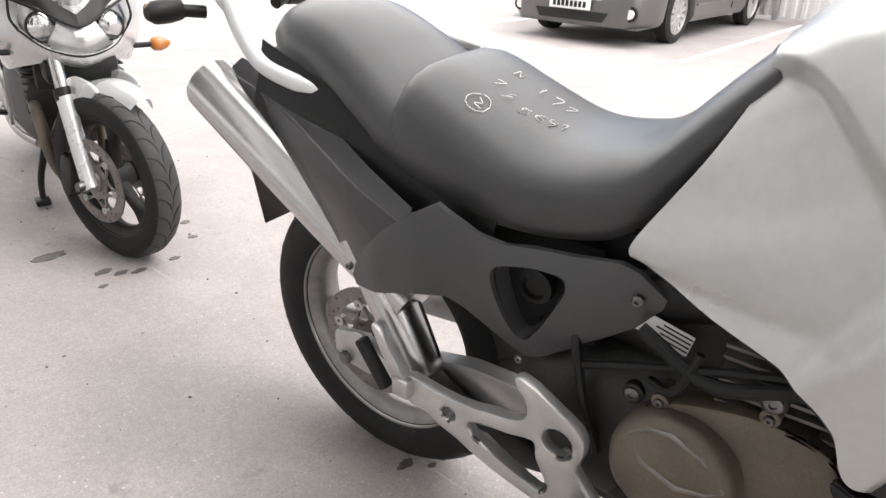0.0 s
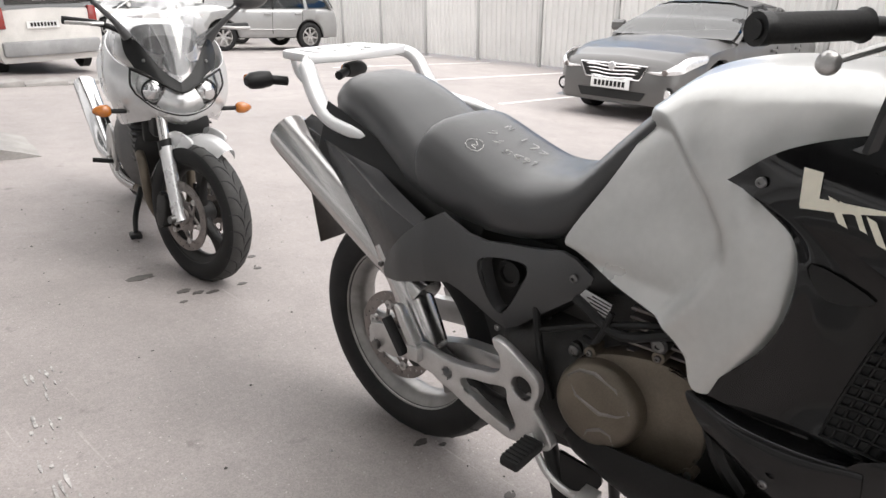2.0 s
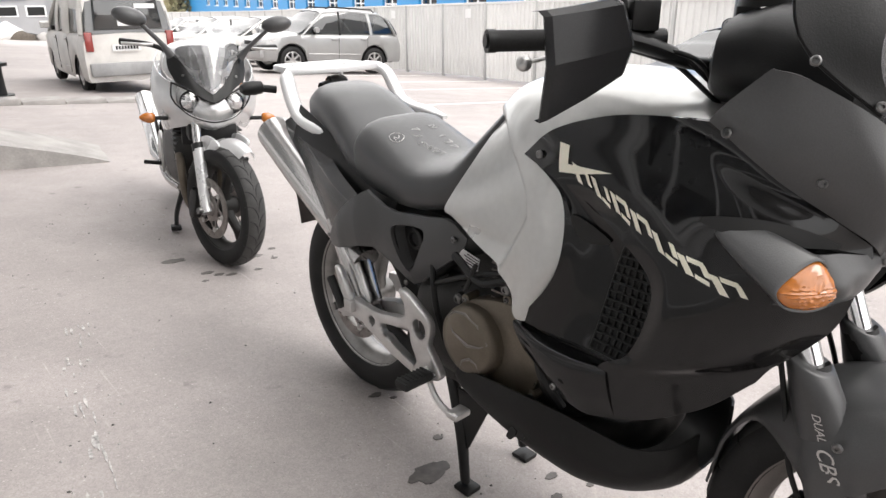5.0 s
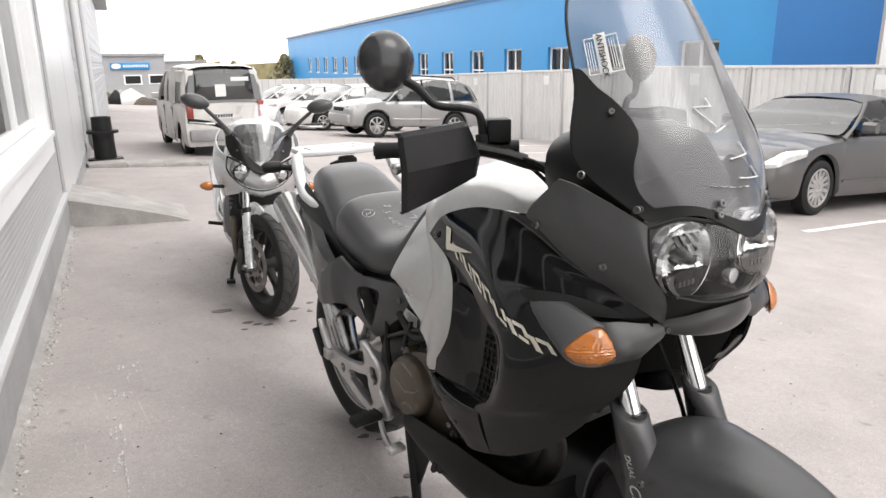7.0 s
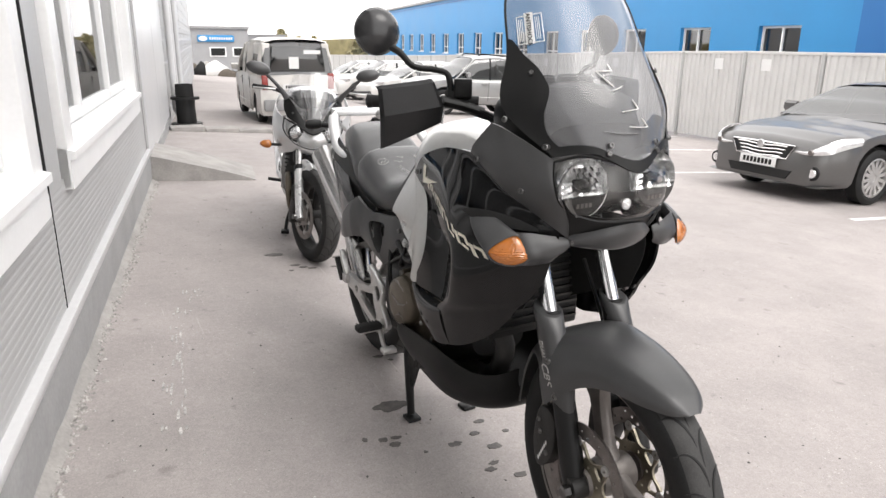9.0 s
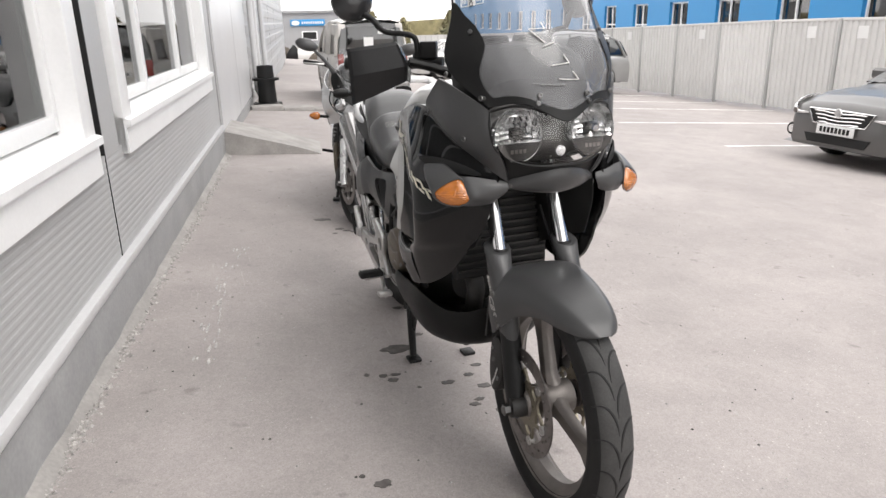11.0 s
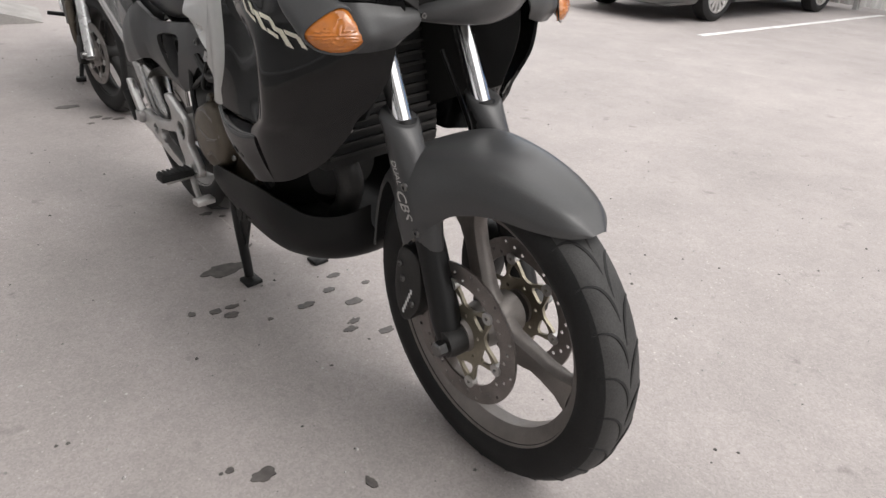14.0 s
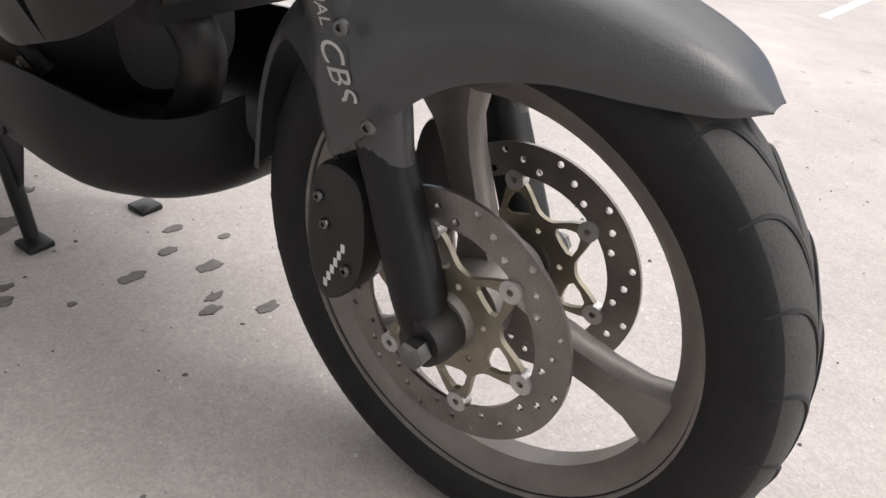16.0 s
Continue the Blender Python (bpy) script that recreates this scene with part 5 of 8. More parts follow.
# exhaust header and belly
bm = bmesh.new()
tube(bm, [(-0.07, -1.01, 0.66), (-0.08, -1.100, 0.555), (-0.08, -1.132, 0.506), (-0.078, -1.118, 0.458), (-0.07, -1.070, 0.396), (-0.06, -0.95, 0.345), (-0.09, -0.5, 0.33)], 0.030, 16, 40)
part("exhaust_header", bm, M["engine"], bike, "dark exhaust header pipe")
bm = bmesh.new()
rows = []
for y, hw, zt, zb in ((-0.575, 0.13, 0.385, 0.345), (-0.65, 0.19, 0.43, 0.325), (-0.80, 0.218, 0.46, 0.298), (-0.97, 0.226, 0.475, 0.286), (-1.05, 0.212, 0.462, 0.290), (-1.11, 0.182, 0.440, 0.300), (-1.165, 0.132, 0.442, 0.325), (-1.192, 0.070, 0.462, 0.360)):
    pts = [(hw, zt), (hw * 1.02, zt * 0.6 + zb * 0.4), (hw * 0.90, zb + 0.04), (hw * 0.62, zb + 0.006), (0, zb), (-hw * 0.62, zb + 0.006), (-hw * 0.90, zb + 0.04), (-hw * 1.02, zt * 0.6 + zb * 0.4), (-hw, zt)]
    rows.append([(x, y, z) for x, z in pts])
patch(bm, rows, 36, 24, 0.005)
part("belly_pan", bm, M["belly"], bike, "matte black belly pan")
for k in range(3):
    bm = bmesh.new()
    slab(bm, curve2([(-0.83 - 0.03 * k, 0.345 + 0.013 * k), (-0.845 - 0.03 * k, 0.375 + 0.013 * k), (-0.858 - 0.03 * k, 0.37 + 0.013 * k), (-0.845 - 0.03 * k, 0.342 + 0.013 * k)], 3), -0.216, -0.2285, "yz")
    part("vent_slot", bm, M["shade_dark"], bike)
# centre stand
for s in (-1, 1):
    bm = bmesh.new()
    tube(bm, [(s * 0.085, -0.50, 0.33), (s * 0.115, -0.57, 0.18), (s * 0.12, -0.595, 0.02)], [0.020, 0.017, 0.014], 10, 10)
    leg = part("stand_leg", bm, M["plastic_dark"], bike, "black centre stand leg")
    bm = bmesh.new()
    fx_, fy_ = s * 0.12, -0.60
    wz = gz(*(BIKE @ Vector((fx_, fy_, 0))).xy)
    box(bm, fx_ - 0.026, fx_ + 0.026, fy_ - 0.03, fy_ + 0.025, wz, wz + 0.014, 0.004)
    part("foot", bm, M["plastic_dark"], leg)
bm = bmesh.new()
slab(bm, [(-0.56, 0.30), (-0.66, 0.29), (-0.665, 0.27), (-0.60, 0.13), (-0.585, 0.13)], -0.118, -0.108, "yz", 0.002)
part("stand_gusset", bm, M["plastic_dark"], bike)
# swingarm
for s in (-1, 1):
    bm = bmesh.new()
    rings = []
    for y, z, hh, ww in ((-0.48, 0.45, 0.035, 0.022), (-0.30, 0.425, 0.040, 0.022), (-0.12, 0.375, 0.036, 0.022), (0.0, 0.352, 0.034, 0.020), (0.06, 0.347, 0.028, 0.016)):
        rings.append([(s * 0.118 + ww * a, y, z + hh * b) for a, b in ((1, 0.7), (0.7, 1), (-0.7, 1), (-1, 0.7), (-1, -0.7), (-0.7, -1), (0.7, -1), (1, -0.7))])
    loft(bm, rings)
    part("swingarm", bm, M["alu"], bike, "silver cast swingarm")
    bm = bmesh.new()
    lathe(bm, [(0, 0.020), (s * 0.012, 0.020), (s * 0.014, 0.014), (s * 0.026, 0.013), (s * 0.027, 0.0)], (s * 0.142, 0.0, 0.352), "x", 8)
    part("axle_nut", bm, M["bolt"], bike)
    bm = bmesh.new()
    slab(bm, [(0.030, 0.405), (-0.040, 0.425), (-0.125, 0.392), (-0.130, 0.360), (-0.060, 0.335), (0.012, 0.335), (0.016, 0.372)], s * 0.138, s * 0.156, "yz", 0.005)
    part("axle_adjuster", bm, M["alu"], bike)
bm = bmesh.new()
slab(bm, curve2([(-0.06, 0.44), (-0.11, 0.40), (-0.13, 0.33), (-0.09, 0.30), (-0.05, 0.34), (-0.03, 0.41)], 4), -0.075, -0.112, "yz", 0.008)
part("rear_caliper", bm, M["engine"], bike, "black rear brake caliper")
# footpeg hanger
out = curve2([(-0.451, 0.58), (-0.48, 0.572), (-0.515, 0.552), (-0.552, 0.53), (-0.563, 0.508), (-0.562, 0.485), (-0.554, 0.455), (-0.58, 0.423), (-0.6, 0.395), (-0.595, 0.378), (-0.579, 0.368), (-0.545, 0.366), (-0.491, 0.357), (-0.418, 0.377), (-0.341, 0.403), (-0.281, 0.426), (-0.229, 0.436), (-0.222, 0.45), (-0.226, 0.47), (-0.246, 0.486), (-0.272, 0.483), (-0.341, 0.479), (-0.415, 0.492), (-0.455, 0.502), (-0.468, 0.52), (-0.462, 0.548), (-0.446, 0.57)], 2)
win = curve2([(-0.379, 0.454), (-0.468, 0.474), (-0.484, 0.470), (-0.488, 0.444), (-0.508, 0.405), (-0.503, 0.388), (-0.485, 0.385), (-0.389, 0.420), (-0.366, 0.438)], 3)
bm = bmesh.new()
slab(bm, out, -0.196, -0.219, "yz", 0.005, holes=[circle2(-0.521, 0.493, 0.024, 20), circle2(-0.328, 0.447, 0.0125, 14), win])
hang = part("footpeg_hanger", bm, M["alu"], bike, "silver cast footpeg hanger")
bm = bmesh.new()
slab(bm, curve2([(-0.175, 0.560), (-0.192, 0.562), (-0.222, 0.515), (-0.252, 0.470), (-0.236, 0.458), (-0.205, 0.505)], 3), -0.205, -0.228, "yz", 0.005)
part("pillion_peg", bm, M["alu"], hang, "folded silver pillion peg")
bm = bmesh.new()
box(bm, -0.236, -0.214, -0.048, 0.048, -0.009, 0.009, 0.004, Matrix.Translation((0, -0.176, 0.486)) @ Matrix.Rotation(radians(56) - math.pi, 4, "X"))
part("peg_rubber", bm, M["rubber"], hang)
bm = bmesh.new()
box(bm, -0.236, -0.198, -0.256, -0.222, 0.448, 0.484, 0.005)
part("peg_bracket", bm, M["alu"], hang)
bm = bmesh.new()
tube(bm, [(-0.20, -0.560, 0.378), (-0.30, -0.565, 0.378)], 0.011, 10)
part("rider_peg", bm, M["alu"], hang)
bm = bmesh.new()
box(bm, -0.318, -0.226, -0.588, -0.545, 0.380, 0.402, 0.006)
part("peg_rubber", bm, M["rubber"], hang)
for k in range(7):
    bm = bmesh.new()
    box(bm, -0.312 + 0.012 * k, -0.306 + 0.012 * k, -0.586, -0.547, 0.4025, 0.4045, 0.0005)
    part("peg_rib", bm, M["rubber"], hang)
bm = bmesh.new()
tube(bm, [(-0.222, -0.55, 0.40), (-0.235, -0.60, 0.345), (-0.245, -0.66, 0.33), (-0.255, -0.70, 0.355)], 0.008, 8, 14)
ped = part("brake_pedal", bm, M["alu"], bike, "silver rear brake pedal")
bm = bmesh.new()
box(bm, -0.285, -0.235, -0.725, -0.690, 0.350, 0.366, 0.004)
part("pedal_tip", bm, M["alu"], ped)
screw(hang, (-0.219, -0.580, 0.388))

# seat: rider and pillion sections of (y, top, half width, foot, middle)
RIDER = [(-0.715, 1.082, 0.088, 1.03, 0.0), (-0.69, 1.066, 0.100, 0.99, 0.0), (-0.62, 0.994, 0.122, 0.88, 0.0), (-0.55, 0.920, 0.140, 0.8, 0.002), (-0.485, 0.893, 0.156, 0.775, 0.006), (-0.4, 0.886, 0.166, 0.764, 0.012), (-0.3, 0.917, 0.168, 0.762, 0.02), (-0.23, 0.944, 0.167, 0.768, 0.026), (-0.18, 0.957, 0.164, 0.776, 0.03), (-0.158, 0.95, 0.158, 0.782, 0.03), (-0.15, 0.925, 0.148, 0.79, 0.03)]
PILLION = [(-0.235, 0.85, 0.158, 0.77, 0.026), (-0.19, 0.885, 0.160, 0.78, 0.028), (-0.13, 0.928, 0.158, 0.8, 0.032), (-0.08, 0.955, 0.153, 0.82, 0.038), (-0.02, 0.985, 0.146, 0.842, 0.044), (0.06, 1.012, 0.137, 0.868, 0.055), (0.15, 1.02, 0.128, 0.89, 0.07), (0.205, 1.0, 0.112, 0.905, 0.08), (0.232, 0.97, 0.09, 0.92, 0.085), (0.24, 0.945, 0.075, 0.93, 0.087)]


def seat_rings(tab, n):
    ps = cat([(a, b, c) for a, b, c, d, e in tab], n)
    qs = cat([(a, d, e) for a, b, c, d, e in tab], n)
    rings = []
    for p, q in zip(ps, qs):
        top, w, foot, mid_x = p.y, p.z, q.y, q.z
        h = top - foot
        pts = [(u, top - 0.30 * h * abs(u) ** 5 - 0.006 * u * u) for u in (-0.985, -0.93, -0.84, -0.7, -0.45, -0.2, 0.0, 0.2, 0.45, 0.7, 0.84, 0.93, 0.985)]
        pts += [(1.015, top - 0.42 * h), (1.02, top - 0.6 * h), (1.0, top - 0.8 * h), (0.94, foot + 0.05 * h), (0.86, foot), (-0.86, foot), (-0.94, foot + 0.05 * h), (-1.0, top - 0.8 * h), (-1.02, top - 0.6 * h), (-1.015, top - 0.42 * h)]
        rings.append([(mid_x + w * u, p.x, z) for u, z in pts])
    return rings


bm = bmesh.new()
loft(bm, seat_rings(RIDER, 44))
seat = part("seat", bm, M["seat"], bike, "black vinyl rider seat with chalk marks", smooth=60)
bm = bmesh.new()
loft(bm, seat_rings(PILLION, 40))
part("pillion_seat", bm, M["seat"], bike, "black vinyl pillion seat", smooth=60)

# tank
KNEE = [(-0.690, 1.070), (-0.736, 1.029), (-0.769, 1.000), (-0.819, 0.951), (-0.852, 0.908), (-0.862, 0.874), (-0.828, 0.805), (-0.785, 0.737), (-0.750, 0.690)]


def knee_depth(y, z):
    """How far the knee hollow is sunk behind the S-shaped step of the tank."""
    best, side = 9.0, 0.0
    for (y0, z0), (y1, z1) in zip(KNEE, KNEE[1:]):
        dy, dz = y1 - y0, z1 - z0
        f = max(0.0, min(1.0, ((y - y0) * dy + (z - z0) * dz) / (dy * dy + dz * dz)))
        d = math.hypot(y - y0 - f * dy, z - z0 - f * dz)
        if d < best:
            best, side = d, 1.0 if dy * (z - z0) - dz * (y - y0) < 0 else -1.0
    f = max(0.0, min(1.0, (-side * best + 0.015) / 0.030))
    fade = max(0.0, min(1.0, (z - 0.700) / 0.08)) * max(0.0, min(1.0, (1.050 - z) / 0.03))
    return 0.035 * f * f * (3 - 2 * f) * fade


bm = bmesh.new()
patch(bm, [[(-0.0, -0.672, 1.047), (-0.0, -0.733, 1.104), (-0.0, -0.825, 1.132), (-0.0, -0.92, 1.139), (-0.0, -1.04, 1.132), (-0.0, -1.2, 1.09)],
           [(-0.088, -0.677, 1.045), (-0.112, -0.742, 1.088), (-0.129, -0.825, 1.111), (-0.138, -0.92, 1.119), (-0.145, -1.02, 1.115), (-0.15, -1.2, 1.08)],
           [(-0.128, -0.671, 1.007), (-0.158, -0.742, 1.032), (-0.178, -0.790, 1.043), (-0.197, -0.850, 1.050), (-0.203, -0.960, 1.045), (-0.195, -1.15, 1.0)],
           [(-0.172, -0.638, 0.930), (-0.192, -0.735, 0.940), (-0.206, -0.795, 0.942), (-0.220, -0.848, 0.938), (-0.233, -0.925, 0.935), (-0.190, -1.05, 0.92)],
           [(-0.203, -0.575, 0.818), (-0.215, -0.705, 0.822), (-0.226, -0.795, 0.815), (-0.236, -0.858, 0.805), (-0.247, -0.938, 0.80), (-0.185, -1.02, 0.80)],
           [(-0.202, -0.585, 0.800), (-0.210, -0.68, 0.762), (-0.220, -0.78, 0.734), (-0.228, -0.835, 0.700), (-0.244, -0.868, 0.655), (-0.200, -0.945, 0.690)]], 64, 60, 0.006, mirror=True)
for v in bm.verts:
    v.co.x -= math.copysign(knee_depth(v.co.y, v.co.z), v.co.x) if abs(v.co.x) > 0.08 else 0.0
part("tank_cover", bm, M["silver"], bike, "silver painted tank cover with faint scratches", smooth=50)
for s in (-1, 1):
    bm = bmesh.new()
    rim_pts = cat([(0.202, -0.585, 0.800), (0.210, -0.68, 0.762), (0.220, -0.78, 0.734), (0.228, -0.835, 0.700), (0.244, -0.868, 0.655)], 30)
    tube(bm, [(s * (p.x - knee_depth(p.y, p.z) - 0.002), p.y, p.z - 0.003) for p in rim_pts], 0.0045, 8)
    part("edge_seal", bm, M["plastic_dark"], bike)
bm = bmesh.new()
blocky(bm, [(-0.66, 0.98, 0.08, 0.06), (-0.80, 0.97, 0.15, 0.11), (-1.0, 0.96, 0.18, 0.13), (-1.18, 0.96, 0.15, 0.10)])
part("tank", bm, M["plastic_dark"], bike)

# side panel with a three-cornered opening
def interp2(tab, y):
    """Straight lookup in a rising table of (y, value)."""
    for a, b in zip(tab, tab[1:]):
        if y <= b[0]:
            return a[1] + (b[1] - a[1]) * max(0.0, (y - a[0]) / (b[0] - a[0]))
    return tab[-1][1]


pan = [(-0.113, 0.603), (-0.108, 0.623), (-0.122, 0.655), (-0.145, 0.686), (-0.193, 0.736), (-0.24, 0.772), (-0.285, 0.798), (-0.308, 0.786), (-0.348, 0.765), (-0.392, 0.757), (-0.494, 0.767), (-0.556, 0.776), (-0.583, 0.768), (-0.621, 0.74), (-0.618, 0.725), (-0.587, 0.686), (-0.522, 0.635), (-0.459, 0.581), (-0.43, 0.566), (-0.402, 0.575), (-0.359, 0.605), (-0.323, 0.63), (-0.296, 0.643), (-0.25, 0.637), (-0.213, 0.624), (-0.16, 0.608)]
tri = curve2([(-0.376, 0.712), (-0.40, 0.728), (-0.474, 0.735), (-0.490, 0.720), (-0.480, 0.690), (-0.450, 0.632), (-0.428, 0.606), (-0.407, 0.618), (-0.385, 0.669)], 3)
bm = bmesh.new()
slab(bm, pan, 0.0, 0.010, "yz", 0.0, holes=[tri])
for k in range(34):
    bmesh.ops.bisect_plane(bm, geom=bm.verts[:] + bm.edges[:] + bm.faces[:], plane_co=(0, -0.63 + 0.0165 * k, 0), plane_no=(0, 1, 0))
for k in range(16):
    bmesh.ops.bisect_plane(bm, geom=bm.verts[:] + bm.edges[:] + bm.faces[:], plane_co=(0, 0, 0.555 + 0.0165 * k), plane_no=(0, 0, 1))
bmesh.ops.triangulate(bm, faces=[f for f in bm.faces if len(f.verts) > 4])
mid = [(-0.64, 0.735), (-0.55, 0.725), (-0.43, 0.680), (-0.30, 0.725), (-0.20, 0.690), (-0.09, 0.625)]
out_x = [(-0.64, 0.142), (-0.55, 0.160), (-0.43, 0.172), (-0.33, 0.184), (-0.25, 0.203), (-0.17, 0.203), (-0.09, 0.182)]
for v in bm.verts:
    y, z = v.co.y, v.co.z
    dz = (z - interp2(mid, y)) / 0.10
    v.co.x = -v.co.x - interp2(out_x, y) + 0.020 * min(1.6, dz * dz) + 0.006
part("side_panel", bm, M["plastic"], bike, "dark grey plastic side panel with a three-cornered opening", smooth=50)
bm = bmesh.new()
rows = [[(-0.158, y, z) for y, z in tri], [(-0.168, -0.425 + (y + 0.425) * 0.96, 0.68 + (z - 0.68) * 0.96) for y, z in tri], [(-0.140, -0.425 + (y + 0.425) * 0.86, 0.68 + (z - 0.68) * 0.86) for y, z in tri]]
loft(bm, rows, False)
part("opening_rim", bm, M["plastic"], bike)
bm = bmesh.new()
lathe(bm, [(0, 0.03), (-0.012, 0.028), (-0.014, 0.02), (-0.006, 0.018), (-0.006, 0.0)], (-0.135, -0.43, 0.69), "x", 20)
part("adjuster_knob", bm, M["plastic_dark"], bike, "black suspension adjuster knob")
# near-black sheet added as the shade inside the three-cornered opening
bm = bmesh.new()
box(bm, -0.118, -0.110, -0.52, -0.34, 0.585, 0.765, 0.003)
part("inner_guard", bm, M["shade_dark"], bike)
screw(bike, (-0.160, -0.588, 0.732), r=0.010)
screw(bike, (-0.178, -0.430, 0.580), r=0.008)
screw(bike, (-0.178, -0.088, 0.625), r=0.008)
# tail cowl
for s in (-1, 1):
    bm = bmesh.new()
    net = [[(0.045, 0.30, 0.905), (0.062, 0.20, 0.890), (0.082, 0.10, 0.868), (0.118, -0.02, 0.836), (0.150, -0.12, 0.806), (0.176, -0.23, 0.772)],
           [(0.070, 0.308, 0.886), (0.092, 0.20, 0.868), (0.115, 0.10, 0.847), (0.150, -0.02, 0.814), (0.178, -0.12, 0.784), (0.198, -0.235, 0.752)],
           [(0.073, 0.307, 0.878), (0.096, 0.20, 0.859), (0.119, 0.10, 0.838), (0.154, -0.02, 0.804), (0.181, -0.12, 0.774), (0.200, -0.235, 0.745)],
           [(0.078, 0.290, 0.830), (0.102, 0.19, 0.800), (0.128, 0.09, 0.770), (0.160, -0.02, 0.735), (0.184, -0.11, 0.710), (0.202, -0.21, 0.705)],
           [(0.070, 0.250, 0.775), (0.092, 0.18, 0.735), (0.115, 0.10, 0.690), (0.142, 0.00, 0.640), (0.166, -0.08, 0.606), (0.188, -0.15, 0.630)]]
    patch(bm, [[(s * x + (0.13 if s > 0 else 0.0) * min(1.0, (y + 0.25) / 0.4), y, z) for x, y, z in r] for r in net], 30, 32, 0.006 * s)
    part("tail_cowl", bm, M["satin"], bike, "dark grey semi-gloss plastic tail cowl", smooth=28)
bm = bmesh.new()
patch(bm, [[(0.02, 0.31, 0.905), (0.06, 0.33, 0.91), (0.12, 0.31, 0.905)], [(0.02, 0.34, 0.87), (0.06, 0.36, 0.875), (0.12, 0.34, 0.87)], [(0.02, 0.31, 0.81), (0.06, 0.33, 0.81), (0.11, 0.31, 0.81)]], 12, 10, 0.005)
part("tail_lamp", bm, M["red"], bike, "red tail lamp")
for s in (-1, 1):
    bm = bmesh.new()
    tube(bm, [(s * 0.02, 0.43, 0.975), (s * 0.062, 0.445, 0.982)], 0.013, 10)
    st = part("rear_indicator", bm, M["plastic_dark"], bike, "black rear indicator")
    bm = bmesh.new()
    loft(bm, [[(s * x, 0.448 + r * 0.9 * math.cos(a), 0.985 + r * math.sin(a)) for a in (2 * math.pi * k / 14 for k in range(14))] for x, r in ((0.060, 0.012), (0.066, 0.021), (0.095, 0.024), (0.125, 0.022), (0.140, 0.012))])
    part("housing", bm, M["plastic_dark"], st)
    bm = bmesh.new()
    loft(bm, [[(s * x, 0.466 + 0.012 * math.cos(a), 0.985 + r * math.sin(a)) for a in (2 * math.pi * k / 12 for k in range(12))] for x, r in ((0.07, 0.014), (0.095, 0.020), (0.128, 0.016))])
    part("lens", bm, M["amber"], st, "amber lens")
    if s > 0:
        st.matrix_basis = Matrix.Translation((0.12, -0.03, 0))
bm = bmesh.new()
slab(bm, [(-0.05, 0.80), (0.05, 0.80), (0.07, 0.68), (0.07, 0.52), (-0.07, 0.52), (-0.07, 0.68)], 0.0, 0.006, "xz", 0.002)
part("plate_hanger", bm, mat("dull_brown_plastic", (0.075, 0.062, 0.055), 0.5, vary=0.2), bike, "dull dark plate hanger", m=Matrix.Translation((0.055, 0.36, 0)) @ Matrix.Translation((0, 0, 0.65)) @ Matrix.Rotation(radians(-10), 4, "X") @ Matrix.Translation((0, 0, -0.65)))
bm = bmesh.new()
patch(bm, [[(-0.07, 0.10, 0.66), (0, 0.10, 0.69), (0.07, 0.10, 0.66)], [(-0.07, 0.25, 0.70), (0, 0.25, 0.73), (0.07, 0.25, 0.70)], [(-0.07, 0.42, 0.72), (0, 0.42, 0.75), (0.07, 0.42, 0.72)]], 10, 10, 0.005)
part("rear_mudguard", bm, M["plastic_dark"], bike)
# silencers
for s in (-1, 1):
    sx = 0.0 if s < 0 else 0.10
    a, b = Vector((s * 0.085 + sx, 0.355, 0.855)), Vector((s * 0.115 + sx, -0.06, 0.625))
    d = (b - a)
    bm = bmesh.new()
    tube(bm, [a, a + d * 0.01, a + d * 0.05, a + d * 0.5, b, b + d * 0.3], [0.050, 0.055, 0.058, 0.056, 0.050, 0.042], 24, 24)
    muf = part("silencer", bm, M["steel"], bike, "brushed steel silencer")
    bm = bmesh.new()
    tube(bm, [a - d * 0.012, a - d * 0.002], [0.046, 0.052], 24)
    part("end_cap", bm, M["alu"], muf)
    bm = bmesh.new()
    cap_at = a + Vector((0, -0.01, 0.012)) - d * 0.014
    tube(bm, [cap_at, cap_at - d * 0.01], 0.016, 14)
    part("outlet", bm, M["shade_dark"], muf)
    bm = bmesh.new()
    p0, p1 = Vector((s * 0.128 + sx, -0.10, 0.625)), Vector((s * 0.140 + sx, -0.225, 0.425))
    tube(bm, [p0 - (p1 - p0) * 0.2, p0, (p0 + p1) / 2, p1 - (p1 - p0) * 0.08, p1], [0.048, 0.050, 0.047, 0.040, 0.030], 24, 12, flat=0.8)
    part("heat_shield", bm, M["steel"], muf, "polished heat shield")
    bm = bmesh.new()
    tube(bm, [p1, (s * 0.14, -0.38, 0.36), (s * 0.09, -0.5, 0.33)], 0.026, 14, 12)
    part("link_pipe", bm, M["engine"], muf)
    screw(muf, (s * 0.138 + sx, 0.300, 0.830), (s, 0, 0), 0.008)

# dark trim between the seats and the tail
for s in (-1, 1):
    edge = [(0.150, -0.36, 0.785), (0.142, -0.20, 0.800), (0.128, -0.06, 0.850), (0.110, 0.08, 0.895), (0.090, 0.20, 0.925)]
    bm = bmesh.new()
    patch(bm, [[(s * (x - 0.02), y, z + 0.03) for x, y, z in edge], [(s * x, y, z - 0.03) for x, y, z in edge], [(s * (x + 0.012), y + 0.02, z - 0.11) for x, y, z in edge]], 20, 8, 0.003)
    part("seat_trim", bm, M["plastic_dark"], bike)

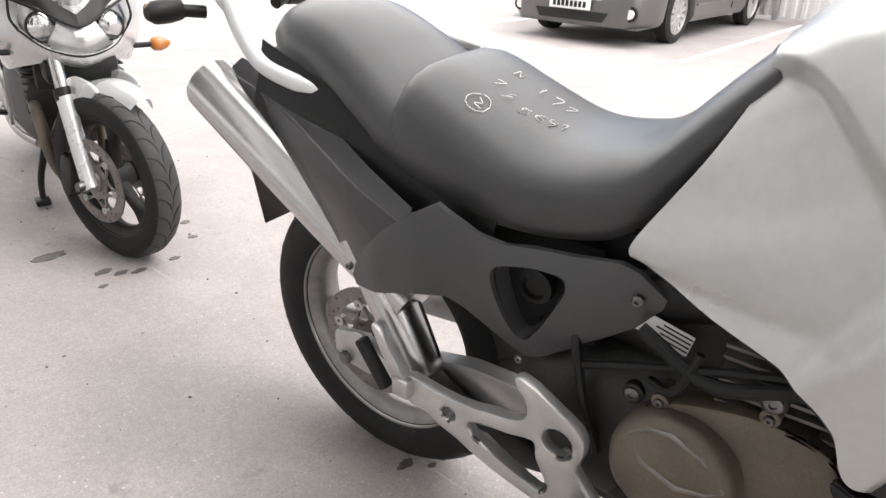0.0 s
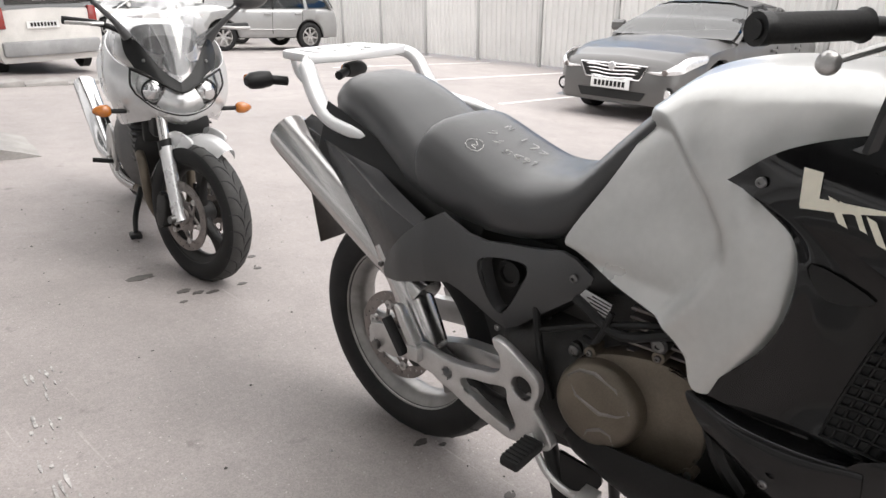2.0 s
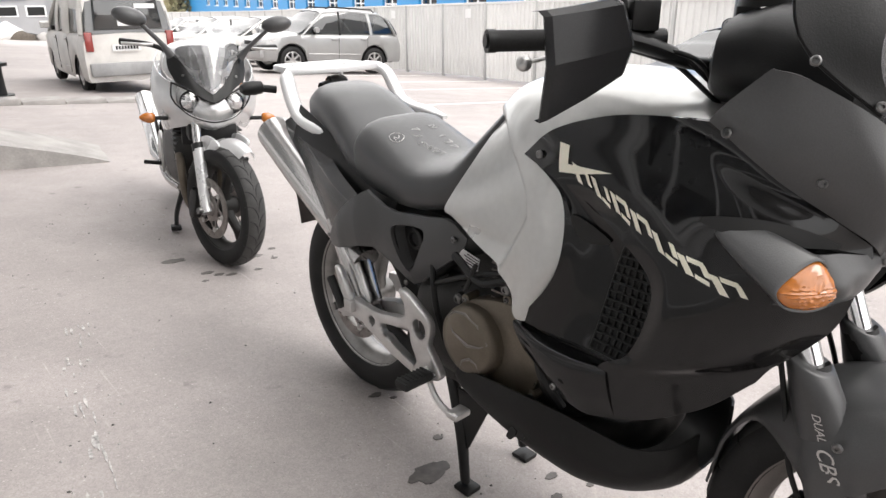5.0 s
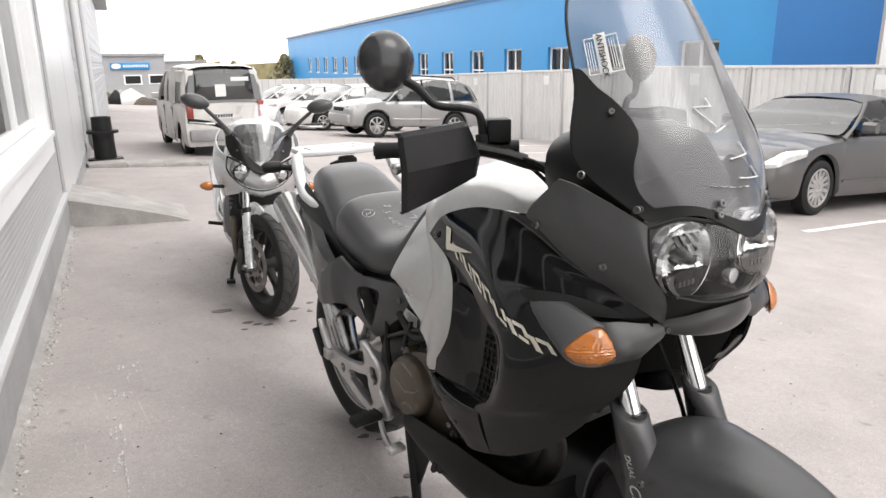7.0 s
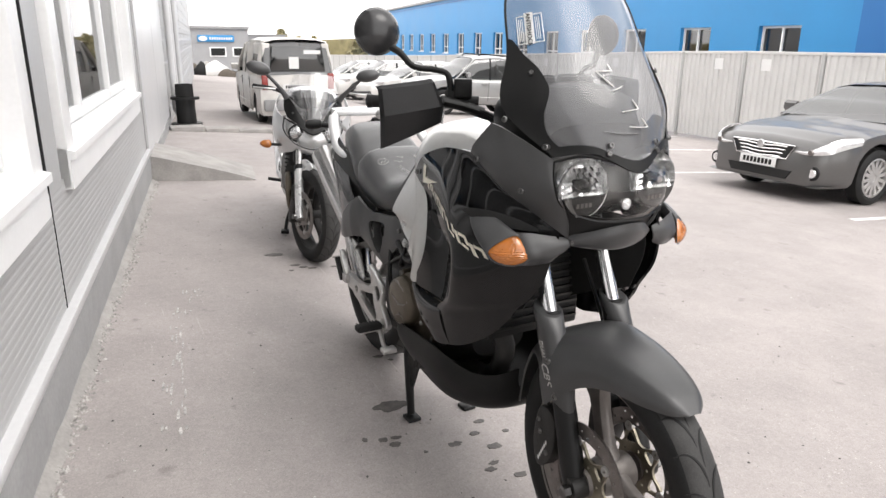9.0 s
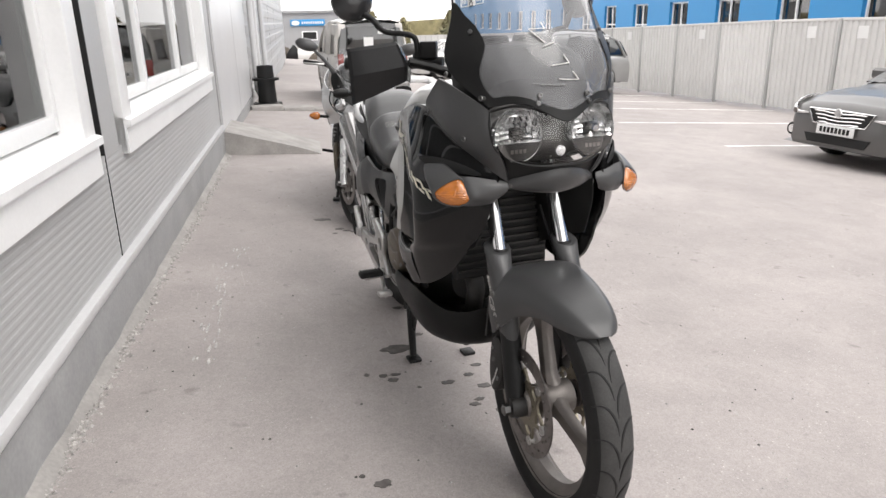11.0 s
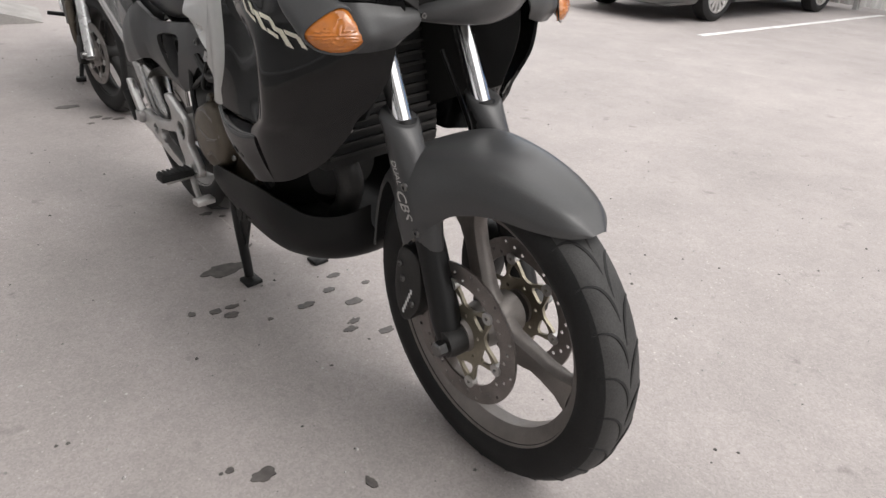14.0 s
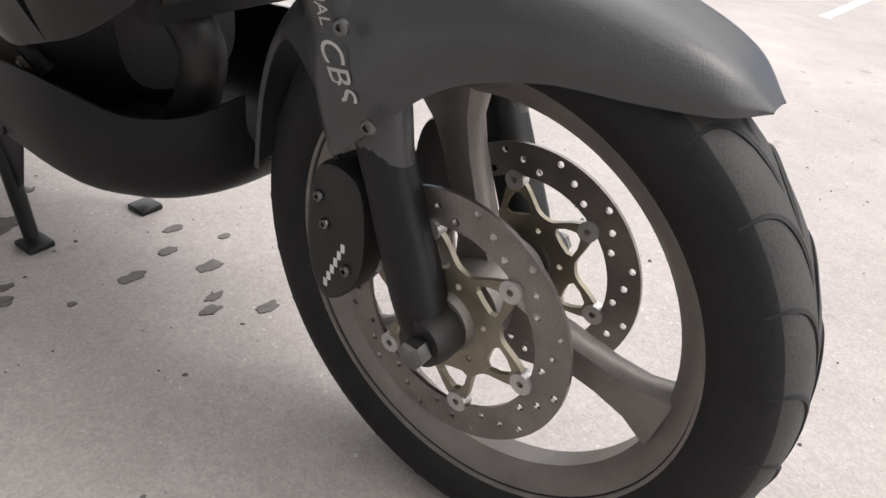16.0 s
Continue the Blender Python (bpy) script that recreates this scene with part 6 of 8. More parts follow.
# luggage rack
rack = empty("luggage_rack", Matrix.Translation((0.14, 0, 0)), "", "")
rack.parent = bike
tagged(rack, "silver cast luggage rack with grab bars")
for s in (-1, 1):
    bm = bmesh.new()
    pts = cat([(s * 0.226, 0.004, 0.888), (s * 0.229, 0.09, 0.898), (s * 0.220, 0.175, 0.910), (s * 0.212, 0.222, 0.934), (s * 0.208, 0.255, 0.975), (s * 0.202, 0.280, 1.015), (s * 0.186, 0.312, 1.036), (s * 0.150, 0.345, 1.042)], 36)
    rings = []
    for i, p in enumerate(pts):
        t = (pts[min(i + 1, 36)] - pts[max(i - 1, 0)]).normalized()
        sd = Vector((1, 0, 0)) if i < 30 else Vector((1, 0.5, 0)).normalized()
        nm = t.cross(sd).normalized()
        k = min(1.0, 0.45 + i / 9)
        rings.append([p + sd * (0.023 * k * a) + nm * (0.0150 * k * b) for a, b in ((1, 0.5), (0.6, 1), (-0.6, 1), (-1, 0.5), (-1, -0.5), (-0.6, -1), (0.6, -1), (1, -0.5))])
    loft(bm, rings)
    part("grab_bar", bm, M["rack"], rack, smooth=55)
    bm = bmesh.new()
    tube(bm, [(s * 0.120, 0.455, 1.045), (s * 0.115, 0.44, 0.99), (s * 0.09, 0.42, 0.95)], 0.008, 8, 8)
    part("stay", bm, M["rack"], rack)
    bm = bmesh.new()
    slab(bm, curve2([(0.03, 0.888), (0.11, 0.888), (0.11, 0.865), (0.07, 0.855), (0.03, 0.87)], 3), s * 0.215, s * 0.23, "yz", 0.003)
    part("bar_foot", bm, M["alu"], rack)
bm = bmesh.new()
slab(bm, [(-0.180, 0.300), (-0.085, 0.272), (0.085, 0.272), (0.180, 0.300), (0.165, 0.350), (0.150, 0.455), (0.130, 0.475), (-0.130, 0.475), (-0.150, 0.455), (-0.165, 0.350)], 1.032, 1.054, "xy", 0.005,
     holes=[[(-0.125, 0.325), (-0.112, 0.325), (-0.100, 0.445), (-0.118, 0.445)], [(0.125, 0.325), (0.112, 0.325), (0.100, 0.445), (0.118, 0.445)], [(-0.082, 0.335), (-0.045, 0.320), (-0.045, 0.360), (-0.082, 0.375)], [(0.082, 0.335), (0.045, 0.320), (0.045, 0.360), (0.082, 0.375)], [(-0.030, 0.300), (0.030, 0.300), (0.026, 0.330), (-0.026, 0.330)], [(-0.070, 0.405), (-0.040, 0.395), (-0.040, 0.440), (-0.070, 0.440)], [(0.070, 0.405), (0.040, 0.395), (0.040, 0.440), (0.070, 0.440)]])
part("rack_plate", bm, M["rack"], rack)


def other_side(ob):
    """The mirrored twin of a part on the other flank."""
    bm = bmesh.new()
    bm.from_mesh(ob.data)
    bmesh.ops.scale(bm, vec=(-1, 1, 1), verts=bm.verts)
    bmesh.ops.reverse_faces(bm, faces=bm.faces)
    twin = part(ob.name.split(".")[0], bm, list(ob.data.materials), ob.parent, smooth=60)
    return twin


# ---- fairing, screen, lights, bars ----
FAIR = [[(-0.236, -0.857, 0.992), (-0.246, -0.930, 1.049), (-0.250, -1.040, 1.086), (-0.262, -1.140, 1.100), (-0.266, -1.229, 1.102)],
        [(-0.254, -0.930, 0.972), (-0.268, -1.020, 1.018), (-0.279, -1.120, 1.042), (-0.274, -1.220, 1.050), (-0.238, -1.315, 1.032)],
        [(-0.266, -1.030, 0.938), (-0.292, -1.110, 0.965), (-0.302, -1.190, 0.982), (-0.278, -1.290, 0.985), (-0.192, -1.385, 0.980)],
        [(-0.294, -1.120, 0.898), (-0.308, -1.180, 0.910), (-0.308, -1.236, 0.914), (-0.262, -1.330, 0.910), (-0.152, -1.432, 0.938)],
        [(-0.298, -1.176, 0.850), (-0.312, -1.220, 0.858), (-0.294, -1.280, 0.864), (-0.242, -1.360, 0.868), (-0.165, -1.432, 0.885)],
        [(-0.298, -1.180, 0.790), (-0.312, -1.220, 0.795), (-0.292, -1.280, 0.800), (-0.240, -1.350, 0.805), (-0.174, -1.415, 0.812)],
        [(-0.290, -1.145, 0.700), (-0.300, -1.190, 0.710), (-0.284, -1.250, 0.722), (-0.240, -1.315, 0.738), (-0.185, -1.375, 0.755)],
        [(-0.282, -1.085, 0.648), (-0.287, -1.140, 0.655), (-0.272, -1.200, 0.668), (-0.240, -1.275, 0.690), (-0.198, -1.345, 0.722)],
        [(-0.262, -1.060, 0.530), (-0.258, -1.110, 0.543), (-0.246, -1.175, 0.566), (-0.224, -1.262, 0.622), (-0.204, -1.328, 0.692)]]
SCOOP = [[(-0.234, -0.880, 0.982), (-0.244, -0.950, 0.970), (-0.254, -1.030, 0.935), (-0.255, -1.120, 0.888)],
         [(-0.248, -0.955, 0.938), (-0.242, -1.000, 0.905), (-0.240, -1.080, 0.872), (-0.246, -1.200, 0.850)],
         [(-0.256, -0.974, 0.862), (-0.240, -1.010, 0.825), (-0.232, -1.090, 0.790), (-0.244, -1.205, 0.795)],
         [(-0.255, -0.950, 0.765), (-0.238, -0.990, 0.722), (-0.230, -1.070, 0.700), (-0.240, -1.170, 0.710)],
         [(-0.245, -0.866, 0.655), (-0.240, -0.960, 0.643), (-0.238, -1.040, 0.643), (-0.246, -1.110, 0.645)]]


def skin(rows, n=44):
    """Points of the smooth sheet through a net: [along][down]."""
    net = [cat(r, n) for r in rows]
    return [cat([r[j] for r in net], n) for j in range(n + 1)]


def skin_x(grid, y, z):
    """How far out a skin lies at that station and height."""
    n = len(grid) - 1
    j, i = min(((j, i) for j in range(1, n) for i in range(1, n)), key=lambda q: (grid[q[0]][q[1]].y - y) ** 2 + (grid[q[0]][q[1]].z - z) ** 2)
    p, a, b = grid[j][i], (grid[j + 1][i] - grid[j - 1][i]) / 2, (grid[j][i + 1] - grid[j][i - 1]) / 2
    det = a.y * b.z - a.z * b.y
    u, v = ((y - p.y) * b.z - (z - p.z) * b.y) / det, (a.y * (z - p.z) - a.z * (y - p.y)) / det
    return p.x + a.x * max(-1, min(1, u)) + b.x * max(-1, min(1, v))


FG = skin(FAIR)
SG = skin(SCOOP, 24)


def fairing_x(y, z):
    return skin_x(FG, y, z)


RIGHT = Matrix.Translation((0.018, 0, -0.004))
bm = bmesh.new()
patch(bm, FAIR, 44, 56, -0.007)
fair = part("fairing", bm, M["gloss"], bike, "gloss black side fairing", smooth=60)
other_side(fair).matrix_basis = RIGHT
bm = bmesh.new()
patch(bm, SCOOP, 24, 24, -0.004)
scoop = part("fairing_scoop", bm, M["gloss"], bike, "recessed gloss black air scoop behind the fairing", smooth=60)
other_side(scoop).matrix_basis = RIGHT
bm = bmesh.new()
patch(bm, [[(-0.232, -0.862, 0.648), (-0.238, -0.950, 0.640), (-0.240, -1.030, 0.640), (-0.246, -1.105, 0.644)],
           [(-0.241, -0.848, 0.637), (-0.268, -0.930, 0.630), (-0.280, -1.020, 0.635), (-0.285, -1.105, 0.650)],
           [(-0.245, -0.885, 0.590), (-0.270, -0.960, 0.582), (-0.281, -1.030, 0.586), (-0.278, -1.110, 0.598)],
           [(-0.238, -0.930, 0.556), (-0.254, -0.980, 0.539), (-0.262, -1.050, 0.528), (-0.258, -1.115, 0.546)]], 20, 24, -0.005)
low_f = part("lower_fairing", bm, M["gloss"], bike, "gloss black ledge below the scoop", smooth=50)
other_side(low_f).matrix_basis = RIGHT
# small three-cornered vent high in the scoop
bm = bmesh.new()
vt = [(-0.985, 0.905), (-1.010, 0.858), (-1.066, 0.872)]
rows = [[bm.verts.new((skin_x(SG, y, z) - 0.004, y, z)) for y, z in curve2([(c[0] * f + (1 - f) * -1.020, c[1] * f + (1 - f) * 0.878) for c in vt], 4)] for f in (1.0, 0.6, 0.1)]
for a, b in zip(rows, rows[1:]):
    ring_faces(bm, a, b)
bm.faces.new(rows[-1])
part("vent", bm, M["shade_dark"], scoop)
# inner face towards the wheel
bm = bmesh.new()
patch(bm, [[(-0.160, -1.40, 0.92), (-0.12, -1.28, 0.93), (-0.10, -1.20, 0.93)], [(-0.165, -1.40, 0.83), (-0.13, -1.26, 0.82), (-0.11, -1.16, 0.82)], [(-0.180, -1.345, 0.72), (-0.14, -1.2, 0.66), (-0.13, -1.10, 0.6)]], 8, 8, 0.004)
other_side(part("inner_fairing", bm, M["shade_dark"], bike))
bm = bmesh.new()
box(bm, -0.16, 0.16, -1.16, -1.12, 0.55, 0.92, 0.01)
rad = part("radiator", bm, M["shade_dark"], bike, "dark radiator core behind the fork")
for k in range(14):
    bm = bmesh.new()
    box(bm, -0.15, 0.15, -1.168, -1.160, 0.575 + 0.024 * k, 0.583 + 0.024 * k, 0.001)
    part("radiator_fin", bm, M["engine"], rad)
screw(fair, (-0.283, -0.992, 0.568), r=0.008)
screw(fair, (fairing_x(-0.906, 1.001) - 0.003, -0.906, 1.001), r=0.009)


# side grille in the scoop
def grille_place(a, b, off):
    """Place on the grille: a 0..1 along, b 0..1 down, with a slanting rear edge."""
    z = 0.872 - 0.215 * b
    y0 = -1.098 + 0.058 * b ** 0.8
    y = y0 + (-1.186 + 0.03 * b * b - y0) * a
    return Vector((skin_x(SG, y, z) - off, y, z))


bm = bmesh.new()
rows = [[bm.verts.new(grille_place(a / 8, b / 14, 0.003)) for a in range(9)] for b in range(15)]
for r0, r1 in zip(rows, rows[1:]):
    ring_faces(bm, r0, r1, False)
grl = part("side_grille", bm, M["shade_dark"], bike, "black cross-hatched side grille")
for j in range(9):
    bm = bmesh.new()
    tube(bm, [grille_place(j / 8, b / 12, 0.006 + 0.0012 * math.sin(b * math.pi + j * math.pi)) for b in range(13)], 0.0024, 6)
    part("grille_bar", bm, M["plastic_dark"], grl)
for i in range(13):
    bm = bmesh.new()
    tube(bm, [grille_place(a / 8, i / 12, 0.007) for a in range(9)], 0.0024, 6)
    part("grille_bar", bm, M["plastic_dark"], grl)

# matte upper cowl
bm = bmesh.new()
patch(bm, [[(-0.269, -1.226, 1.103), (-0.242, -1.315, 1.033), (-0.196, -1.386, 0.980), (-0.160, -1.432, 0.944), (-0.126, -1.440, 0.918)],
           [(-0.272, -1.238, 1.120), (-0.250, -1.330, 1.068), (-0.207, -1.398, 1.022), (-0.176, -1.440, 0.992), (-0.150, -1.458, 0.976)],
           [(-0.268, -1.262, 1.145), (-0.252, -1.340, 1.110), (-0.214, -1.402, 1.070), (-0.190, -1.436, 1.048), (-0.176, -1.446, 1.040)],
           [(-0.260, -1.298, 1.180), (-0.254, -1.338, 1.172), (-0.222, -1.384, 1.145), (-0.194, -1.414, 1.122), (-0.176, -1.430, 1.106)]], 32, 32, 0.006)
cowl = part("upper_cowl", bm, M["plastic"], bike, "matte black upper cowl", smooth=60)
other_side(cowl)
for p, ax in (((-0.2635, -1.252, 1.088), (-1, -0.2, 0.3)), ((-0.2185, -1.372, 1.030), (-1, -0.6, 0.2)), ((-0.254, -1.349, 1.192), (-1, -0.3, 0.3)), ((-0.189, -1.414, 1.134), (-0.8, -0.6, 0.3)), ((-0.067, -1.489, 1.140), (-0.2, -1, 0.4)), ((0.067, -1.489, 1.140), (0.2, -1, 0.4)), ((0.189, -1.414, 1.134), (0.8, -0.6, 0.3)), ((0.2185, -1.372, 1.030), (1, -0.6, 0.2))):
    screw(cowl, Vector(p) + Vector(ax).normalized() * 0.004, ax, 0.0085)
# nose wing below the lamp, and a dark sheet as the shade in the gap behind it
half = [[(-0.128, -1.424, 0.922), (-0.095, -1.458, 0.934), (-0.050, -1.490, 0.950), (0, -1.506, 0.958)],
        [(-0.130, -1.434, 0.914), (-0.095, -1.468, 0.918), (-0.050, -1.494, 0.924), (0, -1.505, 0.927)],
        [(-0.124, -1.426, 0.903), (-0.090, -1.452, 0.898), (-0.048, -1.470, 0.893), (0, -1.477, 0.890)],
        [(-0.115, -1.385, 0.905), (-0.085, -1.395, 0.900), (-0.045, -1.402, 0.897), (0, -1.405, 0.895)]]
bm = bmesh.new()
patch(bm, [r + [(-x, y, z) for x, y, z in r[-2::-1]] for r in half], 36, 18, 0.003)
nose = part("nose", bm, M["plastic"], bike, "matte black nose wing under the headlight", smooth=60)
half = [[(-0.170, -1.436, 1.010), (-0.120, -1.462, 0.985), (-0.060, -1.482, 0.972), (0, -1.490, 0.970)],
        [(-0.140, -1.420, 0.920), (-0.095, -1.448, 0.926), (-0.050, -1.478, 0.938), (0, -1.494, 0.948)]]
bm = bmesh.new()
patch(bm, [r + [(-x, y, z) for x, y, z in r[-2::-1]] for r in half], 24, 8, 0.003)
part("lamp_surround", bm, M["plastic_dark"], nose)
for s in (-1, 1):
    screw(nose, (s * 0.1205, -1.443, 0.911), (s * 0.3, -1, 0), 0.007)

# headlight
hl = empty("headlight", Matrix(), "", "")
hl.parent = bike
tagged(hl, "clear twin headlight with chrome reflectors")
half = [[(-0.174, -1.430, 1.103), (-0.120, -1.464, 1.117), (-0.060, -1.496, 1.104), (0, -1.516, 1.080)],
        [(-0.179, -1.440, 1.060), (-0.120, -1.488, 1.060), (-0.060, -1.514, 1.050), (0, -1.527, 1.035)],
        [(-0.168, -1.450, 1.012), (-0.115, -1.492, 1.004), (-0.060, -1.515, 0.998), (0, -1.525, 0.996)],
        [(-0.132, -1.464, 0.980), (-0.092, -1.484, 0.969), (-0.050, -1.499, 0.965), (0, -1.506, 0.966)]]
lensnet = [r + [(-x, y, z) for x, y, z in r[-2::-1]] for r in half]
bm = bmesh.new()
patch(bm, lensnet, 36, 20)
lz = part("lens", bm, M["lens"], hl, smooth=70)
lz.visible_shadow = False
rim = skin(lensnet, 24)
loop = [rim[j][0] for j in range(25)] + [rim[24][i] for i in range(1, 25)] + [rim[j][24] for j in range(23, -1, -1)] + [rim[0][i] for i in range(23, -1, -1)]
bm = bmesh.new()
tube(bm, loop, 0.0035, 6)
part("lens_edge", bm, M["plastic_dark"], hl)
bezel = mat("lamp_bezel_grey", (0.10, 0.098, 0.095), 0.25, 0.6, vary=0.15, scale=30)
bm = bmesh.new()
patch(bm, [[(x * 0.97, y + 0.070 * (1 - (x / 0.2) ** 2) + 0.012, z) for x, y, z in r] for r in lensnet], 24, 16)
part("lamp_housing", bm, bezel, hl, smooth=60)
for s in (-1, 1):
    c_ = Vector((s * 0.110, -1.438, 1.042))
    bm = bmesh.new()
    rows = []
    for a, r in ((-0.026, 0.067), (-0.014, 0.066), (0.012, 0.060), (0.016, 0.014)):
        rows.append([bm.verts.new(c_ + Vector((r * math.cos(2 * math.pi * k / 32), a, r * 1.02 * math.sin(2 * math.pi * k / 32)))) for k in range(32)])
    for a, b in zip(rows, rows[1:]):
        ring_faces(bm, a, b)
    bm.faces.new(rows[-1])
    rf = part("reflector", bm, M["reflector"], hl, "faceted chrome reflector bowl", smooth=0)
    # stepped mirror facets over the upper part
    for i in range(8):
        for j in range(6):
            x, z = -0.056 + 0.016 * i, -0.016 + 0.014 * j
            if math.hypot(x, z) > 0.060 or (abs(x) < 0.012 and -0.004 < z < 0.016):
                continue
            bm = bmesh.new()
            y = -0.014 + 5.0 * (0.0036 - x * x - z * z)
            lean, turn = 0.004 + 0.0035 * ((i * 7 + j * 3) % 4) / 3, 0.003 * ((i * 5 + j * 11) % 5 - 2) / 2
            vs = [bm.verts.new(c_ + Vector((x + dx * 0.0077, y + dz * lean + dx * turn, z + dz * 0.0067))) for dx, dz in ((-1, -1), (1, -1), (1, 1), (-1, 1))]
            bm.faces.new(vs)
            part("facet", bm, M["reflector"], rf, smooth=0)
    # dark lower third with stamped lines
    bm = bmesh.new()
    arc = [math.pi * (1.10 + 0.80 * k / 12) for k in range(13)]
    slab(bm, [(c_.x + 0.063 * math.cos(a), c_.z + 0.063 * math.sin(a)) for a in arc], c_.y - 0.030, c_.y - 0.020, "xz", 0.0)
    vis = part("lower_visor", bm, bezel, rf)
    bm = bmesh.new()
    for k in range(4):
        box(bm, c_.x - 0.024 + 0.012 * k, c_.x - 0.016 + 0.012 * k, c_.y - 0.0312, c_.y - 0.0302, c_.z - 0.044, c_.z - 0.034)
    part("stamped_bars", bm, M["alu_dull"], vis, smooth=0)
    bm = bmesh.new()
    tube(bm, [c_ + Vector((-s * 0.066 * math.cos(a), -0.029, 0.067 * math.sin(a))) for a in (math.pi * (-0.62 + 1.0 * k / 24) for k in range(25))], 0.0015, 6)
    part("bezel_ring", bm, M["steel"], rf)
    bm = bmesh.new()
    lathe(bm, [(-0.040, 0.0), (-0.040, 0.009), (-0.034, 0.012), (0.02, 0.011)], c_ + Vector((0, 0, 0.006)), "y", 18)
    part("bulb_shield", bm, M["steel"], rf)
bm = bmesh.new()
lathe(bm, [(-0.010, 0.014), (0.004, 0.011), (0.012, 0.005), (0.012, 0.0)], (0.0, -1.478, 1.000), "y", 20, caps=False)
part("side_lamp", bm, M["reflector"], hl, "small chrome side lamp", smooth=15)
# windscreen
scn = [[(-0.176, -1.428, 1.112), (-0.10, -1.478, 1.122), (0, -1.516, 1.078), (0.10, -1.478, 1.122), (0.176, -1.428, 1.112)],
       [(-0.246, -1.325, 1.215), (-0.150, -1.428, 1.215), (0, -1.470, 1.215), (0.150, -1.428, 1.215), (0.246, -1.325, 1.215)],
       [(-0.212, -1.285, 1.335), (-0.125, -1.368, 1.335), (0, -1.400, 1.335), (0.125, -1.368, 1.335), (0.212, -1.285, 1.335)],
       [(-0.190, -1.235, 1.450), (-0.105, -1.302, 1.455), (0, -1.325, 1.458), (0.105, -1.302, 1.455), (0.190, -1.235, 1.450)],
       [(-0.135, -1.190, 1.555), (-0.075, -1.235, 1.572), (0, -1.250, 1.578), (0.075, -1.235, 1.572), (0.135, -1.190, 1.555)]]
bm = bmesh.new()
patch(bm, scn, 36, 36)
wind = part("windscreen", bm, M["screen"], bike, "tall smoked windscreen with chalk marks and stickers", smooth=80)
wind.visible_shadow = False
net = [cat(r, 40) for r in scn]
SCR = [cat([net[i][j] for i in range(5)], 40) for j in range(41)]   # SCR[across][up]


def on_screen(u, v, off=0.003):
    j, i = min(39, max(0, int(u * 40))), min(39, max(0, int(v * 40)))
    p = SCR[j][i] + (SCR[j + 1][i] - SCR[j][i]) * (u * 40 - j) + (SCR[j][i + 1] - SCR[j][i]) * (v * 40 - i)
    nrm = (SCR[j + 1][i] - SCR[j][i]).cross(SCR[j][i + 1] - SCR[j][i]).normalized()
    if nrm.y > 0:
        nrm = -nrm
    return p + nrm * off


# black band round the foot of the screen, with side wings
bm = bmesh.new()
rows = []
for i in range(41):
    rows.append([bm.verts.new(on_screen(i / 40, 0.048 * k / 4, 0.004)) for k in range(5)])
for a, b in zip(rows, rows[1:]):
    ring_faces(bm, a, b, False)
foot = part("screen_base", bm, M["plastic_dark"], wind, "black painted screen foot", smooth=80)
WING = curve2([(0.03, 0.075), (0.10, 0.095), (0.21, 0.150), (0.30, 0.192), (0.36, 0.196), (0.43, 0.150), (0.49, 0.080), (0.535, 0.008)], 5)[:36]
for s in (0, 1):
    bm = bmesh.new()
    rows = []
    for v, w in WING:
        rows.append([bm.verts.new(on_screen(abs(s - max(0.004, w) * k / 8), v, 0.0042)) for k in range(9)])
    for a, b in zip(rows, rows[1:]):
        ring_faces(bm, a, b, False)
    part("screen_wing", bm, M["plastic_dark"], foot, "black side wing of the screen foot", smooth=80)
for s in (0.0, 1.0):
    bm = bmesh.new()
    tube(bm, [on_screen(s, 0.03 + 0.95 * k / 20, 0.0) for k in range(21)], 0.003, 6)
    part("screen_edge", bm, M["plastic_dark"], wind)
for u, v in ((0.12, 0.41), (0.88, 0.41), (0.03, 0.05), (0.97, 0.05), (0.34, 0.035), (0.66, 0.035)):
    screw(wind, on_screen(u, v, 0.006), ((u - 0.5) * 1.4, -0.7, 0.3), 0.0075)
# cockpit
bm = bmesh.new()
blocky(bm, [(-1.13, 1.15, 0.10, 0.04), (-1.17, 1.175, 0.17, 0.075), (-1.24, 1.18, 0.195, 0.085), (-1.30, 1.17, 0.185, 0.080), (-1.37, 1.13, 0.15, 0.045)])
part("instrument_pod", bm, M["plastic_dark"], bike, "black instrument pod")
for x in (-0.06, 0.06):
    bm = bmesh.new()
    lathe(bm, [(-0.02, 0.05), (0.0, 0.048), (0.004, 0.043), (0.0, 0.04), (0.0, 0.0)], (x, -1.20, 1.275), "z", 24)
    part("gauge", bm, M["plastic_dark"], bike)
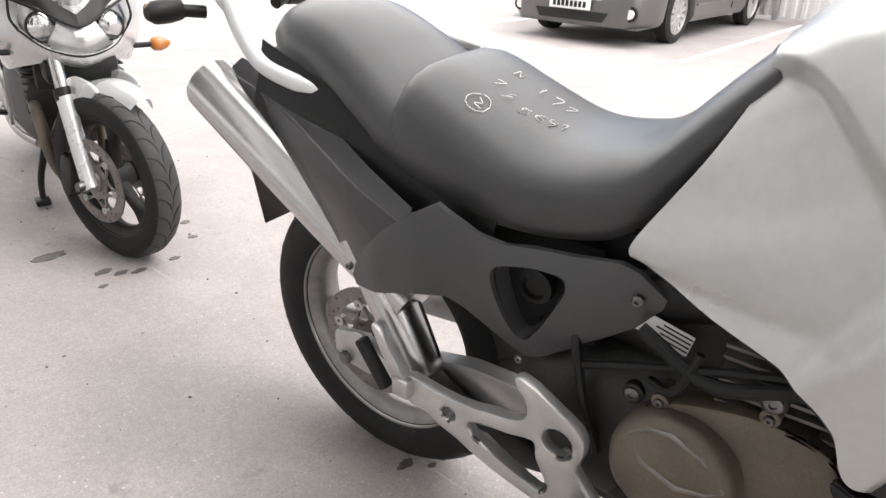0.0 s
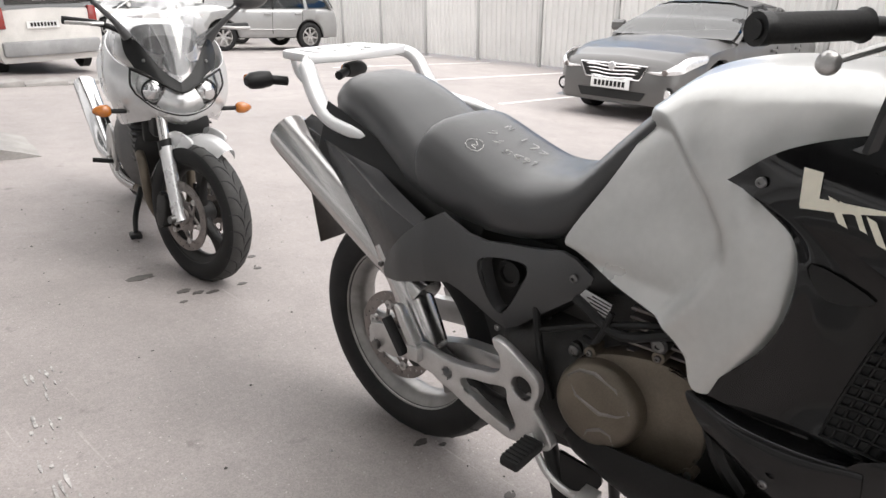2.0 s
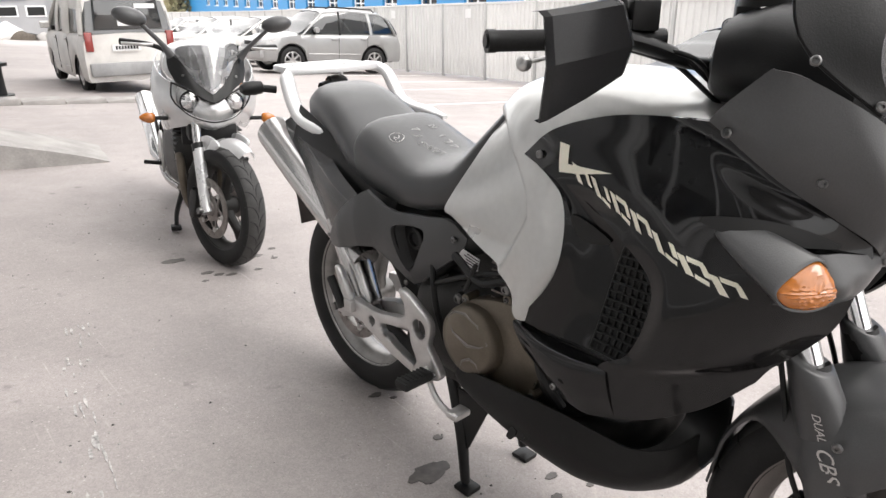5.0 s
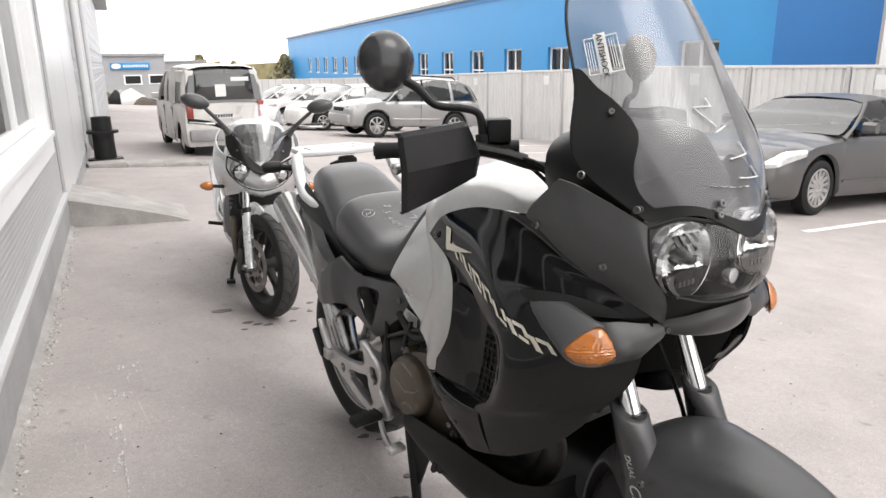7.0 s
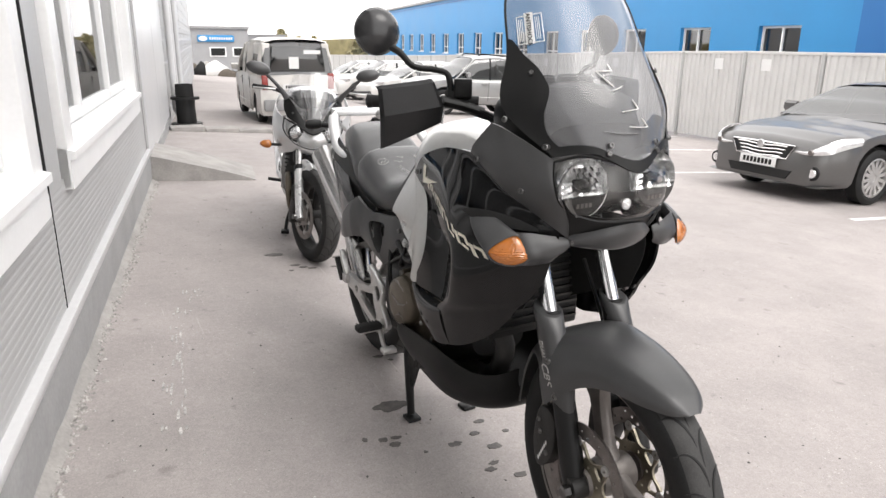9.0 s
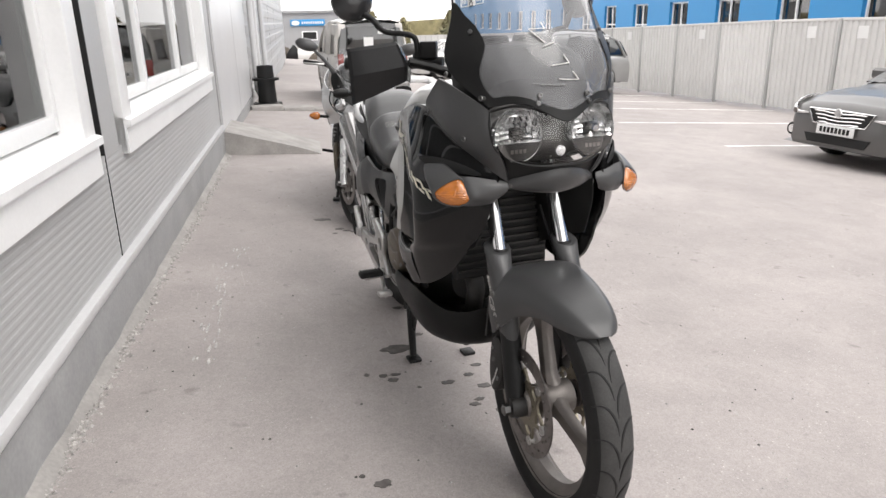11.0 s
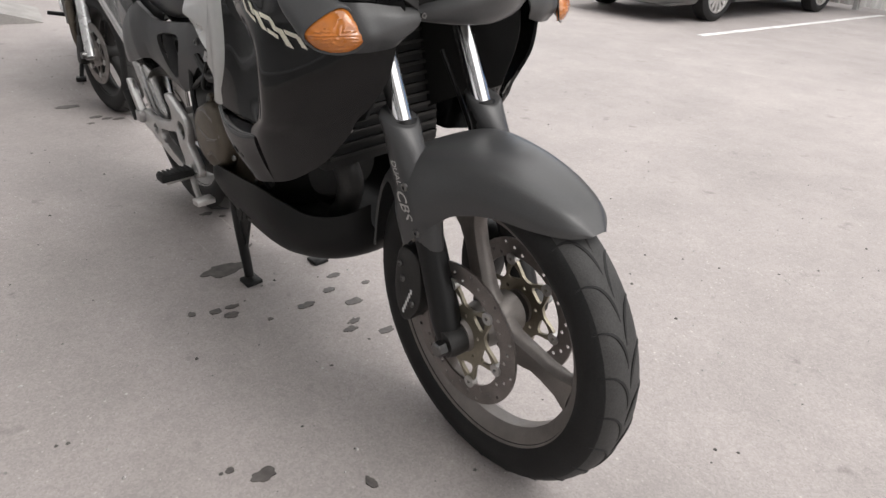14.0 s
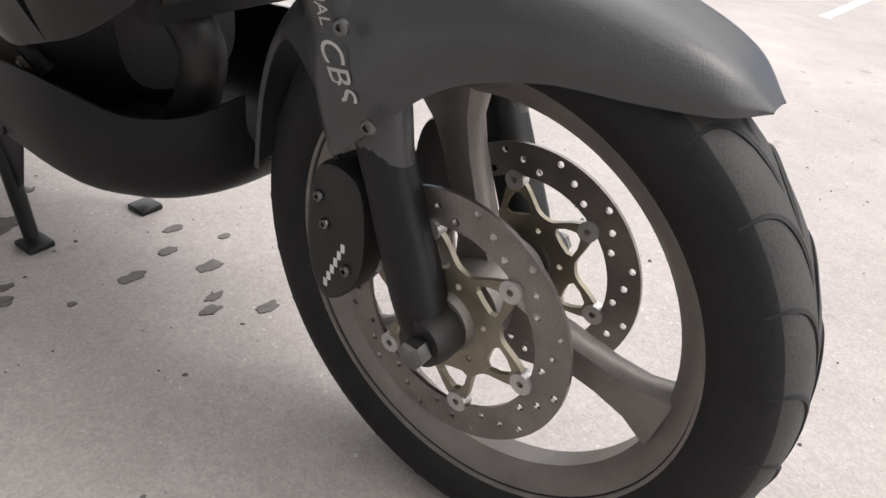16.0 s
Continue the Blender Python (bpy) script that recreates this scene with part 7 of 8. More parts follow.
# handlebar
bm = bmesh.new()
tube(bm, [(-0.41, -0.915, 1.205), (-0.28, -0.985, 1.205), (-0.20, -1.04, 1.195), (-0.11, -1.12, 1.165), (0.11, -1.12, 1.165), (0.20, -1.04, 1.195), (0.28, -0.985, 1.205), (0.41, -0.915, 1.205)], 0.011, 12, 40)
bar = part("handlebar", bm, M["plastic_dark"], bike)
for s in (-1, 1):
    bm = bmesh.new()
    lathe_p = [Vector((s * 0.275, -0.988, 1.205)), Vector((s * 0.395, -0.923, 1.205))]
    tube(bm, [lathe_p[0], lathe_p[0] + (lathe_p[1] - lathe_p[0]) * 0.05, lathe_p[1]], [0.020, 0.0165, 0.0165], 16)
    part("grip", bm, M["rubber"], bar, "black rubber grip")
    bm = bmesh.new()
    d = (lathe_p[1] - lathe_p[0]).normalized()
    tube(bm, [lathe_p[1], lathe_p[1] + d * 0.014], 0.018, 16)
    part("bar_end", bm, M["plastic_dark"], bar)
    # hand guard
    bm = bmesh.new()
    prof = [((0.434, -1.030, 1.250), (0.300, -1.050, 1.266)), ((0.438, -1.044, 1.252), (0.300, -1.078, 1.269)), ((0.436, -1.053, 1.244), (0.296, -1.088, 1.260)),
            ((0.434, -1.060, 1.178), (0.272, -1.095, 1.202)), ((0.428, -1.046, 1.096), (0.270, -1.080, 1.160)), ((0.424, -1.032, 1.098), (0.270, -1.062, 1.162))]
    rows = []
    for a, b in prof:
        a, b = Vector((s * a[0], a[1], a[2])), Vector((s * b[0], b[1], b[2]))
        rows.append([bm.verts.new(p) for p in (a + Vector((-s * 0.004, 0.006, 0)), a, a.lerp(b, 0.06) + Vector((0, -0.005, 0)), a.lerp(b, 0.5) + Vector((0, -0.009, 0)), a.lerp(b, 0.94) + Vector((0, -0.005, 0)), b, b + Vector((-s * 0.02, 0.03, -0.01)))])
    for r0, r1 in zip(rows, rows[1:]):
        ring_faces(bm, r0, r1, False)
    bmesh.ops.solidify(bm, geom=list(bm.faces), thickness=0.004)
    part("hand_guard", bm, M["satin"], bike, "matte black hand guard", smooth=14)
    bm = bmesh.new()
    tube(bm, [(s * 0.25, -1.05, 1.21), (s * 0.19, -1.07, 1.195), (s * 0.15, -1.09, 1.18)], 0.020, 10, 8, flat=0.7)
    part("guard_arm", bm, M["plastic_dark"], bike)
    # mirror
    mm = Matrix.Translation((s * 0.383, -0.936, 1.382)) @ Vector((s * 0.10, -1.0, 0.10)).to_track_quat("Z", "Y").to_matrix().to_4x4()
    bm = bmesh.new()
    rows = []
    for a, r in ((-0.012, 0.056), (-0.008, 0.0605), (0.004, 0.0600), (0.020, 0.049), (0.030, 0.031), (0.034, 0.012)):
        rows.append([mm @ Vector((r * math.cos(2 * math.pi * k / 36), r * math.sin(2 * math.pi * k / 36), a)) for k in range(36)])
    loft(bm, rows)
    mir = part("mirror", bm, M["satin"], bike, "round black mirror on a bent stem", smooth=60)
    bm = bmesh.new()
    loft(bm, [[mm @ Vector((r * math.cos(2 * math.pi * k / 32), r * math.sin(2 * math.pi * k / 32), a)) for k in range(32)] for a, r in ((-0.0125, 0.053), (-0.0135, 0.052))])
    part("glass", bm, M["chrome"], mir)
    bm = bmesh.new()
    tube(bm, [(s * 0.365, -0.945, 1.352), (s * 0.335, -0.97, 1.330), (s * 0.305, -0.99, 1.296), (s * 0.255, -1.015, 1.288), (s * 0.228, -1.03, 1.278), (s * 0.220, -1.035, 1.250), (s * 0.220, -1.04, 1.205)], [0.010, 0.009, 0.008, 0.008, 0.008, 0.009, 0.012], 12, 30)
    part("stem", bm, M["plastic_dark"], mir)
    bm = bmesh.new()
    tube(bm, [(s * 0.220, -1.038, 1.235), (s * 0.220, -1.04, 1.20)], 0.016, 6)
    part("clamp", bm, M["plastic_dark"], mir)
    bm = bmesh.new()
    box(bm, -0.024, 0.024, -0.022, 0.022, -0.024, 0.024, 0.004, Matrix.Translation((s * 0.190, -1.050, 1.242)) @ Matrix.Rotation(s * radians(30), 4, "Z"))
    part("fluid_reservoir", bm, M["plastic_dark"], bike, "square black brake fluid reservoir")
    bm = bmesh.new()
    tube(bm, [(s * 0.24, -1.02, 1.205), (s * 0.19, -1.05, 1.205), (s * 0.155, -1.075, 1.205)], 0.017, 12, 8)
    part("master_cylinder", bm, M["plastic_dark"], bike)
    bm = bmesh.new()
    tube(bm, [(s * 0.27, -1.055, 1.205), (s * 0.34, -1.03, 1.192), (s * 0.40, -0.992, 1.177)], [0.008, 0.007, 0.006], 8, 8, flat=0.6)
    lv = part("lever", bm, M["alu"], bar)
    bm = bmesh.new()
    bmesh.ops.create_uvsphere(bm, u_segments=16, v_segments=10, radius=0.0125, matrix=Matrix.Translation((s * 0.402, -0.990, 1.176)))
    part("lever_ball", bm, M["alu"], lv)
    for k, (zz, yy) in enumerate(((1.185, -1.10), (1.175, -1.13), (1.165, -1.09))):
        bm = bmesh.new()
        tube(bm, [(s * (0.20 - 0.01 * k), -1.05, 1.195), (s * (0.155 - 0.01 * k), yy, zz), (s * 0.10, -1.16, 1.12 - 0.01 * k)], 0.0045, 8, 12)
        part("cable", bm, M["plastic_dark"], bar)
# front indicators: a ridged pod that ends in an amber lens, a dark patch as the shaded hollow above it and the cheek
# beside it
OPEN = [(-0.247, -1.396, 0.932), (-0.284, -1.380, 0.916), (-0.307, -1.370, 0.893), (-0.293, -1.380, 0.870), (-0.264, -1.398, 0.861), (-0.238, -1.414, 0.866), (-0.224, -1.423, 0.883), (-0.231, -1.413, 0.911)]


def closed_curve(ps, n):
    k = len(ps)
    q = [Vector(p) for p in ps]
    out = []
    for i in range(k):
        p0, p1, p2, p3 = (q[(i + d) % k] for d in (-1, 0, 1, 2))
        for j in range(n):
            t = j / n
            out.append(0.5 * (2 * p1 + (p2 - p0) * t + (2 * p0 - 5 * p1 + 4 * p2 - p3) * t * t + (3 * p1 - p0 - 3 * p2 + p3) * t ** 3))
    return out


brim = closed_curve(OPEN, 6)
mid_p = sum(brim, Vector()) / len(brim)
tip_p = Vector((-0.274, -1.245, 0.964))
out_n = Vector((-0.42, -0.90, 0.04)).normalized()
bm = bmesh.new()
rings = []
for s_, k_ in ((0.0, 0.04), (0.15, 0.30), (0.35, 0.58), (0.6, 0.82), (0.85, 0.98), (0.97, 1.06), (1.0, 1.05), (1.0, 0.97), (0.93, 0.93)):
    c_ = tip_p.lerp(mid_p, s_) + Vector((-0.006, 0, 0.006)) * math.sin(math.pi * s_)
    rings.append([c_ + (p - mid_p) * k_ for p in brim])
loft(bm, rings)
pod = part("indicator", bm, M["plastic"], bike, "matte black indicator pod with amber lens", smooth=60)
bm = bmesh.new()
rings = []
for i in range(13):
    f_ = i / 12
    k_ = 0.965 * math.cos(f_ * math.pi / 2 * 0.97)
    rings.append([mid_p + (p - mid_p) * k_ + out_n * (0.021 * math.sin(f_ * math.pi / 2) - 0.006 + 0.0011 * math.sin((mid_p + (p - mid_p) * k_).z * 1100)) for p in brim])
loft(bm, rings)
lens_l = part("lens", bm, M["amber"], pod, "ribbed amber lens", smooth=30)
bm = bmesh.new()
patch(bm, [[(-0.264, -1.330, 0.944), (-0.238, -1.388, 0.936), (-0.205, -1.408, 0.933), (-0.168, -1.424, 0.926), (-0.127, -1.432, 0.920)],
           [(-0.266, -1.365, 0.918), (-0.232, -1.412, 0.908), (-0.202, -1.426, 0.908), (-0.168, -1.437, 0.907), (-0.124, -1.440, 0.908)],
           [(-0.266, -1.372, 0.890), (-0.228, -1.420, 0.885), (-0.198, -1.430, 0.884), (-0.168, -1.436, 0.884), (-0.134, -1.436, 0.893)],
           [(-0.262, -1.350, 0.858), (-0.226, -1.400, 0.860), (-0.196, -1.415, 0.862), (-0.172, -1.425, 0.866), (-0.150, -1.420, 0.875)]], 24, 18, 0.004)
cheek = part("cheek", bm, M["plastic"], bike, smooth=70)
# near-black strip laid on the fairing skin as the shade of a duct
bm = bmesh.new()
rows = []
for i in range(15):
    f_ = i / 14
    y = -1.248 - 0.155 * f_
    zc = 0.968 - 0.030 * f_ + 0.006 * math.sin(math.pi * f_)
    w_ = 0.0155 * math.sin(math.pi * min(1.0, f_ * 0.93 + 0.04)) ** 0.7
    rows.append([bm.verts.new((fairing_x(y, zc + w_ * q) - 0.004, y, zc + w_ * q)) for q in (-1, -0.5, 0, 0.5, 1)])
for r0, r1 in zip(rows, rows[1:]):
    ring_faces(bm, r0, r1, False)
hollow = part("duct_hollow", bm, M["shade_dark"], bike)
SIDE = Matrix.Translation((0.018, -0.012, -0.014))
pod_r = other_side(pod)
tagged(pod_r, "matte black indicator pod with amber lens")
pod_r.matrix_basis = SIDE
lens_r = other_side(lens_l)
lens_r.parent = pod_r
other_side(cheek).matrix_basis = RIGHT
other_side(hollow).matrix_basis = RIGHT


# ---- marks on the bike ----
def stroke(bm, quad, off=0.0022):
    """A flat painted stroke laid on the fairing."""
    n = 6
    (a, b, c, d) = [Vector((*p, 0)) for p in quad]
    rows = []
    for j in range(n + 1):
        line = [a.lerp(b, i / n).lerp(d.lerp(c, i / n), j / n) for i in range(n + 1)]
        rows.append([bm.verts.new((fairing_x(p.x, p.y) - off, p.x, p.y)) for p in line])
    for r0, r1 in zip(rows, rows[1:]):
        ring_faces(bm, r0, r1, False)


mark = empty("model_mark", Matrix(), "", "")
mark.parent = bike
tagged(mark, "cream slanted model mark of plain strokes")
strokes = [((-0.955, 1.032), (-0.979, 1.030), (-0.981, 0.992), (-0.959, 0.983)), ((-0.960, 0.997), (-1.084, 1.003), (-1.010, 0.986), (-0.960, 0.980))]
for k in range(7):
    u = k / 6
    y0, z0 = -0.990 - 0.280 * u, 1.004 - 0.110 * u - 0.004 * u * u + 0.010 * math.sin(math.pi * u)
    h, w = 0.035 - 0.001 * u, 0.038
    strokes.append(((y0, z0), (y0 - 0.012, z0 - 0.004), (y0 - 0.030, z0 - h), (y0 - 0.018, z0 - h + 0.004)))
    if k % 3 != 1:
        strokes.append(((y0 - 0.014, z0 - 0.003), (y0 - w, z0 - 0.010), (y0 - w - 0.002, z0 - 0.018), (y0 - 0.017, z0 - 0.011)))
    if k % 3 != 0:
        strokes.append(((y0 - 0.030, z0 - h + 0.006), (y0 - w - 0.012, z0 - h - 0.004), (y0 - w - 0.013, z0 - h - 0.011), (y0 - 0.031, z0 - h - 0.001)))
    strokes.append(((y0 - w + 0.006, z0 - 0.011), (y0 - w - 0.003, z0 - 0.014), (y0 - w - 0.014, z0 - h), (y0 - w - 0.005, z0 - h + 0.003)))
for q in strokes:
    bm = bmesh.new()
    stroke(bm, q)
    part("stroke", bm, M["cream"], mark, smooth=0)


def seat_top(x, y):
    ps = cat([(a, b, c) for a, b, c, d, e in RIDER], 60)
    qs = cat([(a, d, e) for a, b, c, d, e in RIDER], 60)
    i = min(range(61), key=lambda k: abs(ps[k].x - y))
    u = max(-1, min(1, (x - qs[i].z) / ps[i].z))
    return ps[i].y - 0.30 * (ps[i].y - qs[i].y) * abs(u) ** 5 - 0.006 * u * u


def chalk_line(pts, parent, r=0.0008):
    bm = bmesh.new()
    tube(bm, pts, r, 5, 10, flat=0.5)
    part("chalk_stroke", bm, M["chalk"], parent)


def seat_chalk(pts):
    chalk_line([(x, y, seat_top(x, y) + 0.002) for x, y in pts], seat)


# chalked figures on the seat, read from its left side
FIGURES = {"7": [(0, 1), (0.8, 1), (0.3, 0)], "5": [(0.8, 1), (0.1, 0.95), (0.1, 0.55), (0.7, 0.5), (0.75, 0.15), (0, 0)], "6": [(0.7, 1), (0.15, 0.6), (0.1, 0.15), (0.6, 0.05), (0.65, 0.45), (0.15, 0.4)], "9": [(0.7, 0.6), (0.2, 0.55), (0.25, 0.95), (0.7, 0.95), (0.7, 0.5), (0.4, 0)],
           "1": [(0.2, 0.7), (0.5, 1), (0.45, 0)], "N": [(0, 0), (0.1, 1), (0.6, 0.1), (0.75, 1)]}
for f, x, y in (("7", -0.004, -0.268), ("5", -0.022, -0.298), ("5", -0.034, -0.334), ("6", -0.028, -0.358), ("9", -0.028, -0.376), ("1", -0.022, -0.394), ("N", 0.062, -0.268), ("1", 0.05, -0.316), ("7", 0.044, -0.346), ("7", 0.044, -0.37)):
    seat_chalk([(x - 0.010 + 0.021 * v + 0.004 * u, y + 0.006 - 0.017 * u) for u, v in FIGURES[f]])
cx_, cy_ = -0.076, -0.28
seat_chalk([(cx_ + 0.021 * math.cos(a), cy_ + 0.019 * math.sin(a)) for a in (0.4, 1.3, 2.2, 3.1, 4.0, 4.9, 5.8, 6.5)])
seat_chalk([(cx_ + 0.010, cy_ + 0.004), (cx_ + 0.002, cy_ - 0.006), (cx_ - 0.008, cy_ + 0.002), (cx_ - 0.012, cy_ - 0.012)])
for pts in ([(0.45, 0.45), (0.46, 0.42), (0.39, 0.42), (0.45, 0.35)], [(0.44, 0.33), (0.49, 0.35)], [(0.52, 0.29), (0.54, 0.25), (0.46, 0.24)], [(0.55, 0.21), (0.58, 0.17), (0.48, 0.18)]):
    for a, b in zip(pts, pts[1:]):
        chalk_line([on_screen(a[0] + (b[0] - a[0]) * k / 4, a[1] + (b[1] - a[1]) * k / 4, 0.004) for k in range(5)], wind, 0.0024)
# sticker high on the screen
def on_sticker(a, b, off):
    """A place on the sticker, a across and b up, both from 0 to 1."""
    return on_screen(0.055 + 0.125 * a, 0.535 + 0.020 * a + 0.128 * b, off)


bm = bmesh.new()
tube(bm, [on_sticker(a, b, 0.0040) for a, b in [(k / 4, 0) for k in range(5)] + [(1, k / 4) for k in range(1, 5)] + [(1 - k / 4, 1) for k in range(1, 5)] + [(0, 1 - k / 4) for k in range(1, 5)]], 0.0013, 5)
st = part("sticker", bm, M["white"], wind, "white printed sticker on the screen")
bm = bmesh.new()
rows = [[bm.verts.new(on_sticker(a, -0.04 + 1.14 * k / 8, 0.0040)) for a in (0.30, 0.66)] for k in range(9)]
for a, b in zip(rows, rows[1:]):
    ring_faces(bm, a, b, False)
part("sticker_band", bm, M["white"], st, smooth=0)
ro, u_ = on_sticker(0.48, 0.0, 0.0045) - on_sticker(0.48, 1.0, 0.0045), on_sticker(1, 0.5, 0.0045) - on_sticker(0, 0.5, 0.0045)
words("ANTISHOCK", 0.0146, face_text(on_sticker(0.38, 1.07, 0.0060), ro, u_), M["plastic_dark"], st)
for a in (0.08, 0.15, 0.22, 0.74, 0.81, 0.88):
    bm = bmesh.new()
    tube(bm, [on_sticker(a, 0.1, 0.0045), on_sticker(a, 0.9, 0.0045)], 0.0009, 4)
    part("printed_bar", bm, M["white"], st)
# maker's mark low on the screen as a plain bar
bm = bmesh.new()
for k in range(5):
    tube(bm, [on_screen(0.36 + 0.032 * k, 0.152, 0.0050), on_screen(0.382 + 0.032 * k, 0.152, 0.0050)], 0.0032, 4, flat=0.4)
part("mark_bars", bm, M["steel"], wind)


# ---- the rear wheel's carriers follow the line of the rear wheel ----
def aslant(p):
    u = max(0.0, min(1.25, (p.y + 0.5) / 0.5))
    return p + Vector((0.056 * u, 0.020 * u, -0.016 * u))


for o in list(bike.children):
    if o.name.split(".")[0] in ("swingarm", "axle_nut", "axle_adjuster", "rear_caliper", "subframe_tube", "under_seat_box", "tail_lamp", "rear_mudguard"):
        reshape(o, aslant)

# ---- the silver sports tourer behind ----
BZ = gz(0.14, 1.47)
BAND = Matrix.Translation((0.115, 1.475, BZ)) @ Matrix.Rotation(radians(-14.9), 4, "Z") @ Matrix.Rotation(radians(4.0), 4, "Y")
b2 = empty("sports_tourer_motorcycle", BAND, "silver half-faired motorcycle with twin headlights and clear screen", "motorcycle")
w1 = moto_wheel(b2, Vector((0, 0, 0.302)), 0.302, 0.120, 0.216, 3, 0.150, (-0.075, 0.075), M["engine"], True, 0.05, 0.2, "disc")
w2 = moto_wheel(b2, Vector((0, 1.43, 0.312)), 0.312, 0.175, 0.216, 3, 0.12, (-0.09,), M["engine"], False, 0.055, 0.9, "disc")
for s in (-1, 1):
    bm = bmesh.new()
    tube(bm, [(s * 0.10, -0.012, 0.285), (s * 0.10, 0.02, 0.34), (s * 0.10, 0.13, 0.575)], [0.027, 0.026, 0.029], 16, 8)
    part("fork_slider", bm, M["silver2"], b2, "silver fork slider")
    bm = bmesh.new()
    tube(bm, [(s * 0.10, 0.13, 0.57), (s * 0.10, 0.27, 0.90)], 0.0215, 16)
    part("fork_tube", bm, M["steel"], b2)
    bm = bmesh.new()
    tube(bm, [(s * 0.10, 0.128, 0.565), (s * 0.10, 0.145, 0.60)], 0.030, 16)
    part("fork_seal", bm, M["plastic_dark"], b2)
    bm = bmesh.new()
    lathe(bm, [(0, 0.018), (s * 0.02, 0.016), (s * 0.02, 0)], (s * 0.125, 0, 0.30), "x", 12)
    part("axle_nut", bm, M["bolt"], b2)
    bm = bmesh.new()
    slab(bm, curve2([(0.10, 0.36), (0.15, 0.38), (0.16, 0.30), (0.14, 0.24), (0.10, 0.24)], 4), s * 0.062, s * 0.11, "yz", 0.008)
    part("brake_caliper", bm, M["engine"], b2)
# mudguard
bm = bmesh.new()
rows = []
for i in range(25):
    u = i / 24
    ang = radians(62 + 96 * u)
    r = 0.335
    ring = []
    for j in range(13):
        v = -1 + 2 * j / 12
        rr = r - 0.055 * abs(v) ** 2.4
        ring.append((v * (0.05 + 0.028 * min(1, u / 0.3)), -rr * math.cos(ang), 0.302 + rr * math.sin(ang)))
    rows.append(ring)
loft(bm, rows, False, False)
part("front_mudguard", bm, M["silver2"], b2, "silver front mudguard", smooth=60)
for s in (-1, 1):
    bm = bmesh.new()
    slab(bm, curve2([(-0.02, 0.62), (0.10, 0.645), (0.17, 0.60), (0.15, 0.53), (0.09, 0.52), (0.02, 0.57)], 4), s * 0.074, s * 0.090, "yz", 0.006)
    part("guard_side", bm, M["silver2"], b2)
# the front end is steered a little to its left
STEER = Matrix.Rotation(radians(22), 3, "Z")


def turned(p):
    """Turns a point about the raked steering axis."""
    c = Vector((0, 0.05 + 0.40 * (p.z - 0.30), p.z))
    return c + STEER @ (p - c)


for o in list(b2.children):
    if o is w1:
        o.matrix_basis = Matrix.Translation(turned(o.matrix_basis.translation)) @ STEER.to_4x4()
    elif o is not w2:
        reshape(o, turned)
# half fairing: nose shell, side panels
for s in (-1, 1):
    bm = bmesh.new()
    patch(bm, [[(s * 0.150, 0.185, 0.865), (s * 0.215, 0.29, 0.905), (s * 0.235, 0.42, 0.960), (s * 0.205, 0.52, 1.02)],
               [(s * 0.165, 0.185, 0.80), (s * 0.235, 0.30, 0.82), (s * 0.255, 0.44, 0.85), (s * 0.235, 0.58, 0.90)],
               [(s * 0.130, 0.150, 0.735), (s * 0.215, 0.27, 0.735), (s * 0.245, 0.42, 0.745), (s * 0.235, 0.60, 0.78)],
               [(s * 0.075, 0.150, 0.690), (s * 0.165, 0.26, 0.655), (s * 0.205, 0.40, 0.625), (s * 0.195, 0.52, 0.665)]], 20, 18, 0.005 * s)
    part("side_fairing", bm, M["silver2"], b2, "silver side fairing", smooth=60)
bm = bmesh.new()
patch(bm, [[(-0.165, 0.180, 0.790), (-0.10, 0.115, 0.735), (0, 0.085, 0.712), (0.10, 0.115, 0.735), (0.165, 0.180, 0.790)],
           [(-0.150, 0.185, 0.735), (-0.09, 0.130, 0.700), (0, 0.100, 0.682), (0.09, 0.130, 0.700), (0.150, 0.185, 0.735)],
           [(-0.11, 0.22, 0.69), (-0.07, 0.18, 0.672), (0, 0.15, 0.660), (0.07, 0.18, 0.672), (0.11, 0.22, 0.69)]], 24, 10, 0.004)
part("nose", bm, M["silver2"], b2, smooth=60)
# twin headlight
h2 = empty("headlight", Matrix.Translation((0, -0.004, 0.795)) @ Matrix.Diagonal((1.13, 1.0, 1.13, 1)) @ Matrix.Translation((0, 0, -0.795)), "", "")
h2.parent = b2
tagged(h2, "clear twin headlight")
hn = [[(-0.160, 0.200, 0.872), (-0.09, 0.135, 0.842), (0, 0.092, 0.800), (0.09, 0.135, 0.842), (0.160, 0.200, 0.872)],
      [(-0.165, 0.185, 0.820), (-0.095, 0.112, 0.785), (0, 0.080, 0.755), (0.095, 0.112, 0.785), (0.165, 0.185, 0.820)],
      [(-0.150, 0.185, 0.785), (-0.09, 0.120, 0.738), (0, 0.088, 0.716), (0.09, 0.120, 0.738), (0.150, 0.185, 0.785)]]
bm = bmesh.new()
patch(bm, hn, 24, 12)
l2 = part("lens", bm, M["lens"], h2, smooth=70)
l2.visible_shadow = False
bm = bmesh.new()
patch(bm, [[(x * 0.98, y + 0.035, z) for x, y, z in r] for r in hn], 20, 10)
part("lamp_housing", bm, M["headlamp"], h2, smooth=20)
rim = skin(hn, 24)
bm = bmesh.new()
tube(bm, [rim[j][0] for j in range(25)] + [rim[24][i] for i in range(1, 25)] + [rim[j][24] for j in range(23, -1, -1)] + [rim[0][i] for i in range(23, -1, -1)], 0.004, 6)
part("lens_edge", bm, M["plastic_dark"], h2)
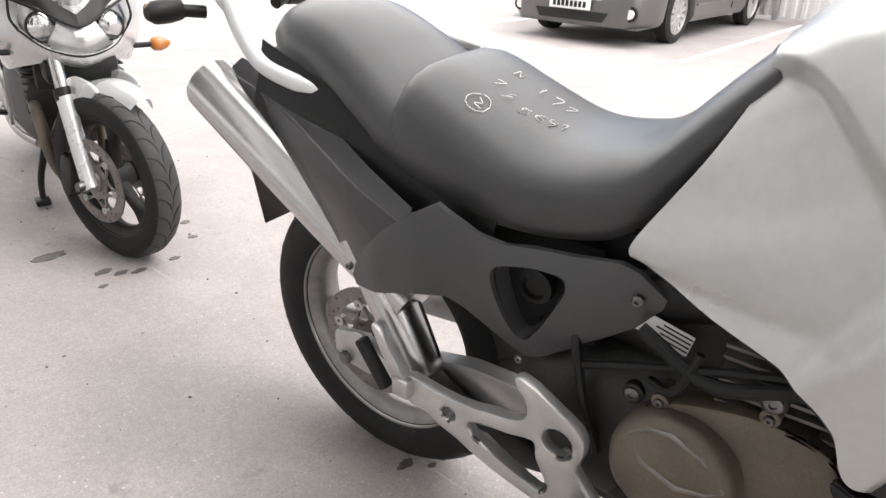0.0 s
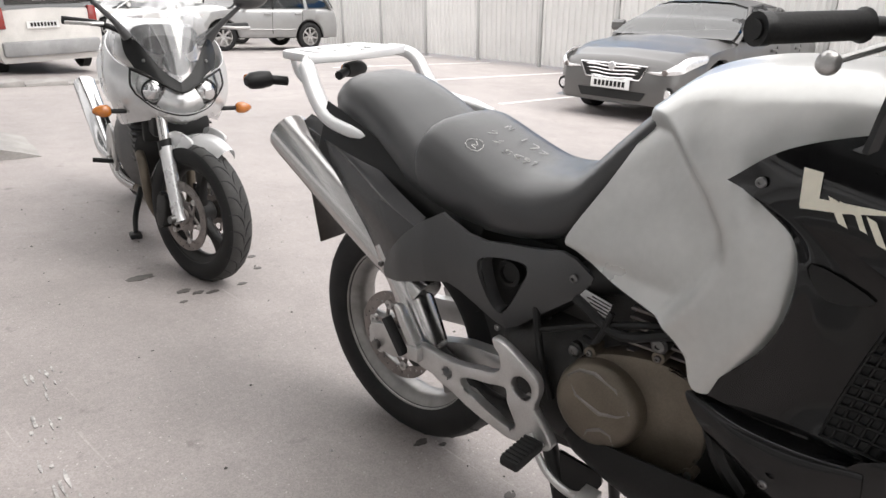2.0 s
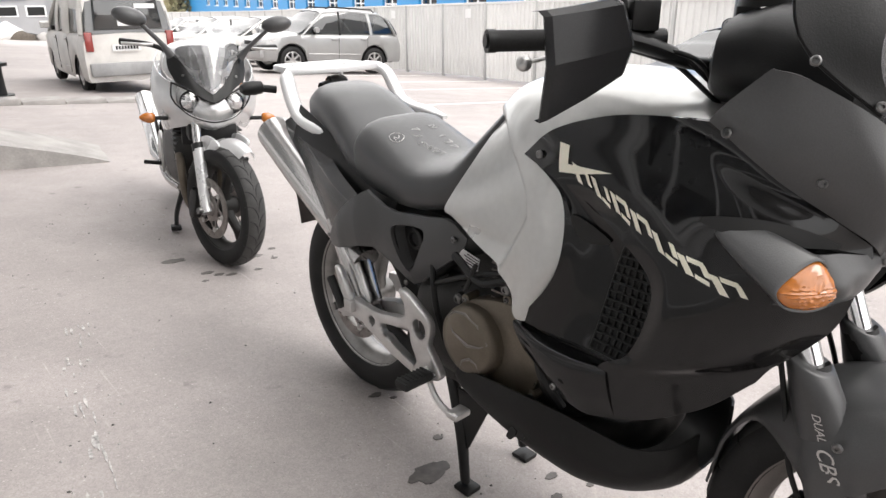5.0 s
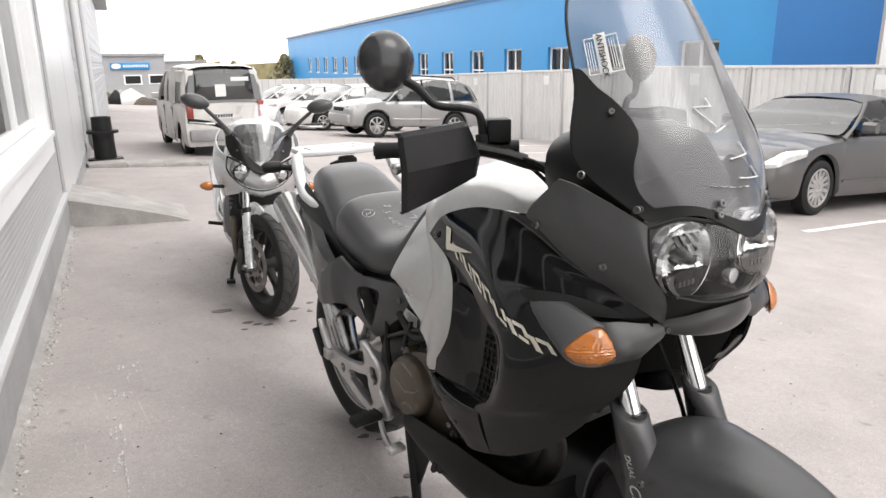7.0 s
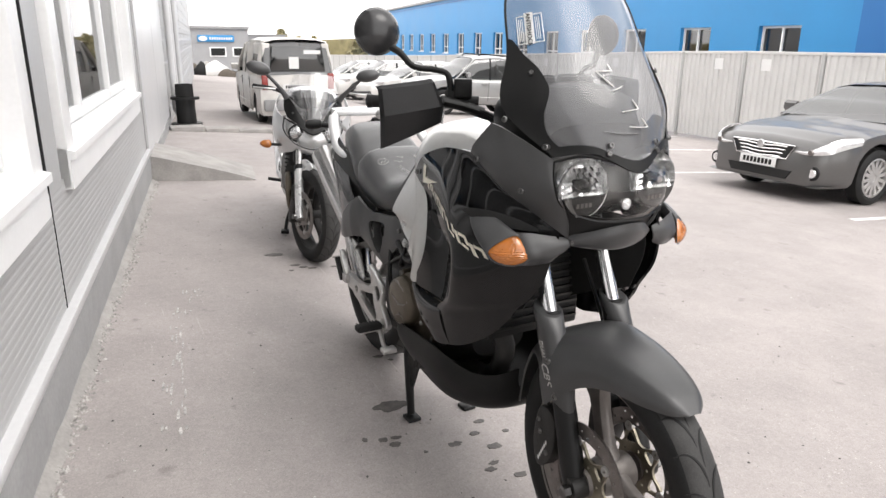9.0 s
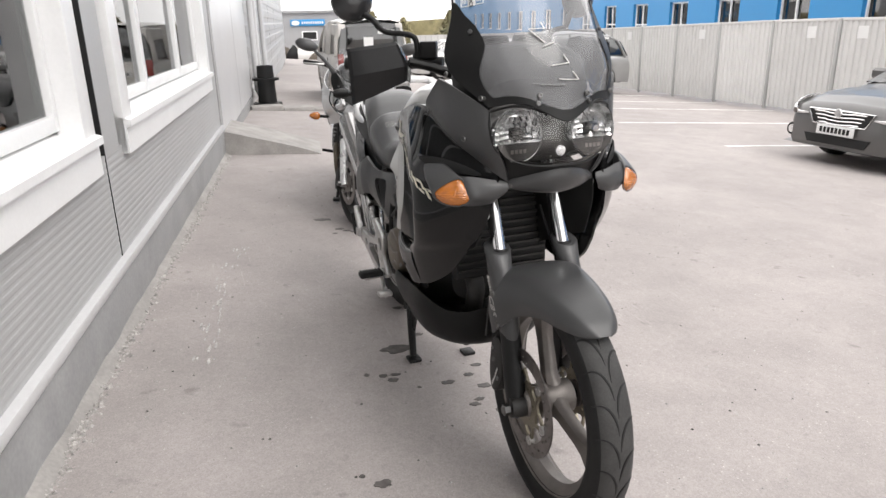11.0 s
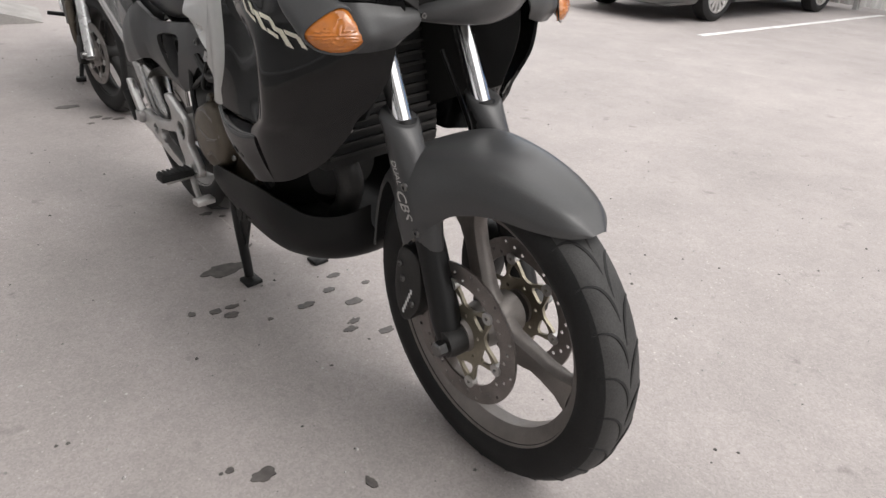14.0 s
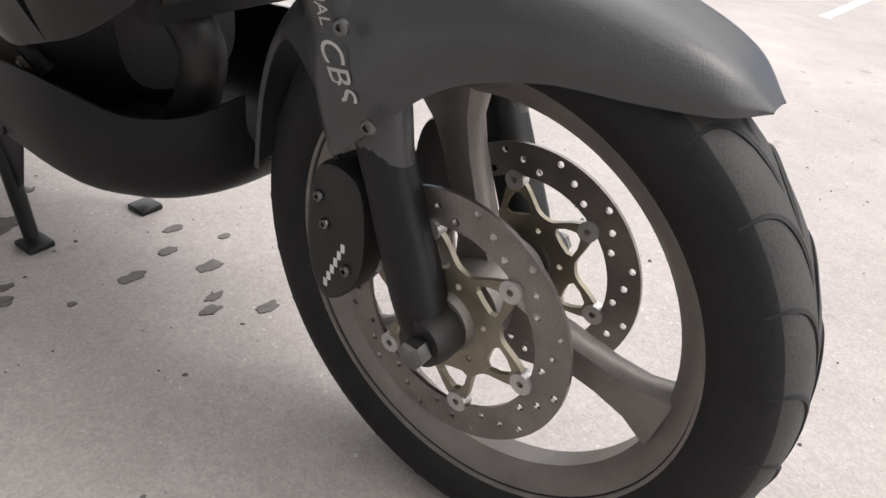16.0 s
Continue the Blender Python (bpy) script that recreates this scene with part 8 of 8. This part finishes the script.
for s in (-1, 1):
    bm = bmesh.new()
    lathe(bm, [(-0.02, 0.042), (-0.028, 0.036), (-0.036, 0.022), (-0.038, 0.0)], (s * 0.088, 0.168, 0.796), "y", 24)
    part("projector", bm, M["chrome"], h2)
    bm = bmesh.new()
    tube(bm, [(s * 0.088 + 0.044 * math.cos(a), 0.150, 0.796 + 0.044 * math.sin(a)) for a in (2 * math.pi * k / 24 for k in range(25))], 0.004, 6)
    part("bezel_ring", bm, M["plastic_dark"], h2)
# dark upper cowl with a V point
for s in (-1, 1):
    bm = bmesh.new()
    patch(bm, [[(0.0, 0.085, 0.795), (s * 0.06, 0.110, 0.826), (s * 0.12, 0.165, 0.866), (s * 0.162, 0.210, 0.885)],
               [(0.0, 0.098, 0.815), (s * 0.062, 0.135, 0.855), (s * 0.125, 0.205, 0.925), (s * 0.185, 0.280, 0.940)],
               [(0.0, 0.112, 0.836), (s * 0.065, 0.160, 0.885), (s * 0.135, 0.255, 0.985), (s * 0.185, 0.345, 1.01)]], 14, 12, 0.004 * s)
    part("upper_cowl", bm, M["plastic_dark"], b2, "black upper cowl", smooth=60)
    screw(b2, (s * 0.125, 0.196, 0.915), (s * 0.4, -1, 0.5), 0.008)
s2 = [[(-0.150, 0.265, 0.975), (-0.070, 0.172, 0.892), (0, 0.116, 0.838), (0.070, 0.172, 0.892), (0.150, 0.265, 0.975)],
      [(-0.155, 0.320, 1.06), (-0.08, 0.245, 1.05), (0, 0.220, 1.045), (0.08, 0.245, 1.05), (0.155, 0.320, 1.06)],
      [(-0.120, 0.375, 1.15), (-0.065, 0.325, 1.165), (0, 0.305, 1.17), (0.065, 0.325, 1.165), (0.120, 0.375, 1.15)]]
bm = bmesh.new()
patch(bm, s2, 24, 16)
sc2 = part("windscreen", bm, M["screen_clear"], b2, "clear windscreen", smooth=80)
sc2.visible_shadow = False
bm = bmesh.new()
patch(bm, [[(-0.035, 0.150, 0.872), (0, 0.132, 0.858), (0.035, 0.150, 0.872)], [(-0.055, 0.185, 0.910), (0, 0.160, 0.905), (0.055, 0.185, 0.910)], [(-0.035, 0.205, 0.95), (0, 0.185, 0.953), (0.035, 0.205, 0.95)]], 8, 6)
part("screen_base", bm, M["plastic_dark"], sc2)
bm = bmesh.new()
blocky(bm, [(0.30, 0.97, 0.10, 0.04), (0.40, 1.0, 0.14, 0.05), (0.47, 0.99, 0.10, 0.03)])
part("instrument_pod", bm, M["plastic_dark"], b2)
for s in (-1, 1):
    bm = bmesh.new()
    tube(bm, [(s * 0.165, 0.29, 1.0), (s * 0.21, 0.27, 1.06), (s * 0.29, 0.245, 1.14)], [0.022, 0.012, 0.010], 10, 10)
    mi = part("mirror", bm, M["plastic"], b2, "black mirror on a stalk")
    bm = bmesh.new()
    loft(bm, [[(s * (0.345 + 0.075 * r * math.cos(a) - 0.01 * d), 0.235 + d * 0.045, 1.175 + 0.042 * r * math.sin(a) + 0.012 * math.cos(a) * r) for a in (2 * math.pi * k / 20 for k in range(20))] for d, r in ((0.5, 0.9), (0.35, 1.0), (0.0, 0.96), (-0.4, 0.75), (-0.7, 0.35))])
    part("housing", bm, M["plastic"], mi, smooth=60)
    bm = bmesh.new()
    tube(bm, [(s * 0.12, 0.36, 0.985), (s * 0.24, 0.41, 1.04), (s * 0.385, 0.47, 1.05)], [0.012, 0.012, 0.017], 12, 12)
    hb = part("handlebar", bm, M["plastic_dark"], b2)
    bm = bmesh.new()
    tube(bm, [(s * 0.24, 0.385, 1.045), (s * 0.30, 0.37, 1.045), (s * 0.38, 0.41, 1.045)], 0.007, 8, 10)
    part("lever", bm, M["alu"], hb)
    bm = bmesh.new()
    tube(bm, [(s * 0.20, 0.265, 0.700), (s * 0.265, 0.262, 0.702)], 0.010, 8)
    ind = part("front_indicator", bm, M["plastic_dark"], b2, "orange indicator on a short stalk")
    bm = bmesh.new()
    loft(bm, [[(s * x, 0.262 + r * 0.8 * math.cos(a), 0.703 + r * math.sin(a)) for a in (2 * math.pi * k / 14 for k in range(14))] for x, r in ((0.260, 0.016), (0.272, 0.026), (0.295, 0.027), (0.318, 0.018), (0.332, 0.006))])
    part("lens", bm, M["amber"], ind, smooth=60)
# engine, frame, headers
bm = bmesh.new()
blocky(bm, [(0.36, 0.50, 0.17, 0.10), (0.42, 0.50, 0.17, 0.19), (0.60, 0.48, 0.20, 0.22), (0.80, 0.46, 0.20, 0.18), (0.92, 0.46, 0.16, 0.14)])
part("engine", bm, M["engine"], b2, "dark four-cylinder engine")
for k in range(8):
    bm = bmesh.new()
    box(bm, -0.175, 0.175, 0.36, 0.56, 0.46 + 0.026 * k, 0.468 + 0.026 * k, 0.003)
    part("cooling_fin", bm, M["engine"], b2)
for k in range(4):
    bm = bmesh.new()
    x = -0.15 + 0.1 * k
    tube(bm, [(x, 0.40, 0.50), (x, 0.31, 0.46), (x * 0.9, 0.30, 0.30), (x * 0.6, 0.36, 0.19), (x * 0.4, 0.6, 0.15), (-0.10, 0.95, 0.18)], 0.021, 12, 26)
    part("exhaust_header", bm, M["bronze"], b2, "heat-browned exhaust header")
bm = bmesh.new()
a, b = Vector((-0.185, 1.14, 0.30)), Vector((-0.235, 1.66, 0.63))
tube(bm, [a, a.lerp(b, 0.06), a.lerp(b, 0.12), b, b.lerp(a, -0.02)], [0.030, 0.050, 0.058, 0.060, 0.050], 24)
part("silencer", bm, M["chrome"], b2, "polished steel silencer")
bm = bmesh.new()
tube(bm, [(-0.10, 0.95, 0.18), (-0.16, 1.05, 0.22), (-0.185, 1.15, 0.305)], 0.028, 14, 10)
part("link_pipe", bm, M["steel"], b2)
# radiator shroud / oil cooler
bm = bmesh.new()
box(bm, -0.14, 0.14, 0.27, 0.31, 0.56, 0.70, 0.01)
part("oil_cooler", bm, M["shade_dark"], b2)
bm = bmesh.new()
box(bm, -0.12, 0.12, 0.16, 0.27, 0.60, 0.69, 0.02)
part("fork_yoke", bm, M["plastic_dark"], b2)
# tank, seat, tail
bm = bmesh.new()
blocky(bm, [(0.46, 0.92, 0.10, 0.05), (0.54, 0.93, 0.17, 0.10), (0.68, 0.94, 0.19, 0.12), (0.85, 0.91, 0.16, 0.10), (0.98, 0.85, 0.11, 0.06)], 14, 2.6)
part("tank", bm, M["silver2"], b2, "silver tank")
bm = bmesh.new()
loft(bm, smooth_sections([(1.78, 0.90, 0.06, 0.87), (1.74, 0.92, 0.10, 0.86), (1.55, 0.91, 0.13, 0.84), (1.35, 0.87, 0.14, 0.80), (1.18, 0.80, 0.15, 0.74), (1.0, 0.81, 0.11, 0.75), (0.93, 0.85, 0.08, 0.80)], 30))
part("seat", bm, M["seat"], b2, "black vinyl seat", smooth=60)
for s in (-1, 1):
    bm = bmesh.new()
    patch(bm, [[(s * 0.14, 0.92, 0.80), (s * 0.16, 1.2, 0.77), (s * 0.15, 1.5, 0.84), (s * 0.08, 1.85, 0.88)], [(s * 0.17, 0.95, 0.72), (s * 0.19, 1.2, 0.68), (s * 0.17, 1.5, 0.77), (s * 0.08, 1.87, 0.84)], [(s * 0.15, 1.0, 0.64), (s * 0.17, 1.2, 0.61), (s * 0.15, 1.45, 0.70), (s * 0.07, 1.82, 0.80)]], 18, 12, 0.005 * s)
    part("tail_panel", bm, M["silver2"], b2, "silver tail panel", smooth=60)
    bm = bmesh.new()
    tube(bm, [(s * 0.13, 0.92, 0.42), (s * 0.14, 1.15, 0.37), (s * 0.14, 1.43, 0.312)], [0.03, 0.03, 0.024], 10, 8, flat=1.3)
    part("swingarm", bm, M["alu"], b2)
    bm = bmesh.new()
    slab(bm, curve2([(0.86, 0.50), (0.98, 0.52), (1.12, 0.44), (1.16, 0.34), (1.08, 0.33), (0.98, 0.40), (0.90, 0.30), (0.84, 0.32)], 4), s * 0.19, s * 0.205, "yz", 0.004)
    part("footpeg_hanger", bm, M["alu"], b2)
    bm = bmesh.new()
    tube(bm, [(s * 0.20, 0.90, 0.34), (s * 0.30, 0.91, 0.35)], 0.012, 10)
    part("footpeg", bm, M["rubber"], b2)
bm = bmesh.new()
tube(bm, [(-0.10, 0.78, 0.22), (-0.15, 0.70, 0.10), (-0.165, 0.64, 0.025)], [0.016, 0.014, 0.012], 10, 10)
sg = part("stand_leg", bm, M["plastic_dark"], b2, "black stand leg")
bm = bmesh.new()
box(bm, -0.195, -0.14, 0.60, 0.665, 0.005, 0.03, 0.005)
part("foot", bm, M["plastic_dark"], sg)
bm = bmesh.new()
tube(bm, [(0.15, 0.80, 0.24), (0.20, 0.86, 0.10), (0.235, 0.90, -0.008)], 0.012, 10, 10)
part("side_stand", bm, M["plastic_dark"], b2)

# ---- stains, chips and marks on the yard ----
def blot(x, y, rx, ry, seed, n=26, rot=0.0):
    out = []
    for k in range(n):
        a = 2 * math.pi * k / n
        f = 1 + 0.42 * noise.noise((math.cos(a) * 1.6 + seed * 7.1, math.sin(a) * 1.6, seed)) + 0.18 * noise.noise((math.cos(a) * 5, math.sin(a) * 5, seed + 9))
        px, py = rx * f * math.cos(a), ry * f * math.sin(a)
        out.append((x + px * math.cos(rot) - py * math.sin(rot), y + px * math.sin(rot) + py * math.cos(rot)))
    return out


spots = [(-0.13, -0.49, 0.062, 0.035), (-0.22, -0.75, 0.022, 0.014), (-0.25, -0.71, 0.018, 0.012), (-0.31, -0.69, 0.010, 0.012), (-0.20, -0.71, 0.02, 0.010), (-0.02, -0.82, 0.026, 0.014), (0.14, -0.71, 0.022, 0.012), (0.11, -0.88, 0.026, 0.016),
         (0.02, -1.00, 0.020, 0.012), (0.05, -0.97, 0.018, 0.010), (0.10, -1.06, 0.022, 0.016), (0.0, -0.37, 0.018, 0.012), (-0.42, -1.36, 0.026, 0.016), (-0.47, -1.31, 0.009, 0.008), (-0.50, -1.46, 0.008, 0.008), (-0.25, -1.51, 0.010, 0.018), (-0.01, -0.05, 0.022, 0.012), (0.03, -0.10, 0.012, 0.008),
         (-0.08, 1.63, 0.055, 0.030), (-0.01, 1.38, 0.030, 0.018), (0.03, 1.33, 0.022, 0.014), (0.08, 1.30, 0.03, 0.012), (0.30, 1.50, 0.035, 0.02), (0.43, 1.57, 0.022, 0.014), (0.37, 1.42, 0.018, 0.012), (0.22, 1.30, 0.02, 0.012), (-0.06, 1.28, 0.016, 0.010), (0.08, -0.78, 0.02, 0.012), (-0.14, -0.83, 0.008, 0.006), (0.20, -0.80, 0.014, 0.009)]
for k, (x, y, rx, ry) in enumerate(spots):
    bm = bmesh.new()
    on_ground(bm, blot(x, y, rx, ry, k + 1), 0.0025)
    tagged(part("stain", bm, M["wet"], smooth=0), "small dark fluid stain on the asphalt", "stain", "ground stains", "structure")
rng = random.Random(5)
bm = bmesh.new()
for k in range(44):
    u = rng.random()
    x, y = -0.69 - 0.22 * u + rng.gauss(0, 0.034), 1.06 - 1.5 * u ** 1.3 + rng.gauss(0, 0.03)
    if u < 0.12:
        x, y = -0.68 + rng.gauss(0, 0.035), 1.05 + rng.gauss(0, 0.05)
    on_ground(bm, blot(x, y, 0.002 + 0.004 * rng.random(), 0.008 + 0.035 * rng.random(), k * 0.7, 8, -0.14), 0.003)
tagged(part("paint_smear", bm, M["smear"], smooth=0), "streaky white paint smear on the asphalt", "paint mark", kind="stuff")


def chips(name, n, place, size, material, label, seed):
    """Loose stones, each a small irregular lump."""
    rng = random.Random(seed)
    vs, fs = [], []
    for _ in range(n):
        x, y = place(rng)
        r = size * (0.5 + rng.random() ** 3 * 1.6)
        z = gz(x, y)
        a0 = rng.random() * 6
        b = len(vs)
        for k in range(5):
            a = a0 + 2 * math.pi * k / 5
            q = r * (0.7 + 0.6 * rng.random())
            vs.append((x + q * math.cos(a), y + q * math.sin(a), z - 0.001))
        vs.append((x + r * 0.2, y, z + r * (0.4 + 0.5 * rng.random())))
        fs += [(b + k, b + (k + 1) % 5, b + 5) for k in range(5)]
    me = bpy.data.meshes.new(name)
    me.from_pydata(vs, [], fs)
    me.materials.append(material)
    return tagged(new(name, me), label, "gravel", kind="stuff")


def wall_edge(rng):
    p = WALL @ Vector((0.034 + abs(rng.gauss(0, 0.026)), rng.uniform(-3.5, 4.4), 0))
    return p.x, p.y


chips("wall_gravel", 4200, wall_edge, 0.008, mat("pale_chips", (0.33, 0.315, 0.30), 0.9, vary=0.35, scale=60), "pale crumbled concrete chips along the wall", 1)
chips("loose_grit", 3000, lambda r: (r.uniform(-1.3, 3.0), r.uniform(-3.0, 3.0)), 0.0034, mat("grit", (0.39, 0.375, 0.36), 0.9, vary=0.3, scale=60), "fine pale grit scattered over the asphalt", 2)
chips("dark_grit", 900, lambda r: (r.uniform(-1.3, 3.0), r.uniform(-3.0, 3.0)), 0.0036, mat("dark_chips", (0.09, 0.085, 0.08), 0.9, vary=0.3, scale=60), "dark grit specks scattered over the asphalt", 3)
bm = bmesh.new()
rows = []
for k in range(120):
    y = -4 + 8.45 * k / 119
    w = 0.066 + 0.024 * noise.noise((y * 3, 0, 0)) + 0.02 * noise.noise((y * 11, 2, 0))
    a, b = WALL @ Vector((-0.01, y, 0)), WALL @ Vector((w, y, 0))
    rows.append([bm.verts.new((p.x, p.y, gz(p.x, p.y) + h)) for p, h in ((a, 0.052), (a.lerp(b, 0.5), 0.030 + 0.014 * noise.noise((y * 9, 5, 1))), (b, -0.004))])
for a, b in zip(rows, rows[1:]):
    ring_faces(bm, a, b, False)
tagged(part("mortar_fillet", bm, M["concrete"]), "rough cement fillet at the foot of the wall", "fillet", kind="structure")

# ---- far end of the yard: scrap heaps, parked shapes and trees ----
rng = random.Random(11)
for k in range(14):
    x, y = 1.6 + 0.62 * k + rng.uniform(-0.2, 0.2), 54 + rng.uniform(-1.5, 1.0)
    z = gz(x, y)
    bm = bmesh.new()
    w, d, h = rng.uniform(0.4, 1.0), rng.uniform(0.3, 0.6), rng.uniform(0.4, 1.2)
    vs = bmesh.ops.create_icosphere(bm, subdivisions=2, radius=1)["verts"]
    for v in vs:
        v.co = Vector((v.co.x * w * (1 + 0.3 * noise.noise(v.co * 2 + Vector((k, 0, 0)))), v.co.y * d, max(-0.05, v.co.z) * h * (1 + 0.4 * noise.noise(v.co * 3 + Vector((0, k, 0))))))
    tagged(part("discarded_panel", bm, (M["plastic_dark"], M["concrete"], M["car_white"], M["bark"])[k % 4], m=Matrix.Translation((x, y, z))), "crumpled discarded car panel by the workshop", "scrap panel", "discarded panels")


def tree(x, y, h, seed):
    """A broad tree: tapered trunk, limbs, and a crown of many leaf clumps."""
    rng = random.Random(seed)
    t = empty("tree", Matrix.Translation((x, y, gz(x, y) - 0.2)), "olive autumn tree beyond the yard", "tree", "trees beyond the yard")
    bm = bmesh.new()
    tube(bm, [(0, 0, 0), (0.1, 0, h * 0.3), (0.05, 0.1, h * 0.75)], [0.22, 0.16, 0.05], 8, 8)
    for k in range(5):
        a = k * 1.3 + rng.random()
        tube(bm, [(0.05, 0, h * (0.3 + 0.07 * k)), (math.cos(a) * h * 0.16, math.sin(a) * h * 0.16, h * (0.5 + 0.06 * k)), (math.cos(a) * h * 0.28, math.sin(a) * h * 0.28, h * (0.6 + 0.06 * k))], [0.08, 0.05, 0.02], 6, 6)
    part("trunk", bm, M["bark"], t)
    vs, fs = [], []
    for _ in range(900):
        a, u = rng.random() * 6.283, rng.random()
        zz = rng.uniform(0.25, 1.0)
        rad = h * 0.36 * math.sin(math.pi * (0.12 + 0.83 * zz) ** 0.8) * u ** 0.4 * (1 + 0.35 * noise.noise((math.cos(a) * 2, math.sin(a) * 2, zz * 4 + seed)))
        c = Vector((rad * math.cos(a), rad * math.sin(a), h * zz))
        s = rng.uniform(0.12, 0.32)
        e1 = Vector((rng.gauss(0, 1), rng.gauss(0, 1), rng.gauss(0, 1))).normalized()
        e2 = e1.orthogonal().normalized()
        b = len(vs)
        vs += [c + e1 * s, c + e2 * s * 0.7, c - e1 * s, c - e2 * s * 0.7]
        fs.append((b, b + 1, b + 2, b + 3))
    me = bpy.data.meshes.new("crown")
    me.from_pydata(vs, [], fs)
    me.materials.append(M["leaf"])
    cr_ = new("crown", me)
    cr_.parent = t


for k in range(20):
    tree(3 + 3.6 * k, 92 + 6 * math.sin(k * 2.1), 2.2 + 0.5 * math.sin(k * 1.7) - gz(3 + 3.6 * k, 92), 20 + k)
bm = bmesh.new()
rows = []
for k in range(61):
    x = -40 + 160 * k / 60
    y = 105 + 4 * math.sin(k)
    rows.append([bm.verts.new((x, y, gz(x, 90) - 1)), bm.verts.new((x, y, 1.5 + 0.5 * noise.noise((k * 0.35, 0, 2)) + 0.4 * noise.noise((k * 1.7, 3, 2))))])
for a, b in zip(rows, rows[1:]):
    ring_faces(bm, a, b, False)
tagged(part("backdrop", bm, M["leaf"]), "distant olive tree belt", "backdrop", kind="structure")

# ---- grey end building and blue sign beyond the fence ----
gb = empty("grey_end_building", Matrix.Translation((14.8, 0, -1.2)) @ Matrix.Rotation(-0.1, 4, "Z"), "pale grey building with white window beyond the fence", "building", kind="structure")
bm = bmesh.new()
box(bm, 0, 9, -14, 5.75, -0.5, 9)
part("wall", bm, M["grey_bldg"], gb, smooth=0)
bm = bmesh.new()
box(bm, -0.10, 0.0, 5.45, 5.62, 0, 9, 0.02)
part("downpipe", bm, M["pvc"], gb)
for y in (3.4, -0.4, -4.2):
    bm = bmesh.new()
    box(bm, -0.06, 0.02, y - 1.05, y + 1.05, 2.75, 4.6)
    f = part("window_frame", bm, M["pvc"], gb, smooth=0)
    for a, b in ((-0.97, -0.04), (0.04, 0.97)):
        for c, d in ((2.85, 3.75), (3.83, 4.52)):
            bm = bmesh.new()
            box(bm, -0.075, -0.062, y + a, y + b, c, d)
            part("pane", bm, M["car_glass"], f, smooth=0)
sign = empty("blue_sign", Matrix.Translation((fx(0.6) - 0.10, 0.62, gz(fx(0.6), 0.6))) @ Matrix.Rotation(-fa, 4, "Z"), "blue and white sign board fixed to the fence", "sign")
bm = bmesh.new()
box(bm, -0.03, 0.0, -2.6, 0.75, 1.25, 2.5, 0.004)
part("board", bm, M["blue_deep"], sign)
bm = bmesh.new()
box(bm, -0.034, -0.031, -2.6, 0.75, 1.25, 1.52)
part("white_band", bm, M["white"], sign, smooth=0)
words("\u0410\u0412\u0422", 0.40, face_text((-0.036, 0.45, 1.66), (0, -1, 0), (0, 0, 1)), M["white"], sign, shear=0.25)
